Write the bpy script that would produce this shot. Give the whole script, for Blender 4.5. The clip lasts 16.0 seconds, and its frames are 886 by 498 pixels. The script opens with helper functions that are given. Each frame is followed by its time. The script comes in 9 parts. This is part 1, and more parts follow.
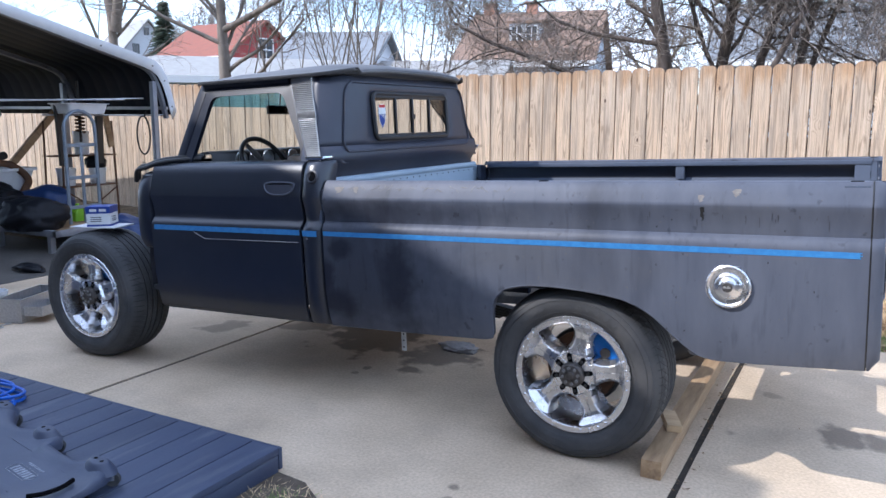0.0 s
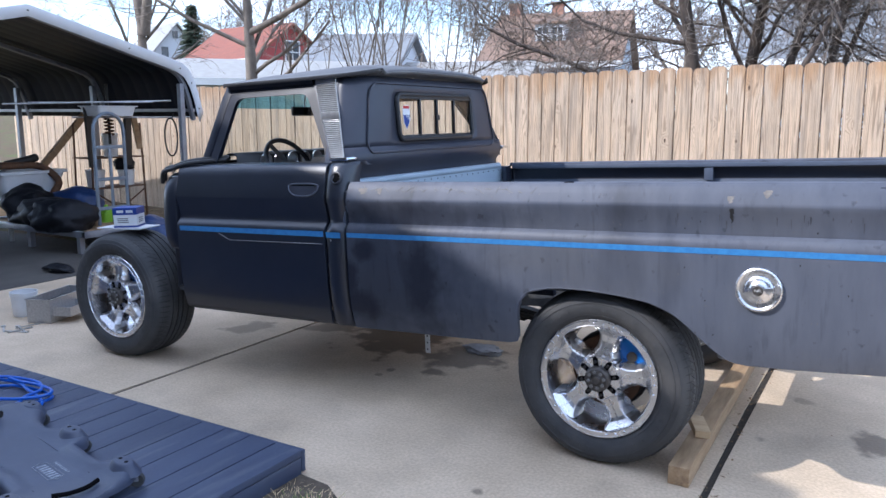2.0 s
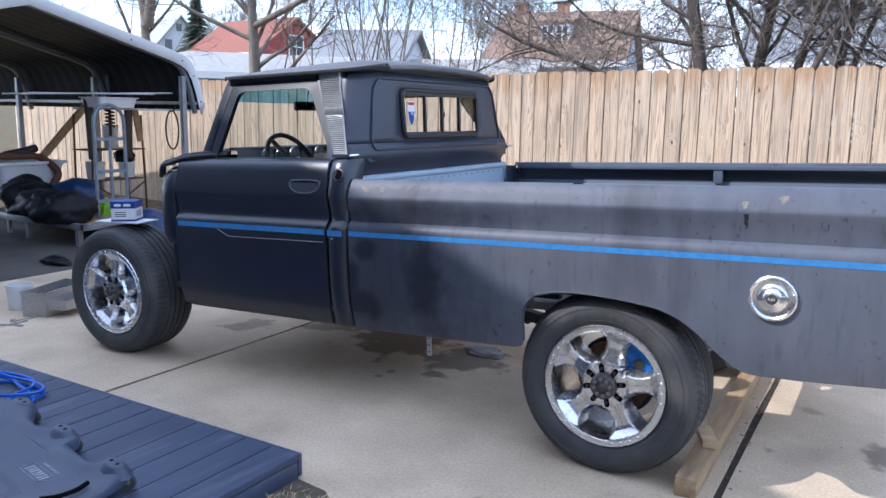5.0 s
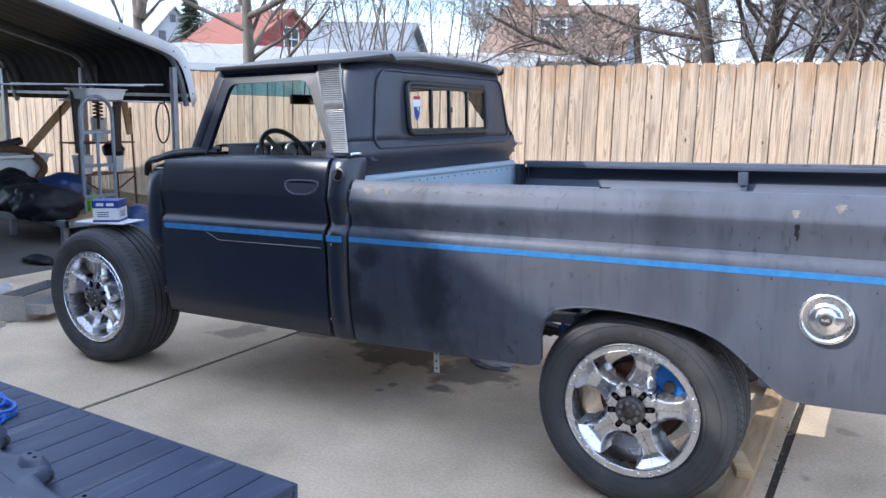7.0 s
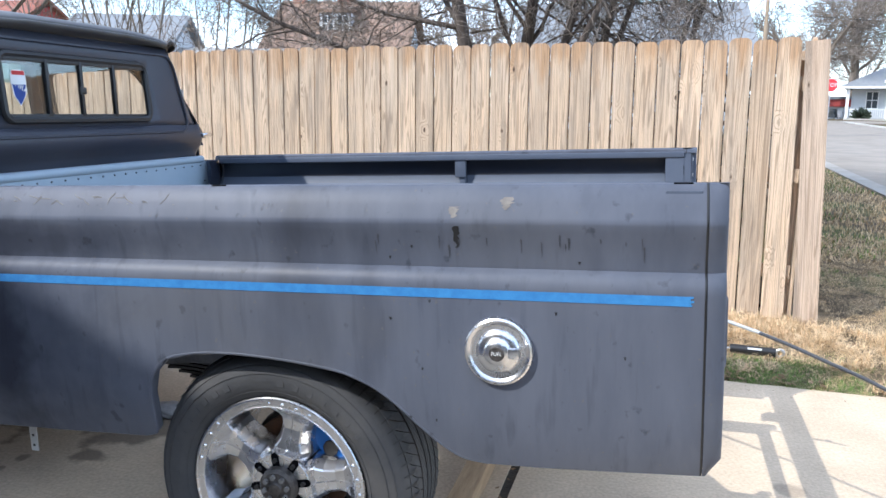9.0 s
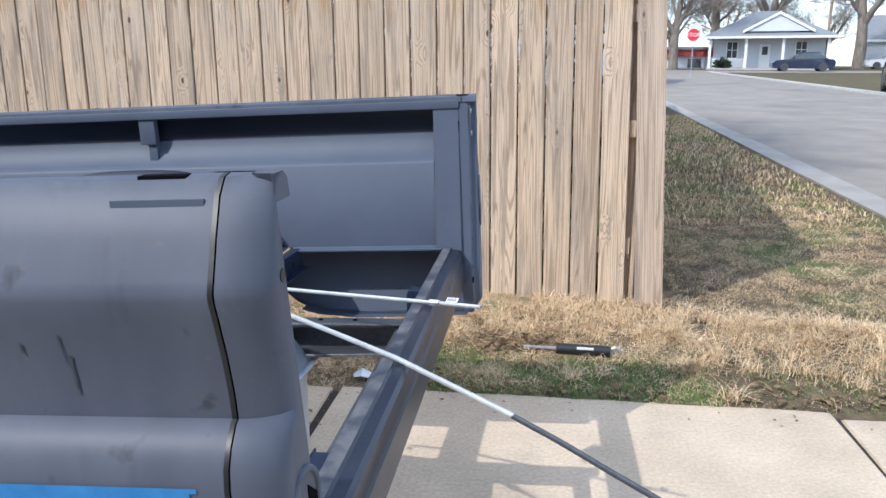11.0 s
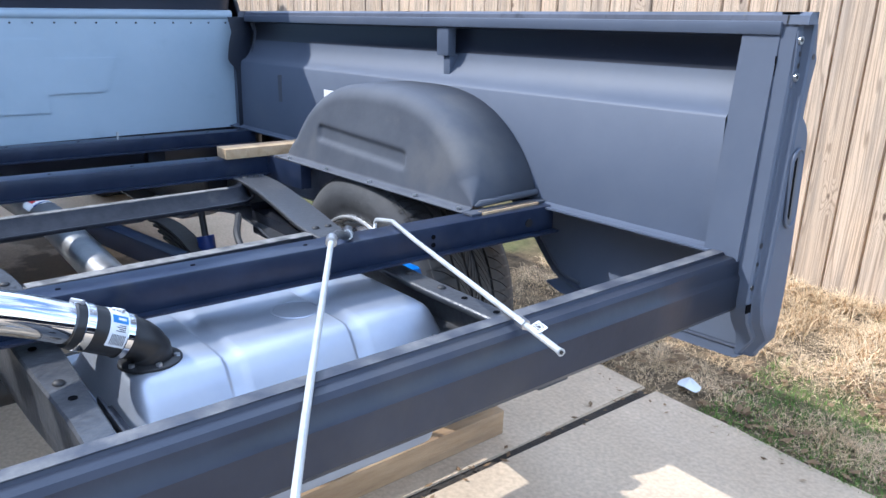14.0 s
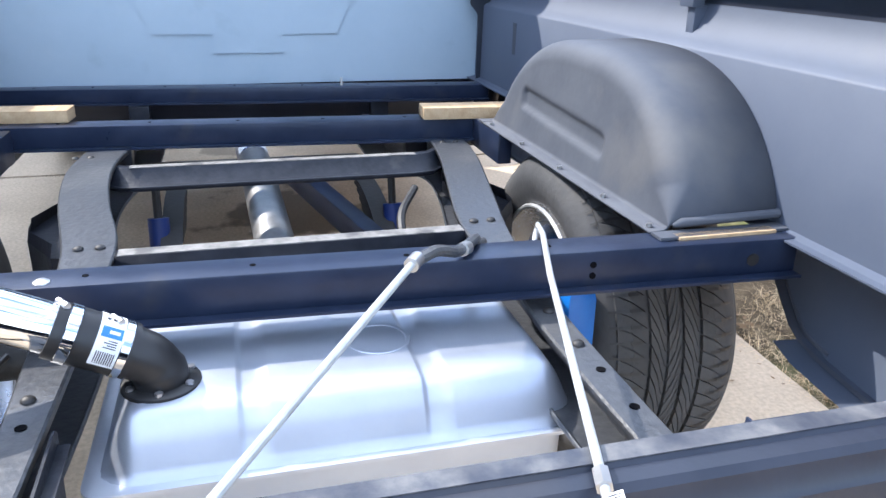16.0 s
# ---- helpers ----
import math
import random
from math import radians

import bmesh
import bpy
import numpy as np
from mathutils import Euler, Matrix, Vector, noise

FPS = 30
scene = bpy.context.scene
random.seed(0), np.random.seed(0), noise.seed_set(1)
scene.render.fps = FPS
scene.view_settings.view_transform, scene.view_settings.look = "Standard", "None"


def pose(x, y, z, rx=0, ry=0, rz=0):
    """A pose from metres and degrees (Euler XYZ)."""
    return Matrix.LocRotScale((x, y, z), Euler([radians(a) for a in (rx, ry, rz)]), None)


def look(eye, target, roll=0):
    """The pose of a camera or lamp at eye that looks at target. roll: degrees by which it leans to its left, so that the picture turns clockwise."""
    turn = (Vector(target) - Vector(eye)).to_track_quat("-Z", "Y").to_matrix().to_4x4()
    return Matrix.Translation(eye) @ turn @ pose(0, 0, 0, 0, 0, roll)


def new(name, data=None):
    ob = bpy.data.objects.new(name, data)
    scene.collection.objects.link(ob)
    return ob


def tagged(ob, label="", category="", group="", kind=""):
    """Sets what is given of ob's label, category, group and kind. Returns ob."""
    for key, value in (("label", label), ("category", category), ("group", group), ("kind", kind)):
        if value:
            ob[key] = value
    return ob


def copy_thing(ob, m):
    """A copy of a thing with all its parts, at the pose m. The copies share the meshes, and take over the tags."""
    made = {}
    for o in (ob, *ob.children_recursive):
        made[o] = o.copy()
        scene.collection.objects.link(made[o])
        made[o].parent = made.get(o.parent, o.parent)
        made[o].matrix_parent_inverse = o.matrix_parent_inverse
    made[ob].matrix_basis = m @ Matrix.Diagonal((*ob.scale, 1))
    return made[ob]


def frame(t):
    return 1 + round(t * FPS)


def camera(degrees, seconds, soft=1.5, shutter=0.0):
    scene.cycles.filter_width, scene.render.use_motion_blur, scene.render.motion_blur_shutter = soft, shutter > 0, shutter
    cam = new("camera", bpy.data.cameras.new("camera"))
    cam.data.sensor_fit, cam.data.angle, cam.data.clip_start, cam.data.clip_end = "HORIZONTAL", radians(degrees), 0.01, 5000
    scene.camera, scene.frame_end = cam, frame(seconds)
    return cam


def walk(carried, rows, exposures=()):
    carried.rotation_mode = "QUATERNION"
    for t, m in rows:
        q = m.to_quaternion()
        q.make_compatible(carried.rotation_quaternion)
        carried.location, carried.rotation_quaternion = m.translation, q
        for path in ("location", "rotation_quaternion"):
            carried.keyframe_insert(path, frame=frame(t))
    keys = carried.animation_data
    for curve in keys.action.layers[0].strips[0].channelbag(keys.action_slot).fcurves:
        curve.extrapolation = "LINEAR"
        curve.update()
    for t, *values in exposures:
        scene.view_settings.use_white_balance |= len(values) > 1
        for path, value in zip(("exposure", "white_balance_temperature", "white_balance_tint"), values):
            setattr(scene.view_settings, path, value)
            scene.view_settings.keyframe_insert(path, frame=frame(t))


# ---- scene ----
cam = camera(59.8, 16.0)
PATH = [
    (0, (1.101, -4.169, 1.574), (0.155, -2.442, 1.227), 0.3),
    (0.5, (1.101, -4.154, 1.576), (0.133, -2.439, 1.229), 0.3),
    (1, (1.095, -4.148, 1.57), (0.107, -2.444, 1.228), 0.0),
    (1.5, (1.086, -4.144, 1.566), (0.088, -2.444, 1.226), 0.1),
    (2, (1.09, -4.14, 1.571), (0.087, -2.444, 1.227), 0.1),
    (2.5, (1.084, -4.148, 1.574), (0.081, -2.453, 1.226), 0.3),
    (3, (1.093, -4.152, 1.574), (0.086, -2.459, 1.227), 0.4),
    (3.5, (1.08, -4.156, 1.565), (0.074, -2.462, 1.223), 0.6),
    (4, (1.089, -4.149, 1.574), (0.085, -2.454, 1.231), 0.7),
    (6.5, (0.839, -3.893, 1.561), (-0.16, -2.199, 1.196), 1.7),
    (7, (0.803, -3.825, 1.574), (-0.186, -2.125, 1.209), 1.5),
    (7.5, (0.857, -3.644, 1.556), (-0.132, -1.943, 1.196), 1.0),
    (8, (0.908, -3.41, 1.54), (-0.069, -1.702, 1.181), 1.1),
    (8.5, (0.901, -3.121, 1.521), (0.079, -1.334, 1.165), 1.2),
    (9, (1.024, -2.828, 1.495), (0.491, -0.934, 1.14), 0.9),
    (9.5, (1.177, -2.529, 1.492), (0.926, -0.577, 1.14), 0.7),
    (9.7, (1.196, -2.396, 1.478), (1.006, -0.436, 1.129), 0.3),
    (11.8, (1.655, -1.198, 1.408), (1.233, 0.679, 0.861), -0.2),
    (12, (1.735, -1.14, 1.399), (1.137, 0.687, 0.847), -0.6),
    (12.5, (1.829, -1.01, 1.387), (0.901, 0.669, 0.822), 0.0),
    (13, (1.816, -0.856, 1.374), (0.798, 0.772, 0.814), 1.8),
    (13.5, (1.877, -0.699, 1.366), (0.608, 0.735, 0.79), 2.3),
    (14, (1.947, -0.552, 1.363), (0.486, 0.652, 0.716), 2.2),
    (14.5, (1.877, -0.456, 1.362), (0.336, 0.631, 0.694), 2.4),
    (15, (1.755, -0.353, 1.348), (0.165, 0.605, 0.605), 2.7),
    (15.5, (1.705, -0.186, 1.326), (-0.001, 0.494, 0.535), 2.8),
    (16, (1.663, -0.025, 1.335), (-0.104, 0.472, 0.538), 1.8),
]
walk(cam, [(t, look(eye, target, roll)) for t, eye, target, roll in PATH], exposures=[(0.0, 1.38, 5750, 14), (5.0, 1.42, 5750, 14), (6.5, 1.54, 5800, 13), (8.0, 1.60, 5850, 12), (9.0, 1.44, 5950, 10), (9.7, 1.12, 6100, 8), (12.0, 1.05, 5650, 12), (13.5, 1.45, 5600, 12), (14.5, 1.8, 5800, 10), (16.0, 2.1, 6200, 12)])

# ---------- world and sun ----------
SUN_WAY = Vector((0.78, 0.76, -1.0)).normalized()     # the way the sunlight travels
world = bpy.data.worlds.new("world")
scene.world = world
world.use_nodes = True
wn, wl = world.node_tree.nodes, world.node_tree.links
sky = wn.new("ShaderNodeTexSky")
sky.sky_type, sky.sun_disc = "NISHITA", False
sky.sun_elevation = math.asin(-SUN_WAY.z)
sky.sun_rotation = math.atan2(-SUN_WAY.x, -SUN_WAY.y)
sky.air_density, sky.dust_density, sky.ozone_density = 1.0, 0.5, 2.0
wco, wno, wra, wmx = wn.new("ShaderNodeTexCoord"), wn.new("ShaderNodeTexNoise"), wn.new("ShaderNodeMapRange"), wn.new("ShaderNodeMix")
wmp = wn.new("ShaderNodeMapping")
wmp.inputs["Scale"].default_value = (1.0, 1.0, 3.2)
wno.inputs["Scale"].default_value, wno.inputs["Detail"].default_value, wno.inputs["Roughness"].default_value = 2.6, 8.0, 0.55
wra.inputs["From Min"].default_value, wra.inputs["From Max"].default_value, wra.inputs["To Max"].default_value = 0.40, 0.60, 0.92
wmx.data_type = "RGBA"
wmx.inputs["B"].default_value = (5.3, 5.9, 6.75, 1)
wl.new(wco.outputs["Generated"], wmp.inputs["Vector"])
wl.new(wmp.outputs["Vector"], wno.inputs["Vector"])
wl.new(wno.outputs["Fac"], wra.inputs["Value"])
wl.new(wra.outputs["Result"], wmx.inputs["Factor"])
wl.new(sky.outputs["Color"], wmx.inputs["A"])
wl.new(wmx.outputs["Result"], wn["Background"].inputs["Color"])
wn["Background"].inputs["Strength"].default_value = 0.15
sun = new("sun", bpy.data.lights.new("sun", "SUN"))
sun.data.energy, sun.data.angle, sun.data.color = 1.8, radians(0.55), (1.0, 0.94, 0.85)
sun.matrix_world = look(Vector((0, 0, 30)) - SUN_WAY * 10, Vector((0, 0, 30)))


# ---------- tools ----------
rnd = random.Random(7)


def lerp(a, b, t):
    return a + (b - a) * t


def interp(x, table):
    """Piecewise linear table of (x, value)."""
    if x <= table[0][0]:
        return table[0][1]
    for (x0, v0), (x1, v1) in zip(table, table[1:]):
        if x <= x1:
            return lerp(v0, v1, (x - x0) / (x1 - x0))
    return table[-1][1]


def mesh_of(bm, name, smooth=None):
    bmesh.ops.recalc_face_normals(bm, faces=bm.faces)
    me = bpy.data.meshes.new(name)
    bm.to_mesh(me)
    bm.free()
    if smooth is not None:
        for p in me.polygons:
            p.use_smooth = True
        me.set_sharp_from_angle(angle=radians(smooth))
    return me


def part(name, bm, material, parent, label="", at=None, smooth=35):
    me = mesh_of(bm, name, smooth) if isinstance(bm, bmesh.types.BMesh) else bm
    if material and not me.materials:
        me.materials.append(material)
    ob = new(name, me)
    ob.parent = parent
    if at is not None:
        ob.matrix_local = at
    if label:
        tagged(ob, label)
    return ob


def thing(name, label, category, bm=None, material=None, at=None, group="", kind="", smooth=35):
    ob = new(name, mesh_of(bm, name, smooth) if bm is not None else None)
    if material:
        ob.data.materials.append(material)
    if at is not None:
        ob.matrix_world = at
    return tagged(ob, label, category, group, kind)


def box(bm, x0, x1, y0, y1, z0, z1, m=None, bevel=0.0):
    made = bmesh.ops.create_cube(bm, size=1.0, matrix=Matrix.Translation(((x0 + x1) / 2, (y0 + y1) / 2, (z0 + z1) / 2)) @ Matrix.Diagonal((abs(x1 - x0), abs(y1 - y0), abs(z1 - z0), 1)))
    vs = made["verts"]
    if bevel:
        es = list({e for v in vs for e in v.link_edges})
        out = bmesh.ops.bevel(bm, geom=es, offset=bevel, segments=2, affect="EDGES", profile=0.6)
        vs = list({v for f in out["faces"] for v in f.verts} | {v for v in vs if v.is_valid})
    if m is not None:
        bmesh.ops.transform(bm, matrix=m, verts=vs)
    return bm


def boxes(*dims, bevel=0.0, m=None):
    bm = bmesh.new()
    for d in dims:
        box(bm, *d, bevel=bevel, m=m)
    return bm


def grid(bm, rows, closed=False, cap=False):
    """A skin through rows of points; closed joins each row's end to its start."""
    vs = [[bm.verts.new(p) for p in row] for row in rows]
    for a, b in zip(vs, vs[1:]):
        n = len(a)
        for i in range(n if closed else n - 1):
            j = (i + 1) % n
            bm.faces.new((a[i], a[j], b[j], b[i]))
    if cap and closed:
        bm.faces.new(vs[0][::-1])
        bm.faces.new(vs[-1])
    return vs


def tube(bm, pts, r, n=10, cap=True):
    """A round tube along points; r is one radius or one for each point."""
    pts = [Vector(p) for p in pts]
    rad = r if isinstance(r, (list, tuple)) else [r] * len(pts)
    rows, side = [], None
    for i, p in enumerate(pts):
        d = (pts[min(i + 1, len(pts) - 1)] - pts[max(i - 1, 0)]).normalized()
        if side is None:
            side = d.orthogonal().normalized()
        side = (side - d * side.dot(d)).normalized()
        up = d.cross(side)
        rows.append([p + rad[i] * (math.cos(2 * math.pi * k / n) * side + math.sin(2 * math.pi * k / n) * up) for k in range(n)])
    grid(bm, rows, closed=True, cap=cap)
    return bm


def curve_pts(ctrl, n=8):
    """Catmull-Rom through the control points."""
    c = [Vector(p) for p in ctrl]
    c = [2 * c[0] - c[1]] + c + [2 * c[-1] - c[-2]]
    out = []
    for i in range(1, len(c) - 2):
        for k in range(n):
            t = k / n
            a, b, d, e = c[i - 1], c[i], c[i + 1], c[i + 2]
            out.append(0.5 * ((2 * b) + (d - a) * t + (2 * a - 5 * b + 4 * d - e) * t * t + (3 * b - a - 3 * d + e) * t ** 3))
    return out + [c[-2]]


def lathe(bm, prof, n=48, m=None, closed=False):
    """Profile of (radius, y) turned round the y axis."""
    rows = [[Vector((r * math.cos(2 * math.pi * k / n), y, r * math.sin(2 * math.pi * k / n))) for k in range(n)] for r, y in prof]
    if m is not None:
        rows = [[m @ p for p in row] for row in rows]
    if closed:
        rows.append(rows[0])
    grid(bm, rows, closed=True)
    if closed:
        bmesh.ops.remove_doubles(bm, verts=bm.verts, dist=1e-6)
    return bm


def prism(bm, poly, z0, z1, m=None):
    """A polygon in x, y pulled from z0 to z1."""
    lo = [bm.verts.new((x, y, z0)) for x, y in poly]
    hi = [bm.verts.new((x, y, z1)) for x, y in poly]
    n = len(poly)
    bm.faces.new(lo[::-1])
    bm.faces.new(hi)
    for i in range(n):
        bm.faces.new((lo[i], lo[(i + 1) % n], hi[(i + 1) % n], hi[i]))
    if m is not None:
        bmesh.ops.transform(bm, matrix=m, verts=lo + hi)
    return bm


XZ = Matrix(((1, 0, 0, 0), (0, 0, -1, 0), (0, 1, 0, 0), (0, 0, 0, 1)))   # x, y of a polygon become x, z; its depth goes to -y
YZ = Matrix(((0, 0, 1, 0), (1, 0, 0, 0), (0, 1, 0, 0), (0, 0, 0, 1)))    # x, y become y, z; its depth goes to x


def disc(bm, centre, axis, r, depth, n=16):
    c, a = Vector(centre), Vector(axis).normalized()
    return tube(bm, [c, c + a * depth], r, n)


def thicken(ob, t, offset=-1):
    s = ob.modifiers.new("thickness", "SOLIDIFY")
    s.thickness, s.offset = t, offset
    return ob

# ---------- materials ----------
def mat(name, a, b=None, scale=8.0, rough=(0.5, 0.6), metal=0.0, bump=0.0, bscale=None, stretch=(1, 1, 1), stains=None, coat=0.0, object_random=0.0, detail=5.0, spec=0.5, island=0.0):
    """A surface whose colour runs from a to b with a noise of that scale, with fine relief and larger stains."""
    m = bpy.data.materials.new(name)
    m.use_nodes = True
    nt = m.node_tree
    nd, lk = nt.nodes, nt.links
    bsdf = nd["Principled BSDF"]
    b = b or a
    co = nd.new("ShaderNodeTexCoord")
    mp = nd.new("ShaderNodeMapping")
    mp.inputs["Scale"].default_value = stretch
    lk.new(co.outputs["Object"], mp.inputs["Vector"])
    vec = mp.outputs["Vector"]
    if object_random:
        info = nd.new("ShaderNodeObjectInfo")
        mul = nd.new("ShaderNodeMath")
        mul.operation, mul.inputs[1].default_value = "MULTIPLY", 37.0
        lk.new(info.outputs["Random"], mul.inputs[0])
        add = nd.new("ShaderNodeVectorMath")
        add.operation = "ADD"
        lk.new(vec, add.inputs[0])
        lk.new(mul.outputs[0], add.inputs[1])
        vec = add.outputs[0]
    n1 = nd.new("ShaderNodeTexNoise")
    n1.inputs["Scale"].default_value, n1.inputs["Detail"].default_value = scale, detail
    n1.inputs["Roughness"].default_value = 0.62
    lk.new(vec, n1.inputs["Vector"])
    ramp = nd.new("ShaderNodeValToRGB")
    ramp.color_ramp.elements[0].position, ramp.color_ramp.elements[1].position = 0.32, 0.68
    ramp.color_ramp.elements[0].color, ramp.color_ramp.elements[1].color = (*a, 1), (*b, 1)
    lk.new(n1.outputs["Fac"], ramp.inputs["Fac"])
    colour = ramp.outputs["Color"]
    if stains:
        col, sscale, lo, hi, amount = stains
        n2 = nd.new("ShaderNodeTexNoise")
        n2.inputs["Scale"].default_value, n2.inputs["Detail"].default_value = sscale, 6.0
        lk.new(vec, n2.inputs["Vector"])
        rr = nd.new("ShaderNodeMapRange")
        rr.inputs["From Min"].default_value, rr.inputs["From Max"].default_value, rr.inputs["To Max"].default_value = lo, hi, amount
        lk.new(n2.outputs["Fac"], rr.inputs["Value"])
        mx = nd.new("ShaderNodeMix")
        mx.data_type = "RGBA"
        lk.new(rr.outputs["Result"], mx.inputs["Factor"])
        lk.new(colour, mx.inputs["A"])
        mx.inputs["B"].default_value = (*col, 1)
        colour = mx.outputs["Result"]
    if object_random or island:
        src = nd.new("ShaderNodeObjectInfo").outputs["Random"] if object_random else nd.new("ShaderNodeNewGeometry").outputs["Random Per Island"]
        k = object_random or island
        r2 = nd.new("ShaderNodeMapRange")
        r2.inputs["To Min"].default_value, r2.inputs["To Max"].default_value = 1 - k, 1 + k
        lk.new(src, r2.inputs["Value"])
        hsv = nd.new("ShaderNodeHueSaturation")
        lk.new(r2.outputs["Result"], hsv.inputs["Value"])
        lk.new(colour, hsv.inputs["Color"])
        colour = hsv.outputs["Color"]
    lk.new(colour, bsdf.inputs["Base Color"])
    r = nd.new("ShaderNodeMapRange")
    r.inputs["To Min"].default_value, r.inputs["To Max"].default_value = rough
    lk.new(n1.outputs["Fac"], r.inputs["Value"])
    lk.new(r.outputs["Result"], bsdf.inputs["Roughness"])
    bsdf.inputs["Metallic"].default_value = metal
    bsdf.inputs["Coat Weight"].default_value = coat
    bsdf.inputs["Specular IOR Level"].default_value = spec
    if bump:
        n3 = nd.new("ShaderNodeTexNoise")
        n3.inputs["Scale"].default_value, n3.inputs["Detail"].default_value = bscale or scale * 6, 4.0
        lk.new(vec, n3.inputs["Vector"])
        bp = nd.new("ShaderNodeBump")
        bp.inputs["Strength"].default_value, bp.inputs["Distance"].default_value = bump, 0.01
        lk.new(n3.outputs["Fac"], bp.inputs["Height"])
        lk.new(bp.outputs["Normal"], bsdf.inputs["Normal"])
    return m


def glass(name, tint=(1, 1, 1), rough=0.0):
    m = bpy.data.materials.new(name)
    m.use_nodes = True
    nd, lk = m.node_tree.nodes, m.node_tree.links
    nd.remove(nd["Principled BSDF"])
    tr, gl, mix = nd.new("ShaderNodeBsdfTransparent"), nd.new("ShaderNodeBsdfGlossy"), nd.new("ShaderNodeMixShader")
    tr.inputs["Color"].default_value = (*tint, 1)
    gl.inputs["Roughness"].default_value = rough
    mix.inputs[0].default_value = 0.09
    lk.new(tr.outputs[0], mix.inputs[1])
    lk.new(gl.outputs[0], mix.inputs[2])
    lk.new(mix.outputs[0], nd["Material Output"].inputs["Surface"])
    return m


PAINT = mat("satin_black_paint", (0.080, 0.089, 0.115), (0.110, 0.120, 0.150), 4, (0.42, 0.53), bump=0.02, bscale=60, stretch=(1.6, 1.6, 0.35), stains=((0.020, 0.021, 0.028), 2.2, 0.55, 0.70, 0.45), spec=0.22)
# darker copy of the truck's paint: the shade on door and cab is in its colour
PAINT_SHADED = mat("satin_black_shaded_paint", (0.009, 0.013, 0.024), (0.015, 0.019, 0.032), 3, (0.28, 0.37), bump=0.02, bscale=80, stains=((0.034, 0.036, 0.044), 4.0, 0.58, 0.80, 0.35), spec=0.62)
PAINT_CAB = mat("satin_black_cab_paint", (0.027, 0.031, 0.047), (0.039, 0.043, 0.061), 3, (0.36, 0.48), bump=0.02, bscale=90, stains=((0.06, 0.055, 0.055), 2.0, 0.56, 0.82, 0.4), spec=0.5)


def weather_paint(m, amount):
    """Fine run-off streaks down the panel, water spots and a thin film of dust in broad patches."""
    nd, lk = m.node_tree.nodes, m.node_tree.links
    bsdf = nd["Principled BSDF"]
    colour = bsdf.inputs["Base Color"].links[0].from_socket
    co = nd.new("ShaderNodeTexCoord").outputs["Object"]
    for size, stretch, detail, lo, hi, top, tone in (
            (9.0, (3.0, 3.0, 0.35), 8.0, 0.58, 0.76, 0.38, (0.017, 0.018, 0.024)),
            (26.0, (1.0, 1.0, 0.8), 3.0, 0.66, 0.74, 0.5, (0.018, 0.019, 0.024)),
            (1.3, (1.0, 1.0, 1.6), 5.0, 0.50, 0.72, 0.4, (0.125, 0.122, 0.122)),
            (70.0, (1.0, 1.0, 1.0), 2.0, 0.70, 0.76, 0.5, (0.13, 0.12, 0.11))):
        mp = nd.new("ShaderNodeMapping")
        mp.inputs["Scale"].default_value = stretch
        lk.new(co, mp.inputs["Vector"])
        n = nd.new("ShaderNodeTexNoise")
        n.inputs["Scale"].default_value, n.inputs["Detail"].default_value = size, detail
        lk.new(mp.outputs["Vector"], n.inputs["Vector"])
        r = nd.new("ShaderNodeMapRange")
        r.inputs["From Min"].default_value, r.inputs["From Max"].default_value, r.inputs["To Max"].default_value = lo, hi, top * amount
        lk.new(n.outputs["Fac"], r.inputs["Value"])
        x = nd.new("ShaderNodeMix")
        x.data_type = "RGBA"
        lk.new(r.outputs["Result"], x.inputs["Factor"])
        lk.new(colour, x.inputs["A"])
        x.inputs["B"].default_value = (*tone, 1)
        colour = x.outputs["Result"]
    lk.new(colour, bsdf.inputs["Base Color"])


def wiped_and_shaded(m, patches):
    """Dark rubbed-clean patches in the dust film, and painted shade: soft boxes in the panel's x and z with ragged
    edges.
    """
    nd, lk = m.node_tree.nodes, m.node_tree.links
    bsdf = nd["Principled BSDF"]
    colour = bsdf.inputs["Base Color"].links[0].from_socket
    co = nd.new("ShaderNodeTexCoord").outputs["Object"]
    ragged = nd.new("ShaderNodeTexNoise")
    ragged.inputs["Scale"].default_value, ragged.inputs["Detail"].default_value = 14.0, 6.0
    lk.new(co, ragged.inputs["Vector"])
    for cx, cz, hx, hz, soft, amount in patches:
        sub = nd.new("ShaderNodeVectorMath")
        sub.operation, sub.inputs[1].default_value = "SUBTRACT", (cx, 0, cz)
        lk.new(co, sub.inputs[0])
        mul = nd.new("ShaderNodeVectorMath")
        mul.operation, mul.inputs[1].default_value = "MULTIPLY", (1 / hx, 0, 1 / hz)
        lk.new(sub.outputs[0], mul.inputs[0])
        far = nd.new("ShaderNodeVectorMath")
        far.operation = "LENGTH"
        lk.new(mul.outputs[0], far.inputs[0])
        add = nd.new("ShaderNodeMath")
        add.operation = "ADD"
        lk.new(far.outputs["Value"], add.inputs[0])
        lk.new(ragged.outputs["Fac"], add.inputs[1])
        r = nd.new("ShaderNodeMapRange")
        r.inputs["From Min"].default_value, r.inputs["From Max"].default_value, r.inputs["To Max"].default_value = 1.45 + soft, 1.45 - soft, amount
        lk.new(add.outputs[0], r.inputs["Value"])
        x = nd.new("ShaderNodeMix")
        x.data_type = "RGBA"
        lk.new(r.outputs["Result"], x.inputs["Factor"])
        lk.new(colour, x.inputs["A"])
        x.inputs["B"].default_value = (0.010, 0.012, 0.021, 1)
        colour = x.outputs["Result"]
    lk.new(colour, bsdf.inputs["Base Color"])


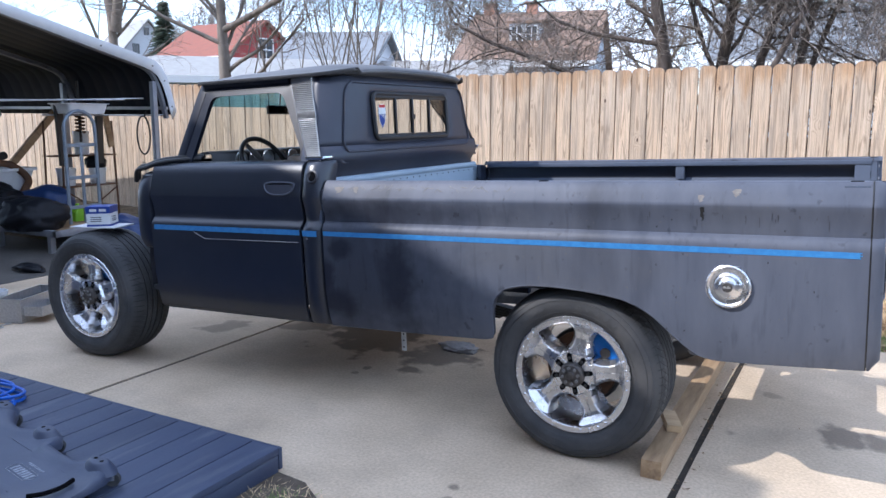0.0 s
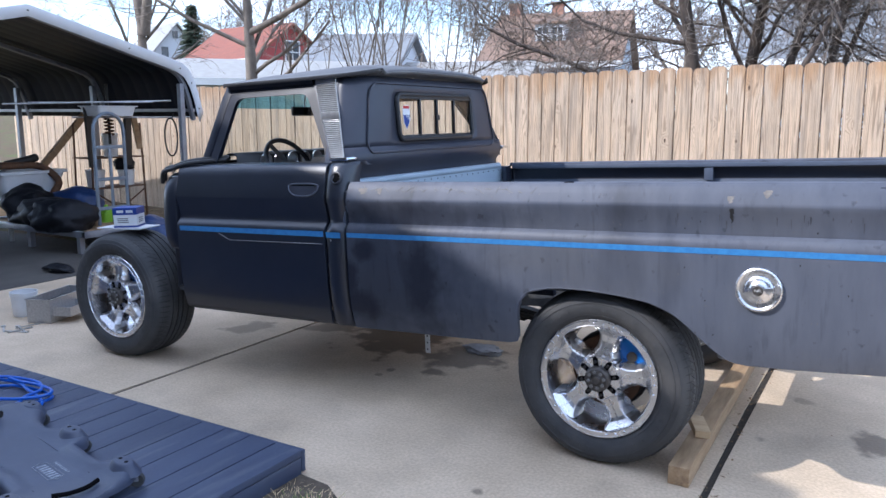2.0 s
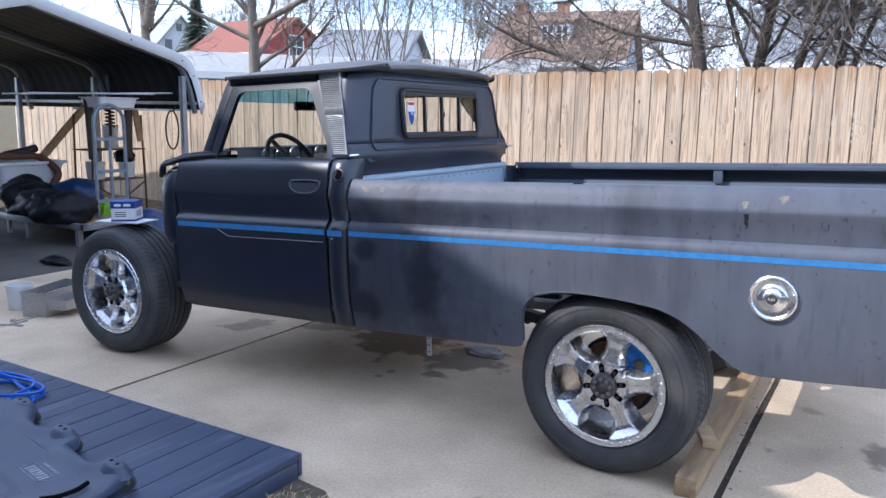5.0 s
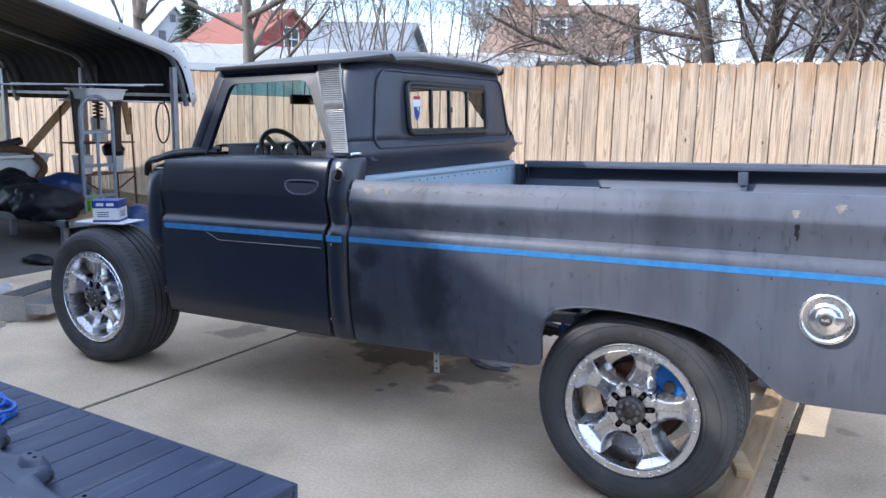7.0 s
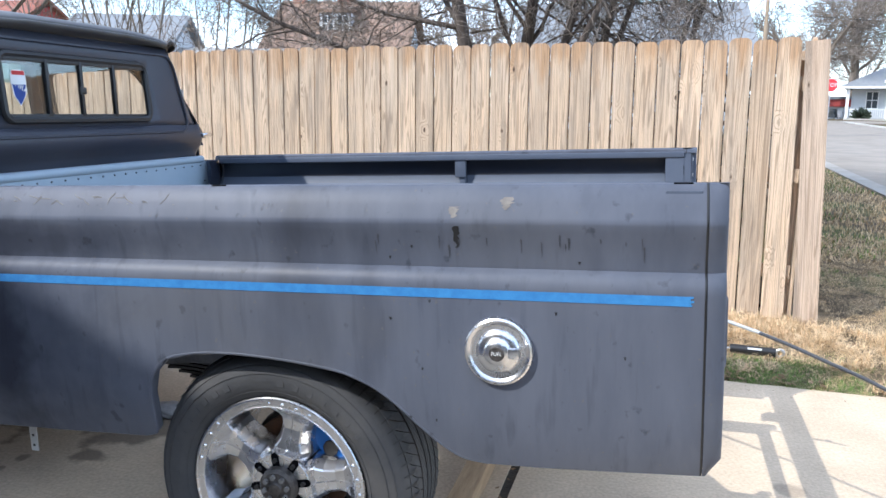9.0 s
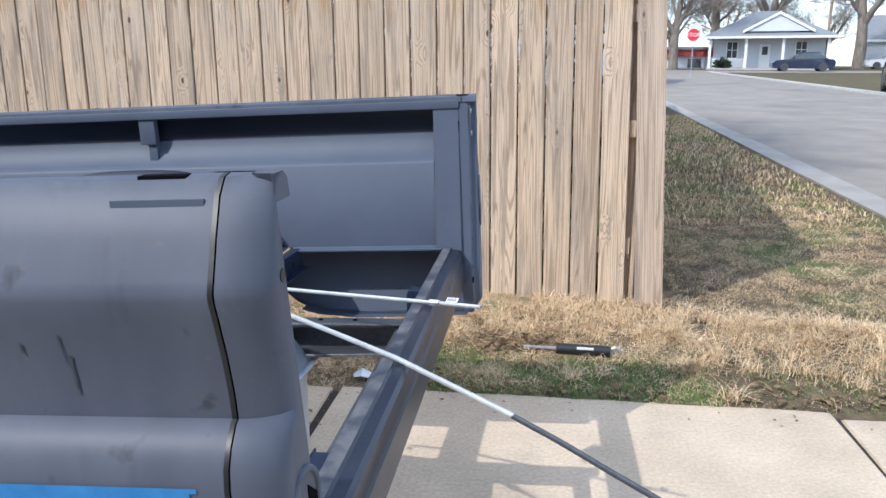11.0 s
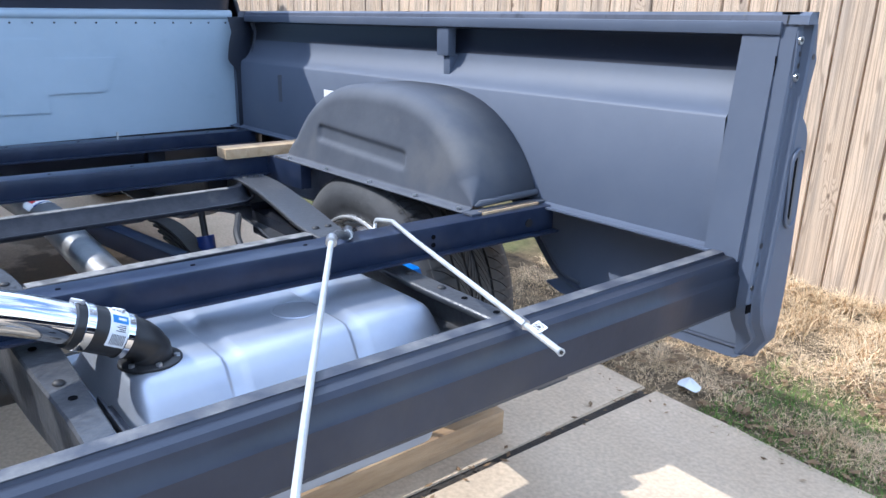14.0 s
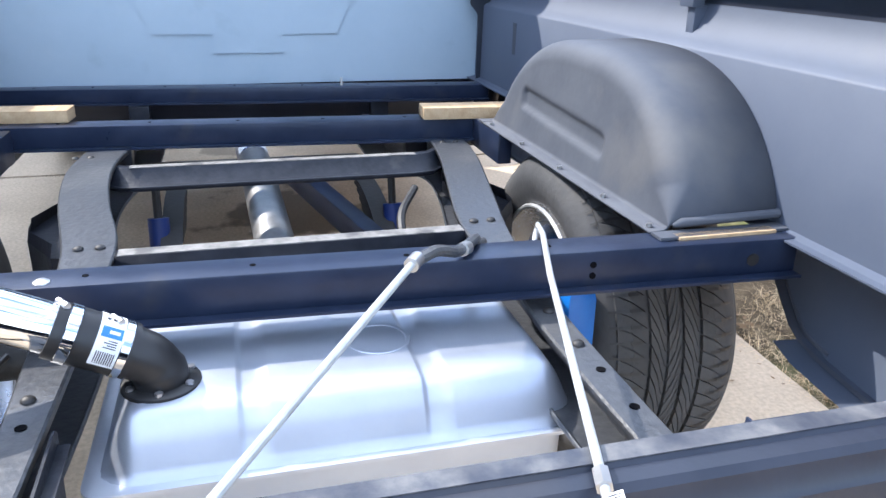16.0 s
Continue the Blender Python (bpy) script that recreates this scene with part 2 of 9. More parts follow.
weather_paint(PAINT, 1.0)
# the last two, broad patches paint the shade over the bed's front
wiped_and_shaded(PAINT, ((-0.855, 0.80, 0.090, 0.22, 0.38, 0.62), (-1.20, 0.94, 0.075, 0.055, 0.3, 0.7), (-1.30, 0.79, 0.055, 0.085, 0.3, 0.7), (-1.24, 0.655, 0.13, 0.07, 0.35, 0.7), (-1.10, 0.80, 0.52, 0.34, 0.45, 0.55), (-0.90, 1.12, 0.55, 0.055, 0.4, 0.5)))
weather_paint(PAINT_SHADED, 0.25)
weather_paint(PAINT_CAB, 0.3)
BED_GREY = mat("blue_grey_primer", (0.070, 0.087, 0.124), (0.086, 0.104, 0.142), 4, (0.52, 0.64), bump=0.02, bscale=80, stains=((0.14, 0.14, 0.14), 3, 0.62, 0.85, 0.3))
BULK = mat("pale_blue_bed_paint", (0.305, 0.385, 0.455), (0.345, 0.425, 0.495), 3, (0.4, 0.5), bump=0.015, bscale=60, stains=((0.16, 0.2, 0.22), 5, 0.6, 0.8, 0.4))
SILL = mat("dark_blue_sill_paint", (0.012, 0.019, 0.041), (0.020, 0.029, 0.057), 14, (0.24, 0.38), bump=0.03, bscale=70, stains=((0.060, 0.058, 0.060), 9, 0.62, 0.78, 0.5), spec=0.3)
FRAME = mat("dusty_black_frame", (0.040, 0.043, 0.050), (0.072, 0.075, 0.081), 70, (0.24, 0.44), bump=0.14, bscale=70, stains=((0.17, 0.163, 0.150), 5, 0.55, 0.78, 0.45))
DUST = mat("settled_dust", (0.12, 0.115, 0.108), (0.25, 0.24, 0.225), 30, (0.6, 0.8), bump=0.15, bscale=90, stains=((0.05, 0.05, 0.052), 14, 0.56, 0.66, 0.8))
FRAME_DARK = mat("oily_black_frame", (0.010, 0.012, 0.018), (0.022, 0.025, 0.034), 22, (0.28, 0.46), bump=0.1, bscale=80, stains=((0.07, 0.068, 0.066), 14, 0.60, 0.78, 0.5), spec=0.25)
RUSTY = mat("rusty_iron", (0.06, 0.032, 0.018), (0.16, 0.07, 0.03), 14, (0.7, 0.85), bump=0.2)
GREASY = mat("greasy_black_iron", (0.012, 0.012, 0.013), (0.035, 0.032, 0.03), 12, (0.4, 0.7), bump=0.15)
TUB = mat("rubberised_tub", (0.064, 0.071, 0.088), (0.088, 0.096, 0.113), 7, (0.62, 0.76), bump=0.05, bscale=60, stains=((0.20, 0.185, 0.165), 3, 0.56, 0.76, 0.5), spec=0.3)
TAPE = mat("blue_masking_tape", (0.03, 0.17, 0.42), (0.05, 0.24, 0.52), 30, (0.55, 0.65), bump=0.05)
CHROME = mat("chrome", (0.66, 0.67, 0.69), (0.74, 0.75, 0.76), 10, (0.03, 0.10), 1.0)
ALLOY = mat("polished_alloy", (0.64, 0.64, 0.66), (0.78, 0.78, 0.79), 9, (0.20, 0.34), 1.0, bump=0.03, stains=((0.40, 0.39, 0.38), 9, 0.52, 0.75, 0.55))
RIM_BACK = mat("dull_cast_alloy", (0.27, 0.27, 0.27), (0.38, 0.38, 0.37), 12, (0.35, 0.5), 0.1, bump=0.05, stains=((0.20, 0.19, 0.18), 9, 0.5, 0.75, 0.5))
HUBCAP = mat("oxidised_hub", (0.05, 0.045, 0.042), (0.15, 0.135, 0.125), 40, (0.45, 0.6), 0.6, bump=0.15)
RUBBER = mat("tyre_rubber", (0.036, 0.037, 0.040), (0.062, 0.062, 0.063), 8, (0.66, 0.85), bump=0.15, bscale=60, stains=((0.10, 0.092, 0.085), 4, 0.52, 0.8, 0.55))
BLACK = mat("black_plastic", (0.012, 0.012, 0.013), (0.02, 0.02, 0.021), 12, (0.35, 0.5), bump=0.03)
BLUE_CAL = mat("blue_caliper_paint", (0.006, 0.13, 0.50), (0.01, 0.19, 0.62), 9, (0.3, 0.4))
TANK = mat("galvanised_tank", (0.44, 0.48, 0.56), (0.52, 0.56, 0.63), 5, (0.34, 0.46), 0.72, bump=0.02, stains=((0.56, 0.57, 0.59), 4, 0.55, 0.8, 0.5))
STEEL = mat("bare_steel", (0.42, 0.42, 0.43), (0.6, 0.6, 0.6), 14, (0.25, 0.45), 0.9, bump=0.03)
WHITE_TUBE = mat("coated_line", (0.40, 0.41, 0.41), (0.53, 0.54, 0.53), 20, (0.35, 0.5), 0.2)
WHITE = mat("white_paint", (0.72, 0.72, 0.70), (0.8, 0.8, 0.78), 3, (0.5, 0.6))
PAPER = mat("paper_label", (0.75, 0.76, 0.76), (0.8, 0.8, 0.8), 20, (0.6, 0.7))
TRIM_BLACK = mat("dull_black_frame_paint", (0.006, 0.008, 0.017), (0.010, 0.012, 0.022), 9, (0.30, 0.40), spec=0.32)
ROOF_PAINT = mat("dusty_roof_paint", (0.050, 0.050, 0.053), (0.090, 0.088, 0.088), 3, (0.34, 0.48), bump=0.02, bscale=90, stains=((0.15, 0.145, 0.14), 1.6, 0.50, 0.74, 0.6), spec=0.4)
RIBBED = mat("ribbed_bright_metal", (0.40, 0.40, 0.40), (0.50, 0.50, 0.49), 20, (0.28, 0.40), 0.85, bump=0.02)
HOLE = mat("dark_hollow", (0.003, 0.003, 0.004), (0.005, 0.005, 0.006), 20, (0.9, 1.0), spec=0.05)
INK = mat("dark_ink", (0.03, 0.03, 0.04), (0.04, 0.04, 0.05), 20, (0.6, 0.7))
BLUE_INK = mat("blue_ink", (0.01, 0.04, 0.22), (0.015, 0.05, 0.28), 20, (0.5, 0.6))
RED_INK = mat("red_ink", (0.45, 0.02, 0.02), (0.5, 0.03, 0.03), 20, (0.5, 0.6))
CONCRETE = mat("concrete", (0.475, 0.370, 0.256), (0.62, 0.492, 0.352), 2.2, (0.8, 0.95), bump=0.09, bscale=120, stains=((0.22, 0.18, 0.14), 1.7, 0.52, 0.80, 0.45), detail=12)


def weather_concrete(m, spots):
    """Pale and dark aggregate specks, and soaked oil spots of uneven outline at x, y with radius and depth."""
    nd, lk = m.node_tree.nodes, m.node_tree.links
    bsdf = nd["Principled BSDF"]
    colour = bsdf.inputs["Base Color"].links[0].from_socket
    co = nd.new("ShaderNodeTexCoord").outputs["Object"]
    speck = nd.new("ShaderNodeTexNoise")
    speck.inputs["Scale"].default_value, speck.inputs["Detail"].default_value = 70.0, 8.0
    lk.new(co, speck.inputs["Vector"])
    sr = nd.new("ShaderNodeMapRange")
    sr.inputs["From Min"].default_value, sr.inputs["From Max"].default_value = 0.30, 0.70
    sr.inputs["To Min"].default_value, sr.inputs["To Max"].default_value = 0.84, 1.12
    lk.new(speck.outputs["Fac"], sr.inputs["Value"])
    hsv = nd.new("ShaderNodeHueSaturation")
    lk.new(sr.outputs["Result"], hsv.inputs["Value"])
    lk.new(colour, hsv.inputs["Color"])
    colour = hsv.outputs["Color"]
    warp = nd.new("ShaderNodeTexNoise")
    warp.inputs["Scale"].default_value, warp.inputs["Detail"].default_value = 5.0, 6.0
    lk.new(co, warp.inputs["Vector"])
    soak = None
    for x, y, r, depth in spots:
        dist = nd.new("ShaderNodeVectorMath")
        dist.operation, dist.inputs[1].default_value = "DISTANCE", (x, y, 0.0)
        lk.new(co, dist.inputs[0])
        wob = nd.new("ShaderNodeMath")
        wob.operation, wob.inputs[1].default_value = "MULTIPLY_ADD", -2.4 * r
        lk.new(warp.outputs["Fac"], wob.inputs[0])
        lk.new(dist.outputs["Value"], wob.inputs[2])
        rr = nd.new("ShaderNodeMapRange")
        rr.interpolation_type = "SMOOTHSTEP"
        rr.inputs["From Min"].default_value, rr.inputs["From Max"].default_value = -0.2 * r - 0.02, -0.55 * r - 0.02
        rr.inputs["To Max"].default_value = depth
        lk.new(wob.outputs[0], rr.inputs["Value"])
        if soak is None:
            soak = rr.outputs["Result"]
        else:
            top = nd.new("ShaderNodeMath")
            top.operation = "MAXIMUM"
            lk.new(soak, top.inputs[0])
            lk.new(rr.outputs["Result"], top.inputs[1])
            soak = top.outputs[0]
    mx = nd.new("ShaderNodeMix")
    mx.data_type = "RGBA"
    lk.new(soak, mx.inputs["Factor"])
    lk.new(colour, mx.inputs["A"])
    mx.inputs["B"].default_value = (0.085, 0.066, 0.052, 1)
    lk.new(mx.outputs["Result"], bsdf.inputs["Base Color"])


weather_concrete(CONCRETE, ((-1.85, 0.25, 0.42, 0.75), (-1.25, 0.10, 0.30, 0.7), (-2.45, 0.30, 0.30, 0.6), (-1.28, -0.24, 0.11, 0.7), (-1.54, -0.33, 0.06, 0.6), (-1.55, -0.45, 0.04, 0.5), (-3.0, -0.10, 0.22, 0.5), (1.10, -0.06, 0.16, 0.65), (1.28, -0.02, 0.14, 0.6), (0.62, -0.26, 0.07, 0.4), (0.75, 0.40, 0.08, 0.35), (-0.33, -1.46, 0.07, 0.6), (-0.30, -1.55, 0.06, 0.5), (1.6, 0.35, 0.09, 0.4)))
# stained slab, its base darkened to carry the carport's shade
CONCRETE_SHADED = mat("shaded_stained_concrete", (0.055, 0.050, 0.046), (0.10, 0.091, 0.082), 2.4, (0.8, 0.95), bump=0.35, bscale=110, stains=((0.07, 0.06, 0.055), 2.0, 0.5, 0.75, 0.6), detail=9)
JOINT = mat("tarred_joint", (0.02, 0.017, 0.014), (0.05, 0.04, 0.03), 30, (0.8, 0.95), bump=0.5, bscale=90)
def picket_wood(name, tan, grey, top):
    """Weathered softwood: growth rings along the board, dark streaks, knots and a warmer dog-eared top."""
    m = mat(name, tan, grey, 1.5, (0.7, 0.88), stretch=(3, 3, 0.9), object_random=0.14, detail=6)
    nd, lk = m.node_tree.nodes, m.node_tree.links
    bsdf = nd["Principled BSDF"]
    base = bsdf.inputs["Base Color"].links[0].from_socket
    vec = nd["Noise Texture"].inputs["Vector"].links[0].from_socket
    co = nd["Texture Coordinate"].outputs["Object"]

    def scaled(v, s):
        mp = nd.new("ShaderNodeMapping")
        mp.inputs["Scale"].default_value = s
        lk.new(v, mp.inputs["Vector"])
        return mp.outputs["Vector"]

    def noise_at(v, scale, detail, rough=0.6, twist=0.0):
        n = nd.new("ShaderNodeTexNoise")
        n.inputs["Scale"].default_value, n.inputs["Detail"].default_value, n.inputs["Roughness"].default_value, n.inputs["Distortion"].default_value = scale, detail, rough, twist
        lk.new(v, n.inputs["Vector"])
        return n.outputs["Fac"]

    def ranged(v, a, b, c=0.0, d=1.0):
        r = nd.new("ShaderNodeMapRange")
        r.inputs["From Min"].default_value, r.inputs["From Max"].default_value, r.inputs["To Min"].default_value, r.inputs["To Max"].default_value = a, b, c, d
        lk.new(v, r.inputs["Value"])
        return r.outputs["Result"]

    def blend(fac, a, colour, mode="MIX"):
        x = nd.new("ShaderNodeMix")
        x.data_type, x.blend_type = "RGBA", mode
        lk.new(fac, x.inputs["Factor"])
        lk.new(a, x.inputs["A"])
        x.inputs["B"].default_value = (*colour, 1)
        return x.outputs["Result"]

    # warm tops
    sep = nd.new("ShaderNodeSeparateXYZ")
    lk.new(co, sep.inputs[0])
    add = nd.new("ShaderNodeMath")
    add.operation = "ADD"
    lk.new(sep.outputs["Z"], add.inputs[0])
    lk.new(noise_at(scaled(vec, (2.0, 2.0, 1.2)), 2.0, 4.0), add.inputs[1])
    c = blend(ranged(add.outputs[0], 2.12, 2.36, 0.0, 0.8), base, top)
    # knots: sparse cells, whose rings bend the grain round them
    vo = nd.new("ShaderNodeTexVoronoi")
    vo.inputs["Scale"].default_value = 3.1
    lk.new(scaled(vec, (0.86, 0.86, 1.35)), vo.inputs["Vector"])
    pick = nd.new("ShaderNodeSeparateColor")
    lk.new(vo.outputs["Color"], pick.inputs[0])
    chosen = ranged(pick.outputs[0], 0.44, 0.47)
    swirl = nd.new("ShaderNodeMath")
    swirl.operation = "MULTIPLY"
    lk.new(chosen, swirl.inputs[0])
    lk.new(ranged(vo.outputs["Distance"], 0.34, 0.02, 0.0, 22.0), swirl.inputs[1])
    # growth rings: bent bands along the board
    turns = nd.new("ShaderNodeMath")
    turns.operation, turns.inputs[1].default_value = "MULTIPLY_ADD", 120.0
    lk.new(noise_at(scaled(vec, (1.9, 1.9, 0.20)), 2.0, 2.0, 0.4, 0.3), turns.inputs[0])
    lk.new(swirl.outputs[0], turns.inputs[2])
    ring = nd.new("ShaderNodeMath")
    ring.operation = "SINE"
    lk.new(turns.outputs[0], ring.inputs[0])
    c = blend(ranged(ring.outputs[0], 0.45, 0.95, 0.0, 0.55), c, (0.200, 0.128, 0.075))
    # fine fibres, dark weather streaks and pale bleached runs
    c = blend(ranged(noise_at(scaled(vec, (75, 75, 1.0)), 2.0, 8.0, 0.72), 0.48, 0.62, 0.0, 0.62), c, (0.135, 0.105, 0.082))
    c = blend(ranged(noise_at(scaled(vec, (3.2, 3.2, 0.75)), 1.6, 6.0, 0.65), 0.50, 0.64, 0.0, 0.62), c, (0.225, 0.182, 0.143))
    c = blend(ranged(noise_at(scaled(vec, (5.0, 5.0, 0.5)), 1.3, 5.0, 0.6), 0.55, 0.69, 0.0, 0.45), c, (0.74, 0.595, 0.45))
    some = nd.new("ShaderNodeMath")
    some.operation = "MULTIPLY"
    lk.new(chosen, some.inputs[0])
    lk.new(ranged(vo.outputs["Distance"], 0.090, 0.055, 0.0, 0.95), some.inputs[1])
    c = blend(some.outputs[0], c, (0.075, 0.043, 0.026))
    lk.new(c, bsdf.inputs["Base Color"])
    bp = nd.new("ShaderNodeBump")
    bp.inputs["Strength"].default_value, bp.inputs["Distance"].default_value = 0.5, 0.006
    lk.new(noise_at(scaled(vec, (70, 70, 1.0)), 2.4, 5.0), bp.inputs["Height"])
    lk.new(bp.outputs["Normal"], bsdf.inputs["Normal"])
    return m


CEDAR = picket_wood("weathered_picket", (0.71, 0.525, 0.355), (0.60, 0.475, 0.350), (0.50, 0.290, 0.140))
LUMBER = mat("sawn_lumber", (0.42, 0.28, 0.15), (0.58, 0.42, 0.25), 4, (0.65, 0.8), bump=0.2, stretch=(1.2, 9, 9), stains=((0.30, 0.21, 0.13), 2, 0.55, 0.8, 0.5))
TIMBER = mat("dirty_timber", (0.30, 0.19, 0.10), (0.44, 0.30, 0.17), 4, (0.7, 0.85), bump=0.25, stretch=(9, 1.2, 9), stains=((0.15, 0.10, 0.07), 3, 0.5, 0.75, 0.6))
DECK = mat("blue_grey_deck_stain", (0.036, 0.047, 0.088), (0.057, 0.072, 0.118), 3, (0.5, 0.68), bump=0.2, bscale=50, stretch=(8, 1, 8), stains=((0.17, 0.18, 0.20), 2.2, 0.55, 0.8, 0.5), object_random=0.1)
CREEPER = mat("dusty_blue_grey_plastic", (0.034, 0.044, 0.078), (0.052, 0.064, 0.104), 5, (0.45, 0.6), bump=0.08, bscale=120, stains=((0.12, 0.12, 0.13), 3, 0.55, 0.8, 0.4))

# ---------- pickup truck ----------
# Truck coordinates: x to the tail from the rear axle, y to the passenger side, z up; the body sits nose-down.
RAKE = 2.6
truck = thing("pickup_truck", "satin black vintage pickup truck without front fenders, parked on concrete", "pickup truck", at=pose(0, 0.035, 0, 0, -RAKE, 0))
DW = 0.035

SIDE_TOP = [(0.918, 1.262), (0.921, 1.279), (0.93, 1.286), (0.942, 1.284), (0.956, 1.270), (0.972, 1.238), (0.986, 1.205), (0.990, 1.195), (0.990, 1.188), (0.985, 1.170), (0.976, 1.135), (0.970, 1.100), (0.9685, 1.0765), (0.974, 1.0745), (0.988, 1.060), (0.997, 1.044), (1.0, 1.026), (1.0, 0.95), (1.0, 0.87)]
SIDE_OUT = [(0.50, 0.955), (0.56, 0.972), (0.62, 0.987), (0.70, 0.997), (0.80, 1.0), (0.9, 1.0)]
ARCH = [(-1.31, 0.517), (-0.72, 0.525), (-0.40, 0.534), (-0.368, 0.542), (-0.354, 0.560), (-0.346, 0.677), (-0.329, 0.741), (-0.277, 0.791), (-0.187, 0.812), (-0.091, 0.818), (0.002, 0.816), (0.136, 0.805), (0.264, 0.786), (0.346, 0.755), (0.41, 0.714), (0.474, 0.655), (0.529, 0.606), (0.57, 0.575), (0.606, 0.560), (0.66, 0.553), (0.8, 0.556), (1.0, 0.566), (1.19, 0.577)]


def foot_z(x, sign):
    """Lower edge of a bedside; the far one hangs a little deeper behind the wheel."""
    return interp(x, ARCH) - (interp(x, [(0.60, 0.0), (0.80, 0.022), (1.19, 0.034)]) if sign > 0 else 0.0)


def side_column(x, sign, shrink=0.0, low=None):
    low = foot_z(x, sign) if low is None else low
    col = [(x, sign * (w + DW - shrink), z) for w, z in SIDE_TOP]
    for k in range(1, 8):
        z = lerp(0.87, low, k / 7)
        col.append((x, sign * (interp(z, SIDE_OUT) + DW - shrink), z))
    last = col[-1]
    col.append((x, last[1] - sign * 0.006, low - 0.004 if shrink == 0 else low))
    col.append((x, last[1] - sign * 0.035, low + 0.003))
    return col


def bedside(sign, name, label, tail, foot):
    root = part(name, bm_bedside(sign), PAINT, truck, label)
    # rear corner cap: rounded from the side into the rear face, with a sunk strip beside the post
    bm = bmesh.new()
    rows = []
    column = side_column(1.192, sign, 0.0, foot)
    for _, y, z in column:
        w = abs(y)
        inner = interp(z, [(0.55, 0.940), (0.60, 0.936), (0.655, 0.890), (0.80, 0.908), (1.27, 0.958)])
        strip_out = inner + 0.020
        rad = min(0.030, max(0.006, (w - strip_out - 0.008) * 0.75))
        back = tail - 0.030 * max(0.0, min(1.0, (foot + 0.045 - z) / 0.045)) ** 1.6
        row = [(1.192 + (back - 1.192) * math.sin(k / 8 * math.pi / 2), sign * (w - rad * (1 - math.cos(k / 8 * math.pi / 2))), z) for k in range(9)]
        row += [(back, sign * (strip_out + 0.006), z), (back - 0.004, sign * (strip_out + 0.001), z), (back - 0.018, sign * (strip_out - 0.001), z), (back - 0.022, sign * (strip_out - 0.004), z), (back - 0.022, sign * (inner + 0.004), z), (back - 0.026, sign * inner, z), (1.174, sign * inner, z)]
        rows.append(row)
    grid(bm, rows)
    cap = part("corner_cap", bm, PAINT if sign < 0 else BED_GREY, root)
    # screw plate, screws and drain holes in the sunk strip
    plate = part("screw_plate", boxes((tail - 0.022, tail - 0.018, sign * 0.9495, sign * 0.9675, 1.140, 1.250), bevel=0.001), BED_GREY, cap)
    for z in (1.160, 1.232):
        part("screw", disc(bmesh.new(), (tail - 0.019, sign * 0.9585, z), (1, 0, 0), 0.0085, 0.005, 12), STEEL, plate)
        part("screw_slot", disc(bmesh.new(), (tail - 0.0142, sign * 0.9585, z), (1, 0, 0), 0.004, 0.001, 6), BLACK, plate)
    for z in (1.182, 1.205):
        part("notch", boxes((tail - 0.0185, tail - 0.0172, sign * 0.961, sign * 0.968, z - 0.005, z + 0.005)), BLACK, plate, smooth=None)
    for y, z, r in ((0.920, 0.812, 0.0065), (0.914, 0.772, 0.005), (0.906, 0.720, 0.006)):
        part("hole", disc(bmesh.new(), (tail - 0.024, sign * y, z), (1, 0, 0), r, 0.003, 12), BLACK, cap)
    part("drain_slot", boxes((tail - 0.024, tail - 0.0208, sign * 0.892, sign * 0.910, 0.664, 0.684), bevel=0.001), HOLE, cap)
    part("stud_hole", disc(bmesh.new(), (tail - 0.004, sign * 0.985, 1.200), (1, 0, 0), 0.006, 0.0050, 12), BLACK, cap)
    part("latch_slot", boxes((1.177, 1.1795, sign * 0.946, sign * 0.953, 1.160, 1.200)), HOLE, cap, smooth=None)
    # tail lamp pocket: an upright rounded recess with a rim and a dark slit
    m_ = Matrix.Translation((tail - 0.0050, sign * 0.980, 0.932)) @ Matrix.Rotation(radians(7) * sign, 4, "Z") @ YZ
    slot = [(0.027 * math.cos(a), (0.056 if math.sin(a) > 0 else -0.056) + 0.027 * math.sin(a)) for a in [2 * math.pi * i / 28 for i in range(28)]]
    bm = bmesh.new()
    prism(bm, slot, 0, 0.006, m_)
    pocket = part("tail_lamp_pocket", bm, TUB, root, "empty tail lamp pocket")
    bm = bmesh.new()
    tube(bm, [m_ @ Vector((a, b, 0.006)) for a, b in slot + slot[:1]], 0.0035, 8)
    part("pocket_rim", bm, PAINT if sign < 0 else BED_GREY, pocket)
    bm = bmesh.new()
    prism(bm, [(-sign * 0.024, -0.050), (-sign * 0.006, -0.066), (-sign * 0.006, 0.066), (-sign * 0.024, 0.050)][::sign], 0.006, 0.0072, m_)
    part("dark_slit", bm, HOLE, pocket, smooth=None)
    # seam between panel and cap
    bm = bmesh.new()
    seam = side_column(1.1885, sign, -0.0008)
    grid(bm, [[(p[0] - 0.0022, p[1], p[2]) for p in seam[:-2]], [(p[0] + 0.0022, p[1], p[2]) for p in seam[:-2]]])
    part("seam", bm, BLACK, root)
    # inner skin with the recess below the rail
    prof = [(1.000, 1.163), (0.996, 1.145), (0.980, 1.112), (0.952, 1.084), (0.932, 1.075), (0.927, 1.068), (0.922, 0.790), (0.90, 0.783)]
    bm = bmesh.new()
    grid(bm, [[(x, sign * (w - (0.002 if k % 2 else 0)), z) for w, z in prof] for k, x in enumerate([-1.40, -1.0, -0.45, 0.0, 0.5, 0.9, 1.094])])
    panel = part("inner_panel", bm, BED_GREY, root, "blue-grey inner bed panel")
    part("bare_patch", boxes((-0.957, -0.925, sign * 0.9225, sign * 0.9255, 0.925, 1.035)), TUB, panel, "dark unpainted patch", smooth=None)
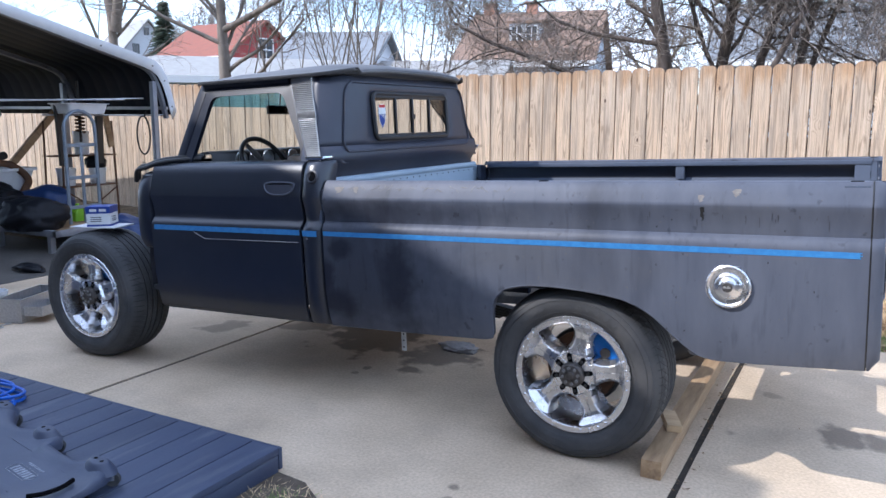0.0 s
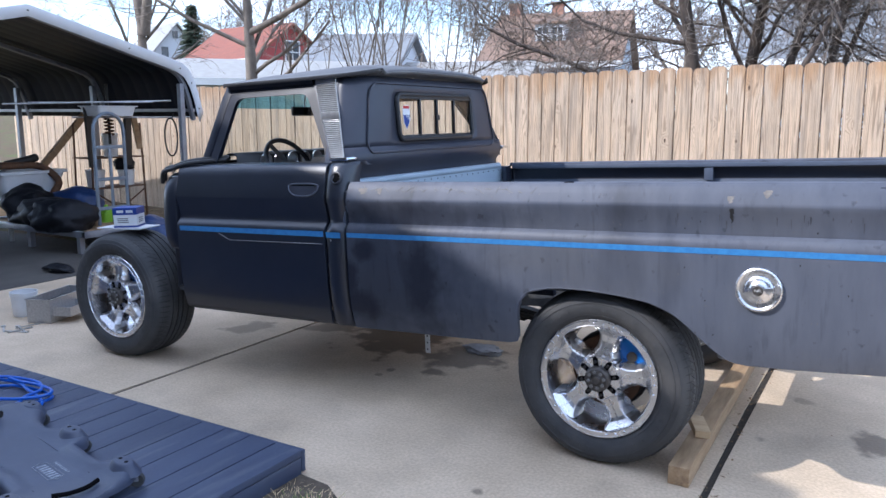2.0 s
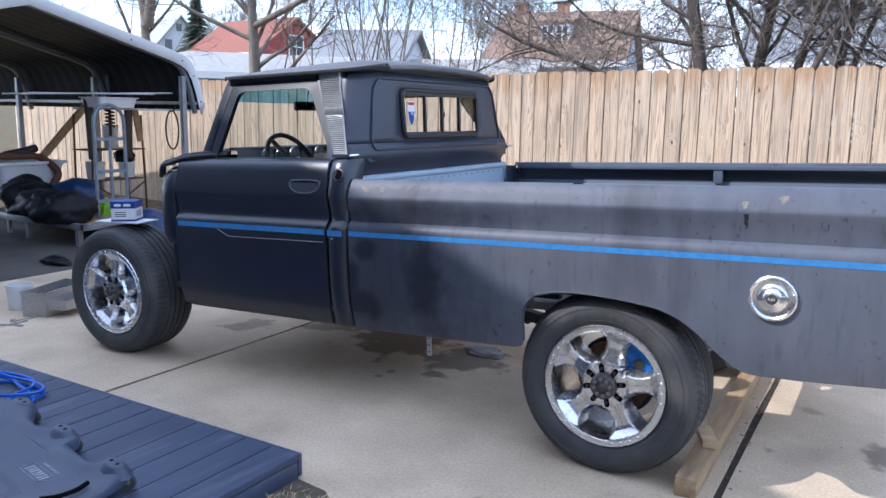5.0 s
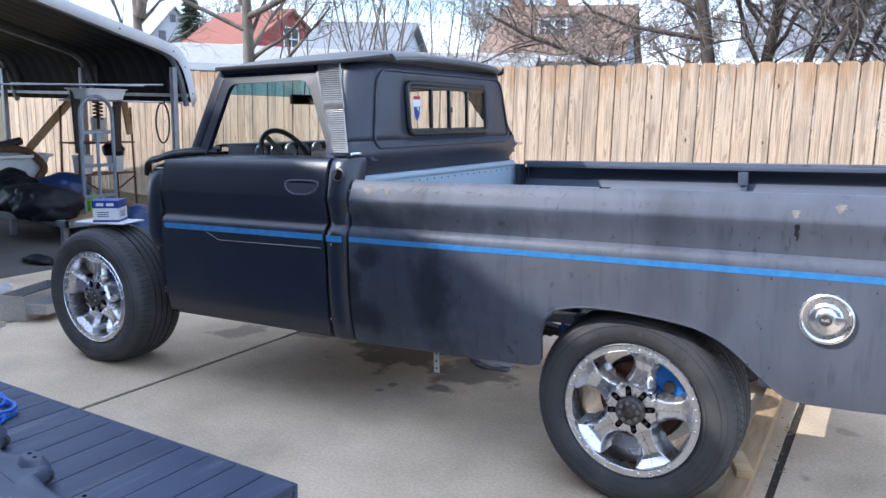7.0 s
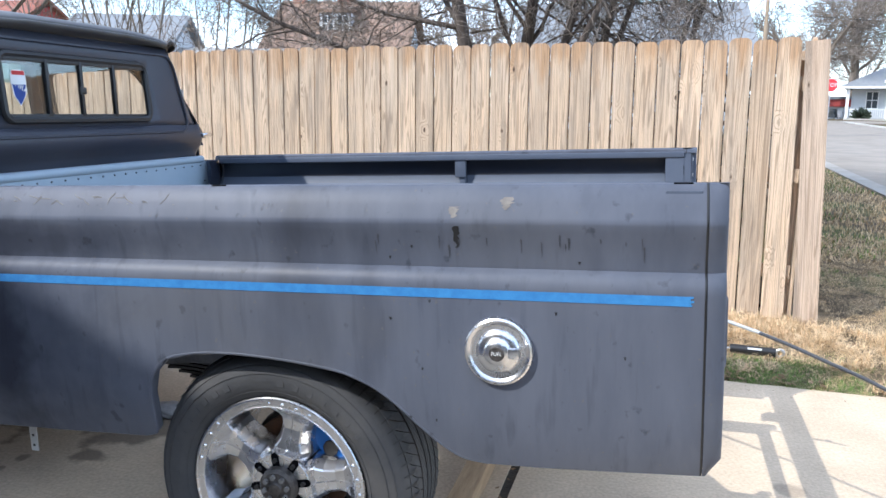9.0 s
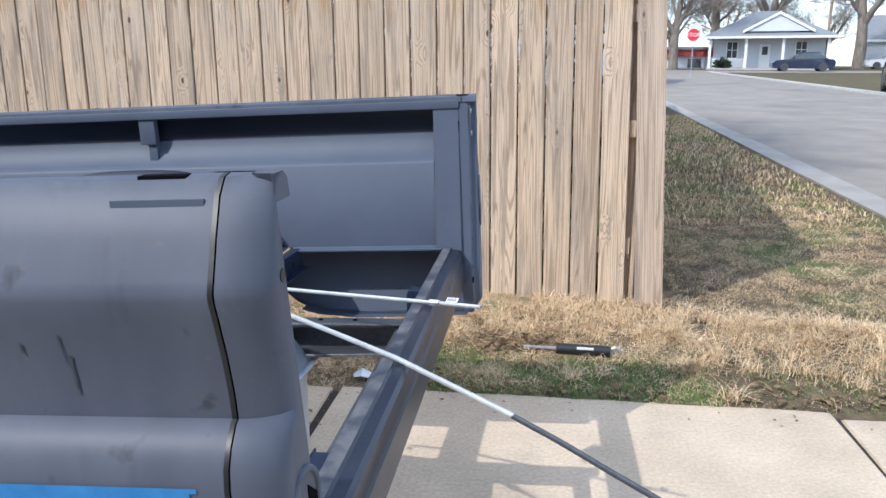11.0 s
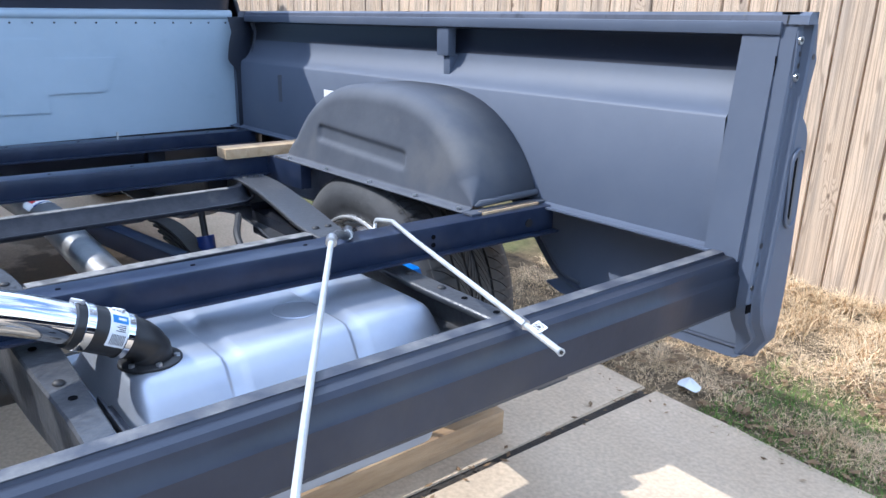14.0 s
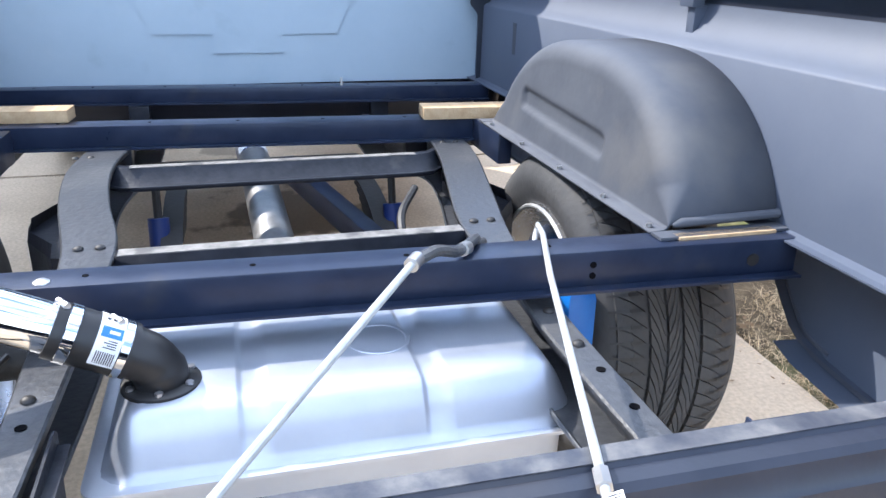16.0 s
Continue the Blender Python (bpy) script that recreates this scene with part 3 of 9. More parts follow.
    part("pinch_flange", boxes((-1.38, 1.11, sign * 0.885, sign * 0.922, 0.7805, 0.7845)), BED_GREY, panel)
    # skin under the rail, its shade painted in with the darker paint copy
    bm = bmesh.new()
    grid(bm, [[(x, sign * w, z) for w, z in ((0.955, 1.243), (0.990, 1.243), (1.002, 1.235), (1.008, 1.20), (1.0005, 1.1632))] for x in (-1.40, 0.0, 1.094)])
    part("rail_recess", bm, PAINT_SHADED, root)
    # stake pockets
    bm = bmesh.new()
    x0, x1 = 1.095, 1.178
    rows = []
    for z in (0.770, 0.95, 1.1, 1.268):
        w = interp(z, [(0.77, 0.895), (1.1, 0.935), (1.27, 0.957)])
        rows.append([(x0, sign * w, z), (x1, sign * w, z), (x1, sign * 0.995, z), (x0, sign * 0.995, z)])
    grid(bm, rows, closed=True, cap=True)
    part("rear_post", bm, BED_GREY, root)
    for x0, x1, z0, nm in ((0.060, 0.117, 1.155, "stake_pocket"), (-1.385, -1.325, 1.13, "stake_pocket")):
        bm = boxes((x0, x1, sign * 0.955, sign * 0.986, z0, 1.262), bevel=0.004)
        if nm == "stake_pocket":
            box(bm, x0 + 0.022, x1 - 0.004, sign * 0.965, sign * 1.0, z0 - 0.075, z0 + 0.004, bevel=0.003)
        part(nm, bm, BED_GREY, root)
    # grey inside of the quarter behind the wheel
    bm = bmesh.new()
    grid(bm, [[(x, y, z) for x, y, z in side_column(x, sign, 0.007)[18:-2]] for x in (0.22, 0.28, 0.39, 0.48, 0.555, 0.60, 0.66, 0.8, 1.0, 1.188)])
    part("quarter_lining", bm, BED_GREY, root)
    bm = bmesh.new()
    grid(bm, [[(x, sign * (interp(foot_z(x, sign), SIDE_OUT) + DW - 0.004 - d), foot_z(x, sign) - 0.002 + 0.06 * d) for d in (0.0, 0.02, 0.085)] for x in (0.60, 0.66, 0.8, 1.0, 1.188)])
    part("foot_flange", bm, BED_GREY, root)
    # rail cap and pocket openings on top
    bm = boxes((-1.30, 1.18, sign * 0.948, sign * 0.966, 1.241, 1.268), bevel=0.004)
    part("top_rail", bm, BED_GREY, root)
    for x in (1.135, -0.10):
        part("pocket_opening", boxes((x - 0.022, x + 0.022, sign * 0.964, sign * 0.978, 1.280, 1.2862), bevel=0.001), HOLE, root)
    return root


def bm_bedside(sign):
    bm = bmesh.new()
    xs = [-1.305, -1.30, -1.2, -1.0, -0.85] + [a for a, _ in ARCH[1:-1]] + [1.1, 1.188]
    cols = [side_column(x, sign) for x in sorted(set(xs))]
    first = [(x, y - sign * 0.03, z) for x, y, z in cols[0]]
    grid(bm, [first] + cols)
    return bm


near_side = bedside(-1, "bedside", "satin black bedside with scuffs, water stains and dents", 1.236, 0.577)
far_side = bedside(1, "bedside", "satin black bedside, blue-grey inside", 1.236, 0.545)

# folded lip round the wheel arch
for sign, side in ((-1, near_side), (1, far_side)):
    lip = []
    for x, z in ARCH[3:20]:
        w = interp(z, SIDE_OUT) + DW
        lip.append((x, sign * (w - 0.004), z + 0.002))
    bm = bmesh.new()
    tube(bm, curve_pts(lip, 3), 0.0055, 8)
    part("arch_lip", bm, PAINT, side)

# blue tape along bed, pillar and door
def strip(x0, x1, w, z0, z1, name, material, parent, label="", n=12):
    bm = bmesh.new()
    grid(bm, [[(lerp(x0, x1, k / n), -w - DW - 0.0012, z0), (lerp(x0, x1, k / n), -w - DW - 0.0016, z1)] for k in range(n + 1)])
    ob = part(name, bm, material, parent, label)
    return ob


strip(-1.303, 1.150, 1.0, 1.003, 1.027, "masking_tape", TAPE, near_side, "blue masking tape stripe with a torn end", 30)
for k in range(5):
    strip(1.150, 1.154 + 0.014 * rnd.random(), 1.0, 1.003 + 0.0048 * k, 1.0078 + 0.0048 * k, "torn_end", TAPE, near_side, n=1)

# fuel door
fuel = part("fuel_cap", lathe(bmesh.new(), [(0.0, -0.034), (0.012, -0.034), (0.03, -0.031), (0.036, -0.026), (0.040, -0.022), (0.047, -0.020), (0.056, -0.017), (0.062, -0.010), (0.064, -0.008), (0.078, -0.010), (0.084, -0.016), (0.090, -0.018), (0.096, -0.014), (0.098, -0.004), (0.098, 0.0)], 48), ALLOY, near_side, "round chrome fuel filler cap", at=Matrix.Translation((0.700, -1.0 - DW, 0.872)) @ Matrix.Scale(0.9, 4))
part("grip", boxes((0.030, 0.062, -0.032, -0.012, -0.015, 0.015), bevel=0.006), ALLOY, fuel)
bm = bmesh.new()
for k in range(60):
    a = 2 * math.pi * k / 60
    box(bm, 0.066, 0.074, -0.0095, -0.006, -0.0012, 0.0012, m=Matrix.Rotation(a, 4, "Y"))
part("knurling", bm, STEEL, fuel)
bm = lathe(bmesh.new(), [(0.0, -0.0352), (0.020, -0.0352), (0.022, -0.033)], 24)
part("badge", bm, HUBCAP, fuel)
txt = bpy.data.curves.new("fuel_word", "FONT")
txt.body, txt.size, txt.align_x, txt.align_y, txt.extrude = "FUEL", 0.014, "CENTER", "CENTER", 0.0005
word = new("lettering", txt)
word.data.materials.append(WHITE)
word.parent = fuel
word.matrix_local = pose(0, -0.036, 0, 90, 0, 0)

# bulkhead at the front of the bed
bm = boxes((-1.400, -1.388, -0.925, 0.925, 0.775, 1.262), (-1.400, -1.391, 0.925, 0.998, 0.775, 1.258), (-1.400, -1.391, -0.998, -0.925, 0.775, 1.258))
bulk = part("bulkhead", bm, BULK, truck, "pale blue pressed bed front panel with rivets")
bm = bmesh.new()
tube(bm, [(-1.40, -0.93, 1.268), (-1.40, 0.93, 1.268)], 0.022, 12)
part("rolled_edge", bm, BULK, bulk)
bow = [(y + 0.012, z) for y, z in [(-0.41, 1.102), (-0.14, 1.102), (-0.14, 1.178), (0.14, 1.178), (0.14, 1.102), (0.41, 1.102), (0.34, 0.958), (0.13, 0.958), (0.13, 0.888), (-0.13, 0.888), (-0.13, 0.958), (-0.34, 0.958)]]
bm = bmesh.new()
prism(bm, bow, 0, 0.008, Matrix.Translation((-1.3885, 0, 0)) @ YZ)
bmesh.ops.bevel(bm, geom=[e for e in bm.edges if all(v.co.x > -1.386 for v in e.verts)], offset=0.004, segments=2, affect="EDGES")
part("embossing", bm, BULK, bulk)
rivet = mesh_of(disc(bmesh.new(), (0, 0, 0), (1, 0, 0), 0.0042, 0.004, 8), "rivet")
for k in range(24):
    part("rivet", rivet, GREASY, bulk, at=Matrix.Translation((-1.389, -0.90 + 1.8 * k / 23, 1.235)))
for z in (0.85, 1.0, 1.15):
    part("rivet", rivet, GREASY, bulk, at=Matrix.Translation((-1.389, 0.93, z)))

# cross sills (inverted hats) and rear sill
def cross_sill(at_x, w, z1, h, turn=0.0, y0=-0.92, y1=0.92):
    x = 0.0
    bm = boxes((x - w / 2, x + w / 2, y0, y1, z1 - h, z1), bevel=0.005)
    box(bm, x - w / 2 - 0.022, x + w / 2 + 0.022, y0, y1, z1 - h - 0.004, z1 - h + 0.001)
    s = part("cross_sill", bm, SILL, truck, "dark blue painted steel bed cross sill", at=pose(at_x, 0, 0, 0, 0, turn))
    hole = mesh_of(disc(bmesh.new(), (0, 0, 0), (0, 0, 1), 0.0052, 0.0008, 10), "hole")
    for y in (-0.75, -0.55, -0.3, -0.05, 0.2, 0.45, 0.72):
        part("bolt_hole", hole, HOLE, s, at=Matrix.Translation((x, y, z1)))
    return s


cross_sill(-1.295, 0.09, 0.782, 0.052, -4.5)
cross_sill(-0.635, 0.085, 0.784, 0.062, -4.0)
for x in (-1.265, -0.64):
    for y in (-0.39, 0.49):
        part("sill_spacer", boxes((x - 0.03, x + 0.03, y - 0.035, y + 0.035, 0.655, 0.724), bevel=0.004), FRAME_DARK, truck)
rear_x = cross_sill(0.542, 0.075, 0.787, 0.066, -2.6)
part("carriage_bolt", lathe(bmesh.new(), [(0.0, 0.0065), (0.007, 0.0055), (0.0125, 0.002), (0.013, 0.0)], 16, Matrix.Translation((0.017, -0.358, 0.787)) @ Matrix.Rotation(radians(90), 4, "X")), STEEL, rear_x, "bright domed carriage bolt")
for x, z in ((0.0378, 0.762), (0.0378, 0.742)):
    part("bolt_hole", disc(bmesh.new(), (x, 0.52, z), (1, 0, 0), 0.006, 0.0015, 10), HOLE, rear_x)
bm = bmesh.new()
tube(bm, [(-1.25, 0.345, 0.775), (-1.25, 0.346, 0.812)], 0.005, 8)
part("stud", bm, WHITE_TUBE, truck, "pale stud standing on the sill")
part("bolt_hole", disc(bmesh.new(), (0.0375, 0.83, 0.750), (1, 0, 0), 0.012, 0.002, 12), BLACK, rear_x)
bm = bmesh.new()
prof = [(1.110, 0.770), (1.114, 0.782), (1.120, 0.785), (1.142, 0.785), (1.148, 0.780), (1.170, 0.779), (1.178, 0.772), (1.181, 0.745), (1.187, 0.737), (1.188, 0.672), (1.180, 0.661), (1.135, 0.661)]
grid(bm, [[(x, y, z) for x, z in prof] for y in (-0.93, -0.6, -0.2, 0.2, 0.6, 0.93)])
# greyer copy of the sill paint, tinted for light thrown back by the concrete
REAR_SILL_BOUNCE = mat("rear_sill_bounce_paint", (0.018, 0.023, 0.037), (0.027, 0.032, 0.048), 8, (0.28, 0.42), bump=0.04, bscale=60, stains=((0.075, 0.068, 0.062), 3.5, 0.52, 0.74, 0.5), spec=0.35)
thicken(part("rear_sill", bm, REAR_SILL_BOUNCE, truck, "dark blue steel rear bed sill, rubbed at the edges"), 0.004)
for y in (-0.47, 0.55):
    bm = boxes((1.058, 1.062, y - 0.05, y + 0.05, 0.665, 0.742), (1.062, 1.122, y - 0.05, y + 0.035, 0.738, 0.742), (1.062, 1.12, y - 0.052, y - 0.048, 0.69, 0.752), bevel=0.0015)
    part("sill_bracket", bm, SILL, truck)

# rubbed bare edge along the top of the rear sill, and longitudinal supports below the tubs
SCUFF = mat("rubbed_sill_edge", (0.05, 0.055, 0.07), (0.16, 0.155, 0.15), 30, (0.35, 0.6), bump=0.05, stains=((0.02, 0.024, 0.04), 9, 0.45, 0.62, 0.9))
part("rubbed_edge", boxes((1.117, 1.144, -0.92, 0.92, 0.7849, 0.7862)), SCUFF, truck, "scuffed grey top edge of the sill", smooth=None)
for s_ in (-1, 1):
    part("side_support", boxes((-0.60, -0.30, s_ * 0.655, s_ * 0.695, 0.700, 0.786), bevel=0.004), SILL, truck, "dark blue steel rail under the wheel tub")

DARK_BLUE = mat("dark_blue_enamel", (0.006, 0.02, 0.12), (0.01, 0.035, 0.17), 9, (0.4, 0.5))


# wheel tubs
def tub_arch(u):
    """Height line of the tub along its length, u from 0 to 1."""
    p = math.pi * (1 - u)
    c = math.cos(p)
    return 0.045 + 0.500 * math.copysign(abs(c) ** 0.70, c), 0.800 + 0.270 * math.sin(p) ** 1.40


def tub(sign):
    """An arch pressed from sheet: a leaning inner face, a rounded shoulder and a flat top running to the side."""
    bm = bmesh.new()
    rows = []
    n = 150
    for k in range(n + 1):
        u = 0.002 + 0.996 * k / n
        x, z = tub_arch(u)
        xa, za = tub_arch(max(0.0, u - 0.004))
        xb, zb = tub_arch(min(1.0, u + 0.004))
        t = Vector((xb - xa, 0, zb - za)).normalized()
        r = min(0.056, 0.75 * (z - 0.799))
        qx, qz = x + t.z * r, z - t.x * r
        qz = max(qz, 0.7995)
        row = [(qx, sign * 0.655, 0.791), (qx, sign * 0.684, 0.7925), (qx, sign * 0.689, 0.796)]
        for j in range(37):
            zz = lerp(0.7985, qz, j / 36)
            y = 0.691 + 0.115 * (zz - 0.7985)
            # long rounded pressing, sunk with a crisp edge
            du = max(0.0, abs(qx + 0.010) - 0.232)
            dv = max(0.0, abs(zz - 0.886 + 0.05 * qx) - 0.010)
            y += 0.011 * interp(math.hypot(du, dv), [(0.0, 1.0), (0.008, 0.93), (0.018, 0.16), (0.024, 0.0)])
            row.append((qx, sign * y, zz))
        base = 0.691 + 0.115 * (qz - 0.7985)
        for j in range(1, 13):
            a = j / 12 * math.pi / 2
            row.append((lerp(qx, x, math.sin(a)), sign * (base + r * (1 - math.cos(a))), lerp(qz, z, math.sin(a))))
        row.append((x, sign * 0.921, z + 0.002))
        rows.append(row)
    grid(bm, rows)
    t = thicken(part("wheel_tub", bm, TUB, truck, "dark grey pressed wheel tub", smooth=60), 0.004)
    for x0, x1 in ((-0.49, -0.45), (0.55, 0.585)):
        part("flange", boxes((x0, x1, sign * 0.655, sign * 0.92, 0.788, 0.793)), TUB, t)
    bm = bmesh.new()
    tube(bm, [(0.546, sign * 0.70, 0.800), (0.549, sign * 0.715, 0.806), (0.551, sign * 0.919, 0.811)], [0.004, 0.009, 0.009], 10)
    part("rear_bead", bm, TUB, t)
    bolt = mesh_of(disc(bmesh.new(), (0, 0, 0), (0, 0, 1), 0.006, 0.006, 8), "bolt")
    for x in (-0.40, -0.15, 0.10, 0.33, 0.52):
        part("bolt", bolt, STEEL, t, at=Matrix.Translation((x, sign * 0.667, 0.7925)))
    return t


tub(1)
tub(-1)

# chassis
def rail(sign):
    tail = [(0.15, 0.41, 0.706), (0.35, 0.390, 0.698), (0.6, 0.370, 0.690), (0.85, 0.366, 0.688), (1.10, 0.372, 0.682)] if sign > 0 else [(0.15, 0.41, 0.706), (0.35, 0.403, 0.698), (0.6, 0.402, 0.690), (0.85, 0.401, 0.688), (0.975, 0.404, 0.686)]
    pts = [(-3.4, 0.43, 0.70), (-1.6, 0.45, 0.64), (-1.0, 0.46, 0.65), (-0.80, 0.49, 0.69), (-0.58, 0.52, 0.720), (-0.35, 0.50, 0.724), (-0.1, 0.455, 0.718)] + tail
    if sign < 0:
        pts = [(x, {-0.80: 0.450, -0.58: 0.468, -0.35: 0.480}.get(x, y), z) for x, y, z in pts]
    bm = bmesh.new()
    rows = []
    for x, y, z in curve_pts(pts, 4):
        half = interp(x, [(0.1, 0.055), (0.4, 0.040), (0.6, 0.035 if sign < 0 else 0.042), (0.85, 0.026 if sign < 0 else 0.041), (1.0, 0.024 if sign < 0 else 0.040)])
        h = interp(x, [(-0.9, 0.16), (-0.8, 0.14), (0.30, 0.13), (0.45, 0.10 if sign > 0 else 0.13), (1.0, 0.085)])
        y0, y1 = (y - half) * sign + 0.05, (y + half) * sign + 0.05
        top = y0 + (interp(x, [(0.25, 0.0), (0.45, 0.026)]) if sign > 0 else 0.0)
        rows.append([(x, top, z - 0.014), (x, top, z - 0.003), (x, top + 0.003 * sign, z), (x, y1 - 0.004 * sign, z), (x, y1, z - 0.004), (x, y1, z - h), (x, y0, z - h), (x, y0, z - h + 0.008)])
    grid(bm, rows)
    r = thicken(part("frame_rail", bm, FRAME, truck, "dusty black steel chassis rail"), 0.005)
    bolt = mesh_of(lathe(bmesh.new(), [(0.0, 0.006), (0.006, 0.0052), (0.0095, 0.0025), (0.0105, 0.0)], 12, Matrix.Rotation(radians(90), 4, "X")), "rivet", 40)
    for x, y in ((0.18, 0.385), (0.18, 0.425), (-0.50, 0.495), (-0.50, 0.535), (-0.62, 0.50)) + (((0.62, 0.384), (0.74, 0.384)) if sign > 0 else ((0.720, 0.406),)):
        z = interp(x, [(a, c) for a, _, c in pts])
        part("rivet", bolt, GREASY, r, at=Matrix.Translation((x, sign * y + 0.05, z + 0.001)))
    for x, y in ((0.50, 0.385), (0.82, 0.384), (0.92, 0.386)) if sign > 0 else ((0.786, 0.401), (0.55, 0.41)):
        part("hole", disc(bmesh.new(), (x, sign * y + 0.05, interp(x, [(a, c) for a, _, c in pts])), (0, 0, 1), 0.0075, 0.0015, 12), HOLE, r)
    return r


rail(1)
rail(-1)
bm = bmesh.new()
prof = [(-0.440, 0.690), (-0.435, 0.712), (-0.406, 0.713), (-0.399, 0.706), (-0.376, 0.678), (-0.350, 0.668), (-0.344, 0.678)]
grid(bm, [[(x - 0.075 * f, y, z + 0.004 * f) for x, z in prof] for y, f in ((-0.42, 1.0), (-0.40, 0.5), (-0.36, 0.1), (-0.30, 0.0), (0.42, 0.0), (0.48, 0.15), (0.515, 0.6), (0.53, 1.0))])
member = thicken(part("crossmember", bm, FRAME_DARK, truck, "dusty black frame crossmember, riveted to the rails"), 0.005)
for y0, y1 in ((-0.40, 0.50),):
    part("dusty_flange", boxes((-0.432, -0.405, y0 + 0.06, y1 - 0.06, 0.7125, 0.7145), (-0.362, -0.346, y0 + 0.08, y1 - 0.08, 0.6700, 0.6725)), DUST, member, "grey settled dust on the flange", smooth=None)
bm = bmesh.new()
prof = [(0.180, 0.63), (0.184, 0.700), (0.224, 0.700), (0.228, 0.61), (0.250, 0.608)]
grid(bm, [[(x, y, z) for x, z in prof] for y in (-0.31, 0.05, 0.41)])
member = thicken(part("crossmember", bm, FRAME_DARK, truck, "dusty black frame crossmember"), 0.005)
part("dusty_flange", boxes((0.187, 0.223, -0.30, 0.40, 0.7003, 0.7025)), DUST, member, smooth=None)
for s in (-1, 1):
    bm = bmesh.new()
    plan = [(-0.42, 0.475), (-0.40, 0.545), (-0.20, 0.600), (-0.12, 0.590), (0.0, 0.520), (0.01, 0.470)]
    prism(bm, [(x, s * y + 0.05) for x, y in plan][::s], 0.545, 0.625)
    for k in range(4):
        (xa, ya), (xb, yb) = plan[k], plan[k + 1]
        vs = [bm.verts.new((x, s * y + 0.05, z)) for x, y, z in ((xa, ya, 0.625), (xb, yb, 0.625), (xb * 0.97, yb - 0.008, 0.658), (xa * 0.97, ya - 0.008, 0.652))]
        bm.faces.new(vs)
    part("bump_stop_bracket", bm, FRAME_DARK, truck)
part("crossmember", boxes((-1.36, -1.26, -0.42, 0.42, 0.42, 0.49), bevel=0.01), FRAME, truck)
part("crossmember", boxes((1.04, 1.075, -0.34, 0.44, 0.632, 0.67), bevel=0.004), FRAME, truck)

# folded channel, hanging plate and loose bolt at the end of the near rail
bm = bmesh.new()
prism(bm, [(-0.352, 0.6905), (-0.333, 0.6925), (-0.326, 0.650), (-0.312, 0.650), (-0.304, 0.690), (-0.276, 0.682), (-0.2765, 0.6795), (-0.302, 0.6865), (-0.309, 0.6465), (-0.329, 0.6465), (-0.3355, 0.6885), (-0.3515, 0.6875)], 0.942, 0.994, YZ)
bracket = part("channel_bracket", bm, SILL, truck, "folded dark steel channel bracket at the rail end", smooth=None)
bm = bmesh.new()
prism(bm, [(0.780, 0.672), (0.790, 0.682), (0.950, 0.676), (0.962, 0.655), (0.955, 0.560), (0.800, 0.560)], -0.002, 0.002, Matrix.Translation((0, -0.314, 0)) @ XZ)
box(bm, 0.790, 0.945, -0.314, -0.296, 0.657, 0.660)
part("hanger_plate", bm, FRAME_DARK, truck, "dark folded plate between rail and tank", smooth=None)
bm = bmesh.new()
tube(bm, [(0.858, -0.366, 0.622), (0.860, -0.400, 0.620)], 0.0085, 12)
stud = part("loose_bolt", bm, STEEL, truck, "bright steel hex bolt in the rail side")
for k in range(7):
    part("thread", disc(bmesh.new(), (0.8585, -0.3725 - 0.0036 * k, 0.6215), (0, -1, -0.05), 0.0096, 0.0015, 12), STEEL, stud)
bm = bmesh.new()
tube(bm, [(0.860, -0.400, 0.620), (0.861, -0.416, 0.619)], 0.017, 6)
part("bolt_head", bm, STEEL, stud, smooth=None)
bm = bmesh.new()
tube(bm, curve_pts([(0.862, -0.42, 0.615), (0.80, -0.50, 0.53), (0.66, -0.56, 0.50), (0.46, -0.57, 0.52), (0.30, -0.50, 0.55)], 8), 0.007, 8)
part("cable", bm, BLACK, truck, "black cable looping beside the rail")

# driveline and rear axle
bm = bmesh.new()
tube(bm, [(-1.9, -0.03, 0.53), (-0.95, 0.0, 0.56), (-0.18, 0.03, 0.47)], 0.056, 20)
shaft = part("driveshaft", bm, STEEL, truck, "bright aluminium driveshaft with a round sticker")
bm = bmesh.new()
rows = []
for k in range(9):
    a = radians(-62 + 124 * k / 8)
    rows.append([(x, -0.030 + (x + 1.9) * 0.0316 + 0.0572 * math.sin(a), 0.53 + (x + 1.9) * 0.0316 + 0.0572 * math.cos(a)) for x in (-1.125 - 0.04 * math.cos(a * 1.4), -1.035 + 0.03 * math.cos(a * 1.4))])
grid(bm, rows)
sticker = part("sticker", bm, PAPER, shaft, "round white sticker with red lettering")
for x0, x1, a0, a1 in ((-1.155, -1.137, -40, 40), (-1.030, -1.014, -40, 40)):
    bm = bmesh.new()
    grid(bm, [[(x, -0.030 + (x + 1.9) * 0.0316 + 0.0576 * math.sin(a), 0.53 + (x + 1.9) * 0.0316 + 0.0576 * math.cos(a)) for x in (x0, x1)] for a in [radians(lerp(a0, a1, k / 6)) for k in range(7)]])
    part("print_bar", bm, BLUE_INK, sticker)
for a0 in (-34, -12, 10):
    bm = bmesh.new()
    grid(bm, [[(x, -0.030 + (x + 1.9) * 0.0316 + 0.0576 * math.sin(a), 0.53 + (x + 1.9) * 0.0316 + 0.0576 * math.cos(a)) for x in (-1.115, -1.060)] for a in [radians(a0), radians(a0 + 8), radians(a0 + 16)]])
    part("print_bar", bm, RED_INK, sticker)
bm = bmesh.new()
tube(bm, [(0.02, -0.72, 0.40), (0.02, 0.72, 0.40)], 0.045, 14)
axle = part("rear_axle", bm, GREASY, truck)
bm = bmesh.new()
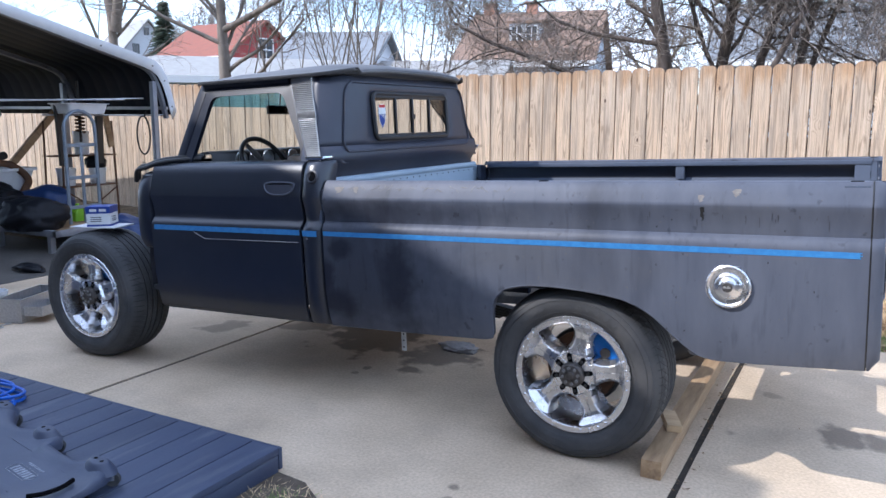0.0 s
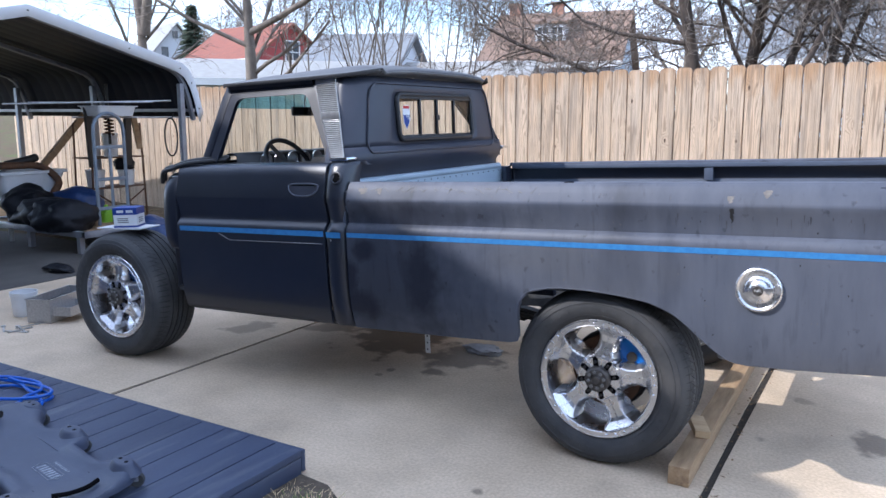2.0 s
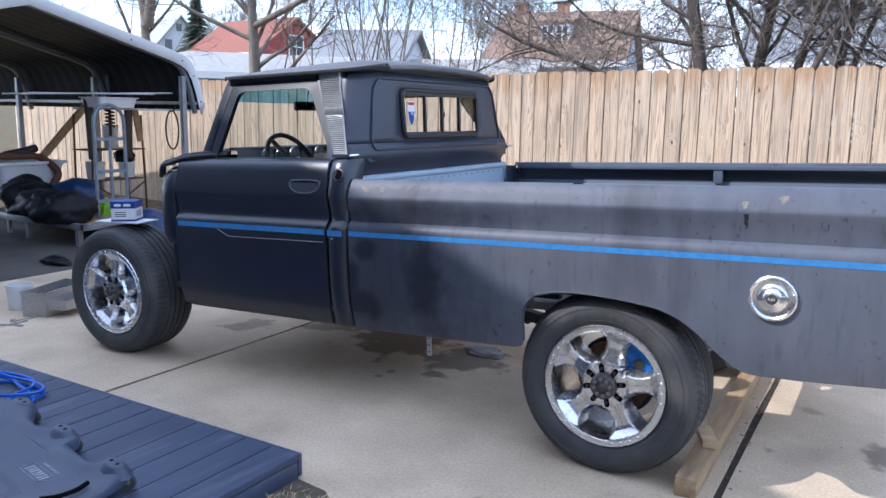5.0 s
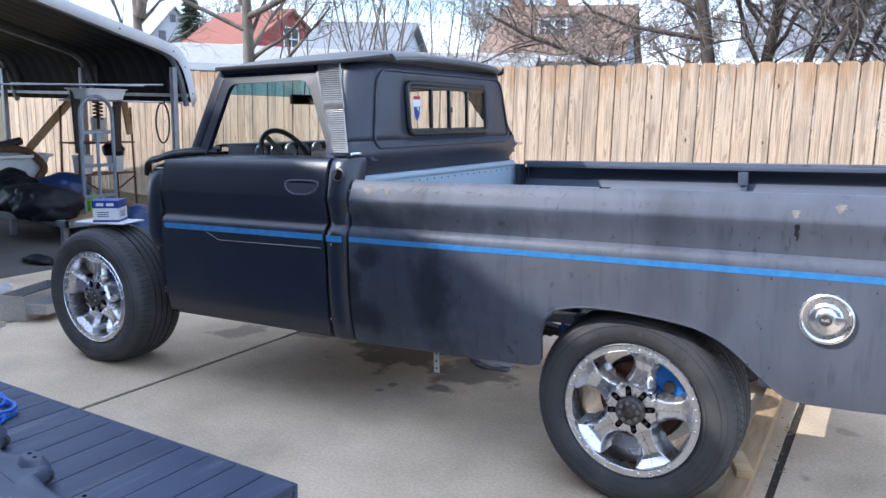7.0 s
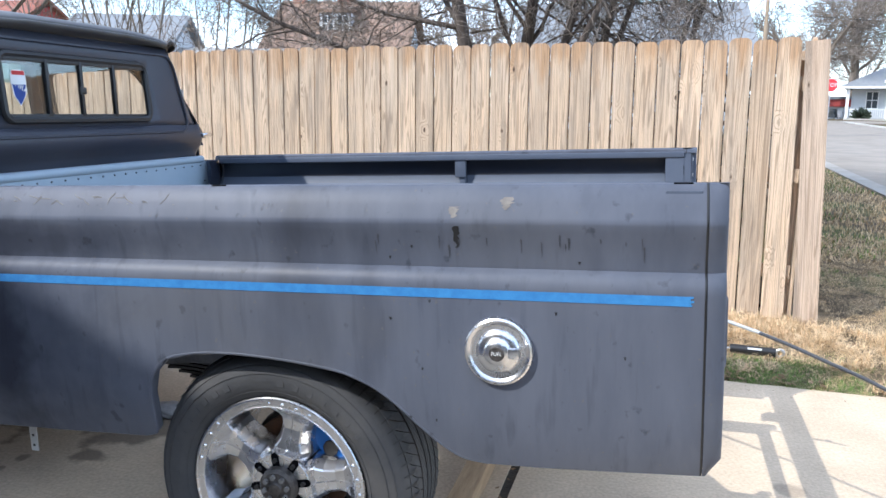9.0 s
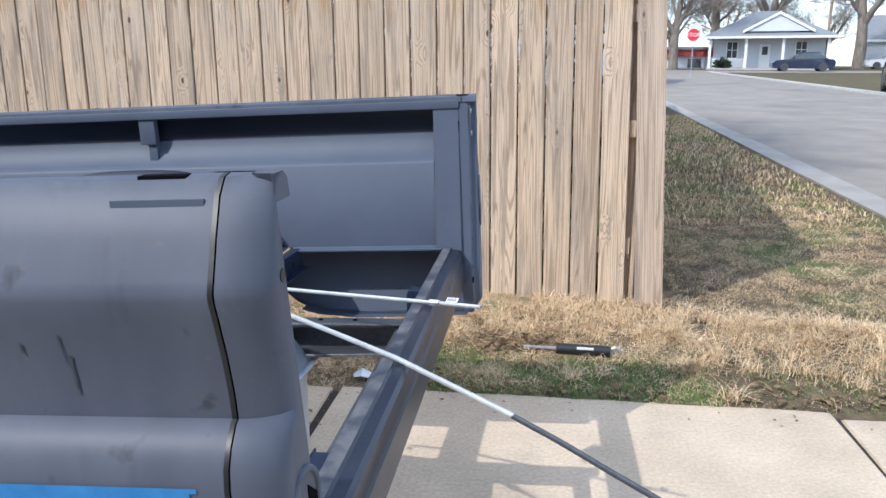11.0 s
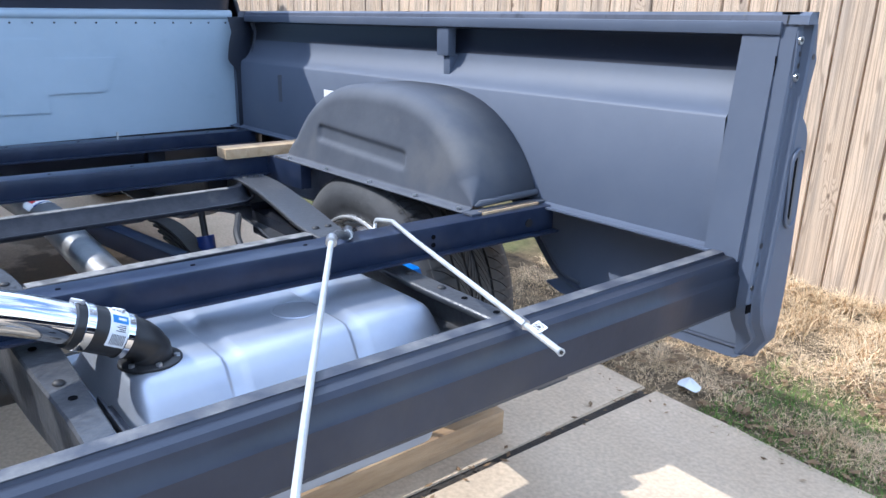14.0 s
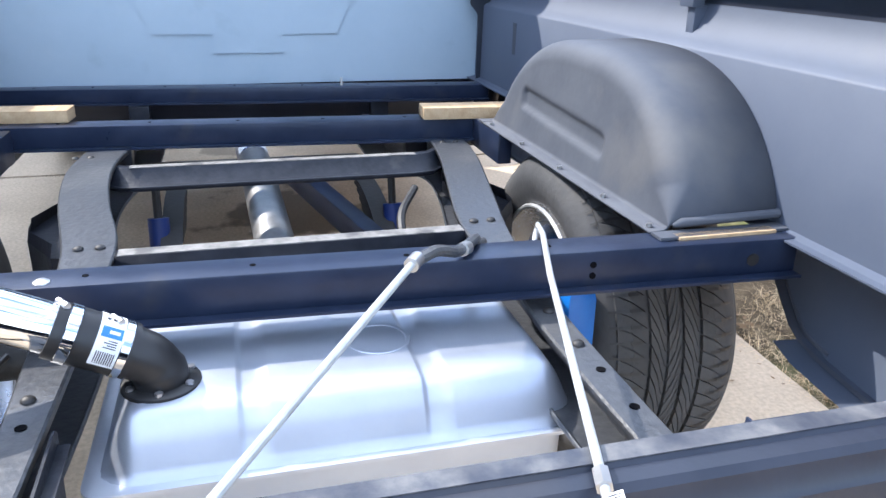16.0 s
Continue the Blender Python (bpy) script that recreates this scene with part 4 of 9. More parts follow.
bmesh.ops.create_uvsphere(bm, u_segments=20, v_segments=12, radius=0.16, matrix=Matrix.Translation((0.02, 0.03, 0.40)) @ Matrix.Diagonal((0.8, 0.85, 1, 1)))
tube(bm, [(-0.22, 0.03, 0.45), (0.0, 0.03, 0.41)], 0.07, 14)
part("differential", bm, GREASY, axle)
for s in (-1, 1):
    bm = bmesh.new()
    for k in range(5):
        rows = []
        for q in range(9):
            x = lerp(-0.93 + 0.05 * k, -0.45 - 0.05 * k, q / 8)
            z = 0.520 - 0.016 * k - 0.55 * (x + 0.78) ** 2
            rows.append([(x, s * 0.31 + 0.05 + y, z + d) for y, d in ((-0.03, 0), (0.03, 0), (0.03, 0.010), (-0.03, 0.010))])
        grid(bm, rows, closed=True, cap=True)
    part("leaf_spring", bm, GREASY, truck)
    bm = bmesh.new()
    tube(bm, [(-0.49, s * 0.345 + 0.05, 0.36), (-0.53, s * 0.345 + 0.05, 0.53)], 0.030, 14)
    shock = part("shock_absorber", bm, DARK_BLUE, truck, "blue shock absorber")
    bm = bmesh.new()
    tube(bm, [(-0.53, s * 0.345 + 0.05, 0.53), (-0.56, s * 0.345 + 0.05, 0.66)], 0.012, 8)
    part("rod", bm, GREASY, shock)
    bm = bmesh.new()
    box(bm, -1.15, 0.0, -0.030, 0.030, -0.04, 0.04, bevel=0.006, m=Matrix.Translation((-0.02, s * 0.40 + 0.03, 0.41)) @ Matrix.Rotation(s * radians(16), 4, "Z") @ Matrix.Rotation(radians(5), 4, "Y"))
    if s > 0:
        part("trailing_arm", bm, SILL, truck)
bm = bmesh.new()
tube(bm, curve_pts([(-0.25, 0.40, 0.66), (-0.10, 0.33, 0.62), (0.05, 0.34, 0.52), (0.12, 0.40, 0.47)], 6), 0.011, 8)
part("brake_hose", bm, GREASY, truck)
bm = bmesh.new()
tube(bm, curve_pts([(0.46, 0.01, 0.735), (0.494, 0.034, 0.764), (0.500, 0.05, 0.773), (0.504, 0.09, 0.777), (0.507, 0.15, 0.773), (0.48, 0.22, 0.745)], 6), 0.0045, 8)
part("fuel_line", bm, WHITE_TUBE, truck)

bm = boxes((0.27, 0.40, 0.575, 0.645, 0.440, 0.610), bevel=0.022)
tube(bm, [(0.30, 0.57, 0.52), (0.30, 0.55, 0.52)], 0.028, 14)
far_cal = part("brake_caliper", bm, BLUE_CAL, truck, "bright blue brake caliper inside the far wheel")
bm = bmesh.new()
tube(bm, curve_pts([(0.30, 0.55, 0.52), (0.26, 0.50, 0.56), (0.18, 0.47, 0.60), (0.10, 0.46, 0.64)], 5), 0.007, 8)
part("hose", bm, GREASY, far_cal)

# fuel tank
def ring(x0, x1, y0, y1, z, r, n=5):
    out = []
    for cx, cy, a0 in ((x1 - r, y1 - r, 0), (x0 + r, y1 - r, 90), (x0 + r, y0 + r, 180), (x1 - r, y0 + r, 270)):
        for k in range(n + 1):
            a = radians(a0 + 90 * k / n)
            out.append((cx + r * math.cos(a), cy + r * math.sin(a), z))
    return out


bm = bmesh.new()
ty0, ty1 = -0.285, 0.425
TX, TZ = -0.128, -0.017
rows = [ring(0.52, 0.905, ty0 + 0.02, ty1 - 0.02, 0.36, 0.05), ring(0.515, 0.910, ty0 + 0.015, ty1 - 0.015, 0.37, 0.06), ring(0.51, 0.918, ty0 + 0.01, ty1 - 0.01, 0.592, 0.06), ring(0.49, 0.938, ty0 - 0.012, ty1 + 0.014, 0.594, 0.03), ring(0.49, 0.938, ty0 - 0.012, ty1 + 0.014, 0.600, 0.03), ring(0.50, 0.928, ty0, ty1 + 0.004, 0.6015, 0.03)]
grid(bm, rows, closed=True, cap=True)
tank = part("fuel_tank", bm, TANK, truck, "bare galvanised steel fuel tank", at=Matrix.Translation((TX, 0, TZ)), smooth=40)
# upper shell with two pressed bands across it
SHELL = [(0.512, 0.601), (0.522, 0.612), (0.532, 0.640), (0.545, 0.668), (0.566, 0.682), (0.62, 0.685), (0.72, 0.686), (0.82, 0.6855), (0.860, 0.684), (0.872, 0.680), (0.882, 0.671), (0.898, 0.645), (0.912, 0.616), (0.917, 0.608), (0.926, 0.601)]
ENDS = [(-0.277, 0.0), (-0.268, 0.10), (-0.259, 0.35), (-0.245, 0.70), (-0.236, 0.88), (-0.227, 0.965), (-0.214, 1.0), (0.370, 1.0), (0.383, 0.965), (0.392, 0.88), (0.402, 0.70), (0.416, 0.33), (0.424, 0.10), (0.434, 0.0)]
stations = [y for y, _ in ENDS]
BANDS = (-0.064, 0.203)
for c in BANDS:
    stations += [c - 0.026, c - 0.022, c - 0.018, c - 0.013, c + 0.003, c + 0.010, c + 0.020, c + 0.025]
bm = bmesh.new()
rows = []
for y in sorted(stations):
    up = interp(y, ENDS)
    off = min((y - c for c in BANDS), key=abs)
    dip = interp(off, [(-0.026, 0.0), (-0.022, 0.0006), (-0.018, 0.0050), (-0.013, 0.0056), (0.003, 0.0050), (0.010, 0.0040), (0.020, 0.0006), (0.025, 0.0)])
    row = []
    for k, (x, z) in enumerate(SHELL):
        d = dip if 1 < k < len(SHELL) - 2 else 0.0
        row.append((x + (0.72 - x) * 0.10 * (1 - up) - (0.7 * d if k > 8 else 0), y, 0.601 + (z - 0.601) * up - (d if k <= 9 else 0.5 * d)))
    rows.append(row)
grid(bm, rows)
part("upper_shell", bm, TANK, tank, smooth=50)
part("raised_ring", lathe(bmesh.new(), [(0.045, 0.0), (0.047, 0.003), (0.052, 0.003), (0.054, 0.0)], 28, Matrix.Translation((0.738, 0.138, 0.684)) @ Matrix.Rotation(radians(90), 4, "X")), TANK, tank)
bm = lathe(bmesh.new(), [(0.0, 0.008), (0.050, 0.008), (0.056, 0.005), (0.057, 0.0)], 24, Matrix.Translation((0.800, -0.192, 0.683)) @ Matrix.Rotation(radians(90), 4, "X"))
elbow = part("filler_elbow", bm, BLACK, tank, "black rubber filler elbow on a bolted flange")
bm = bmesh.new()
tube(bm, curve_pts([(0.800, -0.192, 0.684), (0.800, -0.194, 0.706), (0.801, -0.208, 0.728), (0.801, -0.234, 0.744)], 5), [0.040] * 6 + [0.038] * 10, 18)
part("elbow_tube", bm, BLACK, elbow)
bolt = mesh_of(disc(bmesh.new(), (0, 0, 0), (0, 0, 1), 0.006, 0.006, 6), "bolt")
for k in range(6):
    part("bolt", bolt, STEEL, elbow, at=Matrix.Translation((0.800 + 0.047 * math.cos(k * 1.047), -0.192 + 0.047 * math.sin(k * 1.047), 0.689)))
axis = Vector((0.008, -0.087, 0.046)).normalized()


def along(d):
    return Vector((0.801, -0.231, 0.743)) + axis * d


bm = bmesh.new()
tube(bm, [along(-0.005), along(0.105)], 0.041, 20)
sleeve = part("hose_sleeve", bm, BLACK, tank, "black rubber hose with two steel clamps")
for d0, d1 in ((0.003, 0.016), (0.074, 0.090)):
    bm = bmesh.new()
    tube(bm, [along(d0), along(d0 + 0.001), along(d1 - 0.001), along(d1)], [0.0418, 0.0428, 0.0428, 0.0418], 32, cap=False)
    clamp = part("hose_clamp", bm, CHROME, sleeve)
    mid = along((d0 + d1) / 2)
    bm = bmesh.new()
    tube(bm, [mid + Vector((-0.008, -0.006, 0.046)), mid + Vector((0.010, 0.008, 0.044))], 0.0052, 8)
    part("clamp_screw", bm, STEEL, clamp)
    bm = boxes((-0.006, 0.006, -0.005, 0.005, 0.040, 0.046), bevel=0.001, m=Matrix.Translation(mid))
    part("clamp_housing", bm, CHROME, clamp)
side_ = axis.cross(Vector((0, 0, 1))).normalized()
over_ = side_.cross(axis).normalized()


def on_sleeve(name, d0, d1, a0, a1, r, material, label=""):
    """A curved patch on the hose, from angle a0 to a1 measured from its top towards the tail."""
    bm = bmesh.new()
    rows = []
    for k in range(9):
        a = radians(lerp(a0, a1, k / 8))
        out = over_ * math.cos(a) + side_ * math.sin(a)
        rows.append([along(d0) + out * r, along(d1) + out * r])
    grid(bm, rows)
    part(name, bm, material, sleeve, label)


for turn in (1, -1):
    on_sleeve("paper_label", 0.014, 0.050, -25 * turn, 112 * turn, 0.0416, PAPER, "white printed label with a blue field and bar lines")
    on_sleeve("print_bar", 0.018, 0.046, 30 * turn, 52 * turn, 0.0419, TAPE)
    on_sleeve("print_bar", 0.022, 0.036, 37 * turn, 44 * turn, 0.0421, PAPER)
    for k in range(4):
        on_sleeve("print_bar", 0.022, 0.034 + 0.005 * (k % 2), (57 + 4.5 * k) * turn, (59 + 4.5 * k) * turn, 0.0419, INK)
    for k in range(9):
        on_sleeve("print_bar", 0.020 + 0.0029 * k, 0.0214 + 0.0029 * k, 80 * turn, 106 * turn, 0.0419, INK)
    for k in range(3):
        on_sleeve("print_bar", 0.022 + 0.008 * k, 0.027 + 0.008 * k, 6 * turn, 13 * turn, 0.0419, INK)
bm = bmesh.new()
tube(bm, curve_pts([along(0.09), along(0.13), (0.814, -0.415, 0.835), (0.819, -0.52, 0.871), (0.824, -0.66, 0.896), (0.827, -0.82, 0.901), (0.828, -0.98, 0.893)], 10), 0.036, 36)
part("filler_pipe", bm, CHROME, tank, "polished chrome filler pipe")

# ---------- cab ----------
def cab_half(z):
    """Half width of the cab at a height above the belt."""
    return interp(z, [(1.20, 0.955), (1.36, 0.925), (1.42, 0.905), (1.60, 0.845), (1.78, 0.785), (1.84, 0.76), (1.90, 0.70)]) + 0.02


# lower shell: rear wall below the belt, corners, and rocker
bm = bmesh.new()
rows = []
for z in (0.60, 0.80, 1.0, 1.2, 1.30, 1.33, 1.355, 1.38, 1.40, 1.46):
    h = cab_half(z) if z > 1.2 else 0.955
    xr = interp(z, [(1.28, -1.420), (1.33, -1.385), (1.37, -1.350), (1.40, -1.344), (1.46, -1.3455)])
    rows.append([(-1.50, -h, z), (xr - 0.055, -h + 0.004, z), (xr - 0.02, -h + 0.03, z), (xr, -h + 0.075, z), (xr, -0.3, z), (xr, 0.3, z), (xr, h - 0.075, z), (xr - 0.02, h - 0.03, z), (xr - 0.055, h - 0.004, z), (-1.50, h, z)])
grid(bm, rows)
cab = thicken(part("cab", bm, PAINT_CAB, truck, "satin black cab shell with rear window and ribbed chrome pillars"), 0.006)


def rear_wall_x(z):
    return -1.3445 - 0.06 * max(0.0, z - 1.44)


# upper rear wall round the window opening
WY, WZ0, WZ1 = (-0.438, 0.438), 1.490, 1.748
bm = bmesh.new()


def wall_pt(u, z):
    h = cab_half(z)
    y = u * h
    edge = max(0.0, abs(u) - 0.80) / 0.20
    return (lerp(rear_wall_x(z), interp(z, [(1.36, -1.40), (1.83, -1.505)]), edge ** 2), y, z)


us = [-1, -0.97, -0.93, -0.88, -0.8, -0.6, -0.50, 0.50, 0.6, 0.8, 0.88, 0.93, 0.97, 1]
vs = []
for z in (1.455, WZ0, 1.55, 1.61, 1.68, WZ1, 1.79, 1.845):
    row = []
    for u in us:
        p = wall_pt(u, z)
        if abs(u) == 0.5:
            p = (p[0], math.copysign(0.438, u), z)
        row.append(bm.verts.new(p))
    vs.append(row)
for i, (a, b) in enumerate(zip(vs, vs[1:])):
    for j in range(len(us) - 1):
        if us[j] == -0.5 and 1 <= i <= 4:
            continue
        bm.faces.new((a[j], a[j + 1], b[j + 1], b[j]))
thicken(part("rear_wall", bm, PAINT_CAB, cab), 0.006)

# raised bead round the rear panel
def bead_loop(y0, y1, z0, z1, r, n=6):
    return [(rear_wall_x(z), y, z) for y, z, _ in ring(y0, y1, z0, z1, 0, r, n)]


bm = bmesh.new()
loop = bead_loop(-0.725, 0.725, 1.425, 1.808, 0.07)
tube(bm, [(x + 0.001, y * (1 - 0.13 * (z - 1.4) / 0.4 + 0.06), z) for x, y, z in loop + loop[:1]], 0.007, 6)
part("pressed_bead", bm, PAINT_CAB, cab)
# rear window: rubber seal, slider bars, glass
bm = bmesh.new()
loop = bead_loop(WY[0], WY[1], WZ0, WZ1, 0.04)
tube(bm, [(x + 0.006, y, z) for x, y, z in loop + loop[:1]], 0.016, 8)
rw = part("rear_window", bm, BLACK, cab, "sliding rear window in a black rubber seal")
for y in (-0.20, -0.005, 0.205):
    part("slider_bar", boxes((-1.362, -1.344, y - 0.009, y + 0.009, WZ0 + 0.01, WZ1 - 0.01), bevel=0.003), BLACK, rw)
part("slider_bar", boxes((-1.362, -1.346, WY[0], WY[1], WZ0 + 0.004, WZ0 + 0.026), bevel=0.003), BLACK, rw)
part("slider_bar", boxes((-1.362, -1.346, WY[0], WY[1], WZ1 - 0.026, WZ1 - 0.004), bevel=0.003), BLACK, rw)
part("latch", boxes((-1.348, -1.336, -0.03, 0.01, 1.60, 1.63), bevel=0.003), BLACK, rw)
GLASS = glass("clear_glass", (0.93, 0.95, 0.95))
pane = part("pane", boxes((-1.357, -1.354, WY[0], WY[1], WZ0, WZ1)), GLASS, rw, smooth=None)
pane.visible_shadow = False
# shield sticker on the glass
shield = [(-0.036, 0.055), (-0.030, 0.066), (0.0, 0.070), (0.030, 0.066), (0.036, 0.055), (0.038, 0.02), (0.03, -0.03), (0.0, -0.07), (-0.03, -0.03), (-0.038, 0.02)]
bm = bmesh.new()
prism(bm, shield, 0, 0.001, Matrix.Translation((-1.3535, -0.345, 1.618)) @ YZ)
st = part("shield_sticker", bm, PAPER, rw)
bm = bmesh.new()
prism(bm, [(x * 0.86, y * 0.88 - 0.004) for x, y in shield if y < 0.05] , 0, 0.0008, Matrix.Translation((-1.3524, -0.345, 1.618)) @ YZ)
part("shield_field", bm, BLUE_INK, st)
part("shield_band", boxes((-1.3524, -1.3515, -0.376, -0.314, 1.668, 1.684)), RED_INK, st, smooth=None)
txt = bpy.data.curves.new("shield_word", "FONT")
txt.body, txt.size, txt.align_x, txt.align_y = "AHRA", 0.034, "CENTER", "CENTER"
word = new("lettering", txt)
word.data.materials.append(WHITE)
word.parent = st
word.matrix_local = Matrix.Translation((-1.3505, -0.345, 1.625)) @ pose(0, 0, 0, 90, 0, 90) @ pose(0, 0, 0, 0, 0, -28)

# roof with drip edge and rear visor
bm = bmesh.new()
rows = []
for x, dz, dw in ((-2.345, 1.838, -0.02), (-2.33, 1.856, 0.0), (-2.26, 1.885, 0.0), (-2.1, 1.905, 0.0), (-1.8, 1.918, 0.0), (-1.62, 1.924, 0.0), (-1.55, 1.926, -0.006), (-1.49, 1.925, -0.018), (-1.44, 1.922, -0.038), (-1.395, 1.916, -0.068), (-1.355, 1.906, -0.11), (-1.328, 1.892, -0.165), (-1.318, 1.880, -0.20)):
    w = 0.81 + dw
    lift = 0.16 * max(0.0, -dw)
    rows.append([(x, -w - 0.012, min(dz, 1.846) - 0.012 + lift), (x, -w - 0.010, min(dz, 1.853) + lift), (x, -w + 0.03, lerp(1.853, dz, 0.25) if dz > 1.853 else dz), (x, -w + 0.10, lerp(1.853, dz, 0.62) if dz > 1.853 else dz), (x, -w + 0.25, lerp(1.853, dz, 0.88) if dz > 1.853 else dz), (x, -0.3, dz), (x, 0.3, dz), (x, w - 0.25, lerp(1.853, dz, 0.88) if dz > 1.853 else dz), (x, w - 0.10, lerp(1.853, dz, 0.62) if dz > 1.853 else dz), (x, w - 0.03, lerp(1.853, dz, 0.25) if dz > 1.853 else dz), (x, w + 0.010, min(dz, 1.853) + lift), (x, w + 0.012, min(dz, 1.846) - 0.012 + lift)])
grid(bm, rows)
grid(bm, [rows[-1], [(-1.33, p[1], p[2] - 0.014) for p in rows[-1]], [(-1.385, p[1] * 1.10, 1.850) for p in rows[-1]], [(-1.44, p[1] * 1.22, 1.842) for p in rows[-1]]])
thicken(part("roof", bm, ROOF_PAINT, cab, "dusty black roof skin with an overhanging rear visor", smooth=50), 0.005)

def lerp_pt(a, b, t):
    return lerp(a[0], b[0], t), lerp(a[1], b[1], t)


def rounded(poly, r, n=5):
    """An open line with its inner corners rounded off."""
    out = [poly[0]]
    for p, q, w in zip(poly, poly[1:], poly[2:]):
        a, b = lerp_pt(q, p, min(0.5, r / math.dist(p, q))), lerp_pt(q, w, min(0.5, r / math.dist(q, w)))
        out += [lerp_pt(lerp_pt(a, q, k / n), lerp_pt(q, b, k / n), k / n) for k in range(n + 1)]
    return out + [poly[-1]]


# side structure: A pillars, headers, C pillars with ribbed chrome panels
def a_line(z):
    return interp(z, [(1.38, -2.425), (1.85, -2.315)])


for s in (-1, 1):
    bm = bmesh.new()
    rows = []
    for z in (1.34, 1.42, 1.55, 1.68, 1.78, 1.845):
        x, w = a_line(z), cab_half(z)
        rows.append([(x - 0.045, s * (w - 0.05), z), (x - 0.03, s * (w - 0.005), z), (x + 0.005, s * w, z), (x + 0.035, s * (w - 0.003), z), (x + 0.04, s * (w - 0.05), z)])
    grid(bm, rows, closed=True, cap=True)
    part("a_pillar", bm, TRIM_BLACK, cab)
    bm = bmesh.new()
    rows = []
    for x in (-2.31, -2.27, -1.9, -1.72, -1.672):
        rows.append([(x, s * 0.806, 1.848), (x, s * (cab_half(1.815) - 0.004), 1.815), (x, s * (cab_half(1.79) - 0.004), 1.79), (x, s * 0.75, 1.785), (x, s * 0.74, 1.848)])
    grid(bm, rows, closed=True, cap=True)
    part("roof_rail", bm, TRIM_BLACK, cab)
    # window frame of the door
    outer = rounded([(a_line(1.385) + 0.012, 1.385), (a_line(1.81) + 0.012, 1.812), (-1.650, 1.812), (-1.445, 1.385)], 0.035)
    inner = rounded([(a_line(1.385) + 0.105, 1.385), (a_line(1.76) + 0.098, 1.764), (-1.705, 1.764), (-1.500, 1.425), (-1.535, 1.385)], 0.05)
    outer = outer[:-1] + [lerp_pt(outer[-2], outer[-1], q / (len(inner) - len(outer) + 1)) for q in range(1, len(inner) - len(outer) + 2)]
    bm = bmesh.new()
    grid(bm, [[(x, s * (cab_half(z) - 0.006), z) for x, z in outer], [(x, s * (cab_half(z) - 0.002), z) for x, z in inner], [(x, s * (cab_half(z) - 0.03), z) for x, z in inner]])
    part("window_frame", bm, TRIM_BLACK, cab, smooth=20)
    # pillar behind the door, with a ribbed bright panel
    bm = bmesh.new()
    rows = []
    for z in (1.345, 1.40, 1.55, 1.70, 1.80, 1.85):
        w = cab_half(z)
        xf, xb = interp(z, [(1.36, -1.448), (1.83, -1.668)]), interp(z, [(1.36, -1.390), (1.83, -1.502)])
        rows.append([(xf, s * (w - 0.05), z), (xf, s * (w + 0.002), z), (xb, s * (w + 0.001), z), (xb + 0.008, s * (w - 0.012), z), (xb, s * (w - 0.05), z)])
    grid(bm, rows, closed=True, cap=True)
    c_pillar = part("rear_pillar", bm, PAINT_CAB, cab)
    bm = bmesh.new()
    n_rib = 44
    rows = []
    for k in range(n_rib * 2 + 1):
        z = lerp(1.385, 1.846, k / (n_rib * 2))
        w = cab_half(z) + (0.0090 if k % 2 else 0.0040)
        xf, xb = interp(z, [(1.36, -1.437), (1.83, -1.656)]), interp(z, [(1.36, -1.355), (1.83, -1.510)])
        rows.append([(xf, s * (w - 0.006), z), (xf + 0.004, s * w, z), (xb - 0.004, s * w, z), (xb, s * (w - 0.006), z)])
    grid(bm, rows)
    rib = part("ribbed_panel", bm, RIBBED, c_pillar, "ribbed bright metal pillar panel", smooth=20)
    z, w = 1.625, cab_half(1.625)
    bm = boxes((-1.560, -1.436, s * (w + 0.006), s * (w + 0.012), 1.60, 1.650), bevel=0.003)
    part("plain_badge", bm, STEEL, rib)
    bm = boxes((-1.452, -1.332, s * 0.870, s * 0.960, 1.392, 1.412), bevel=0.009)
    part("chrome_foot", bm, CHROME, c_pillar, "chrome base moulding")

# windscreen, header and cowl
bm = bmesh.new()
grid(bm, [[(a_line(1.40) - 0.03 - 0.05 * (1 - abs(u)), u * 0.86, 1.40) for u in (-1, -0.5, 0, 0.5, 1)], [(a_line(1.82) - 0.02 - 0.05 * (1 - abs(u)), u * 0.74, 1.82) for u in (-1, -0.5, 0, 0.5, 1)]])
ws = part("windscreen", bm, glass("windscreen_glass", (0.86, 0.90, 0.88)), cab)
ws.visible_shadow = False
bm = bmesh.new()
grid(bm, [[(a_line(1.715) - 0.018 - 0.05 * (1 - abs(u)), u * 0.765, 1.715) for u in (-1, -0.5, 0, 0.5, 1)], [(a_line(1.82) - 0.016 - 0.05 * (1 - abs(u)), u * 0.735, 1.82) for u in (-1, -0.5, 0, 0.5, 1)]])
part("tinted_band", bm, glass("blue_tint_glass", (0.22, 0.52, 0.72)), cab).visible_shadow = False
part("header", boxes((-2.365, -2.285, -0.76, 0.76, 1.815, 1.85), bevel=0.01), PAINT, cab)
part("headliner", boxes((-2.30, -1.46, -0.75, 0.75, 1.838, 1.844)), BLACK, cab)
bm = bmesh.new()
prof = [(-2.36, 1.405), (-2.46, 1.388), (-2.60, 1.36), (-2.72, 1.325), (-2.745, 1.29), (-2.745, 0.62)]
grid(bm, [[(x, y, z) for x, z in prof] for y in (-0.93, -0.88, -0.4, 0.4, 0.88, 0.93)])
thicken(part("cowl", bm, PAINT, cab, "black cowl and firewall"), 0.006)
part("cab_floor", boxes((-2.74, -1.42, -0.93, 0.93, 0.60, 0.63)), FRAME, cab)

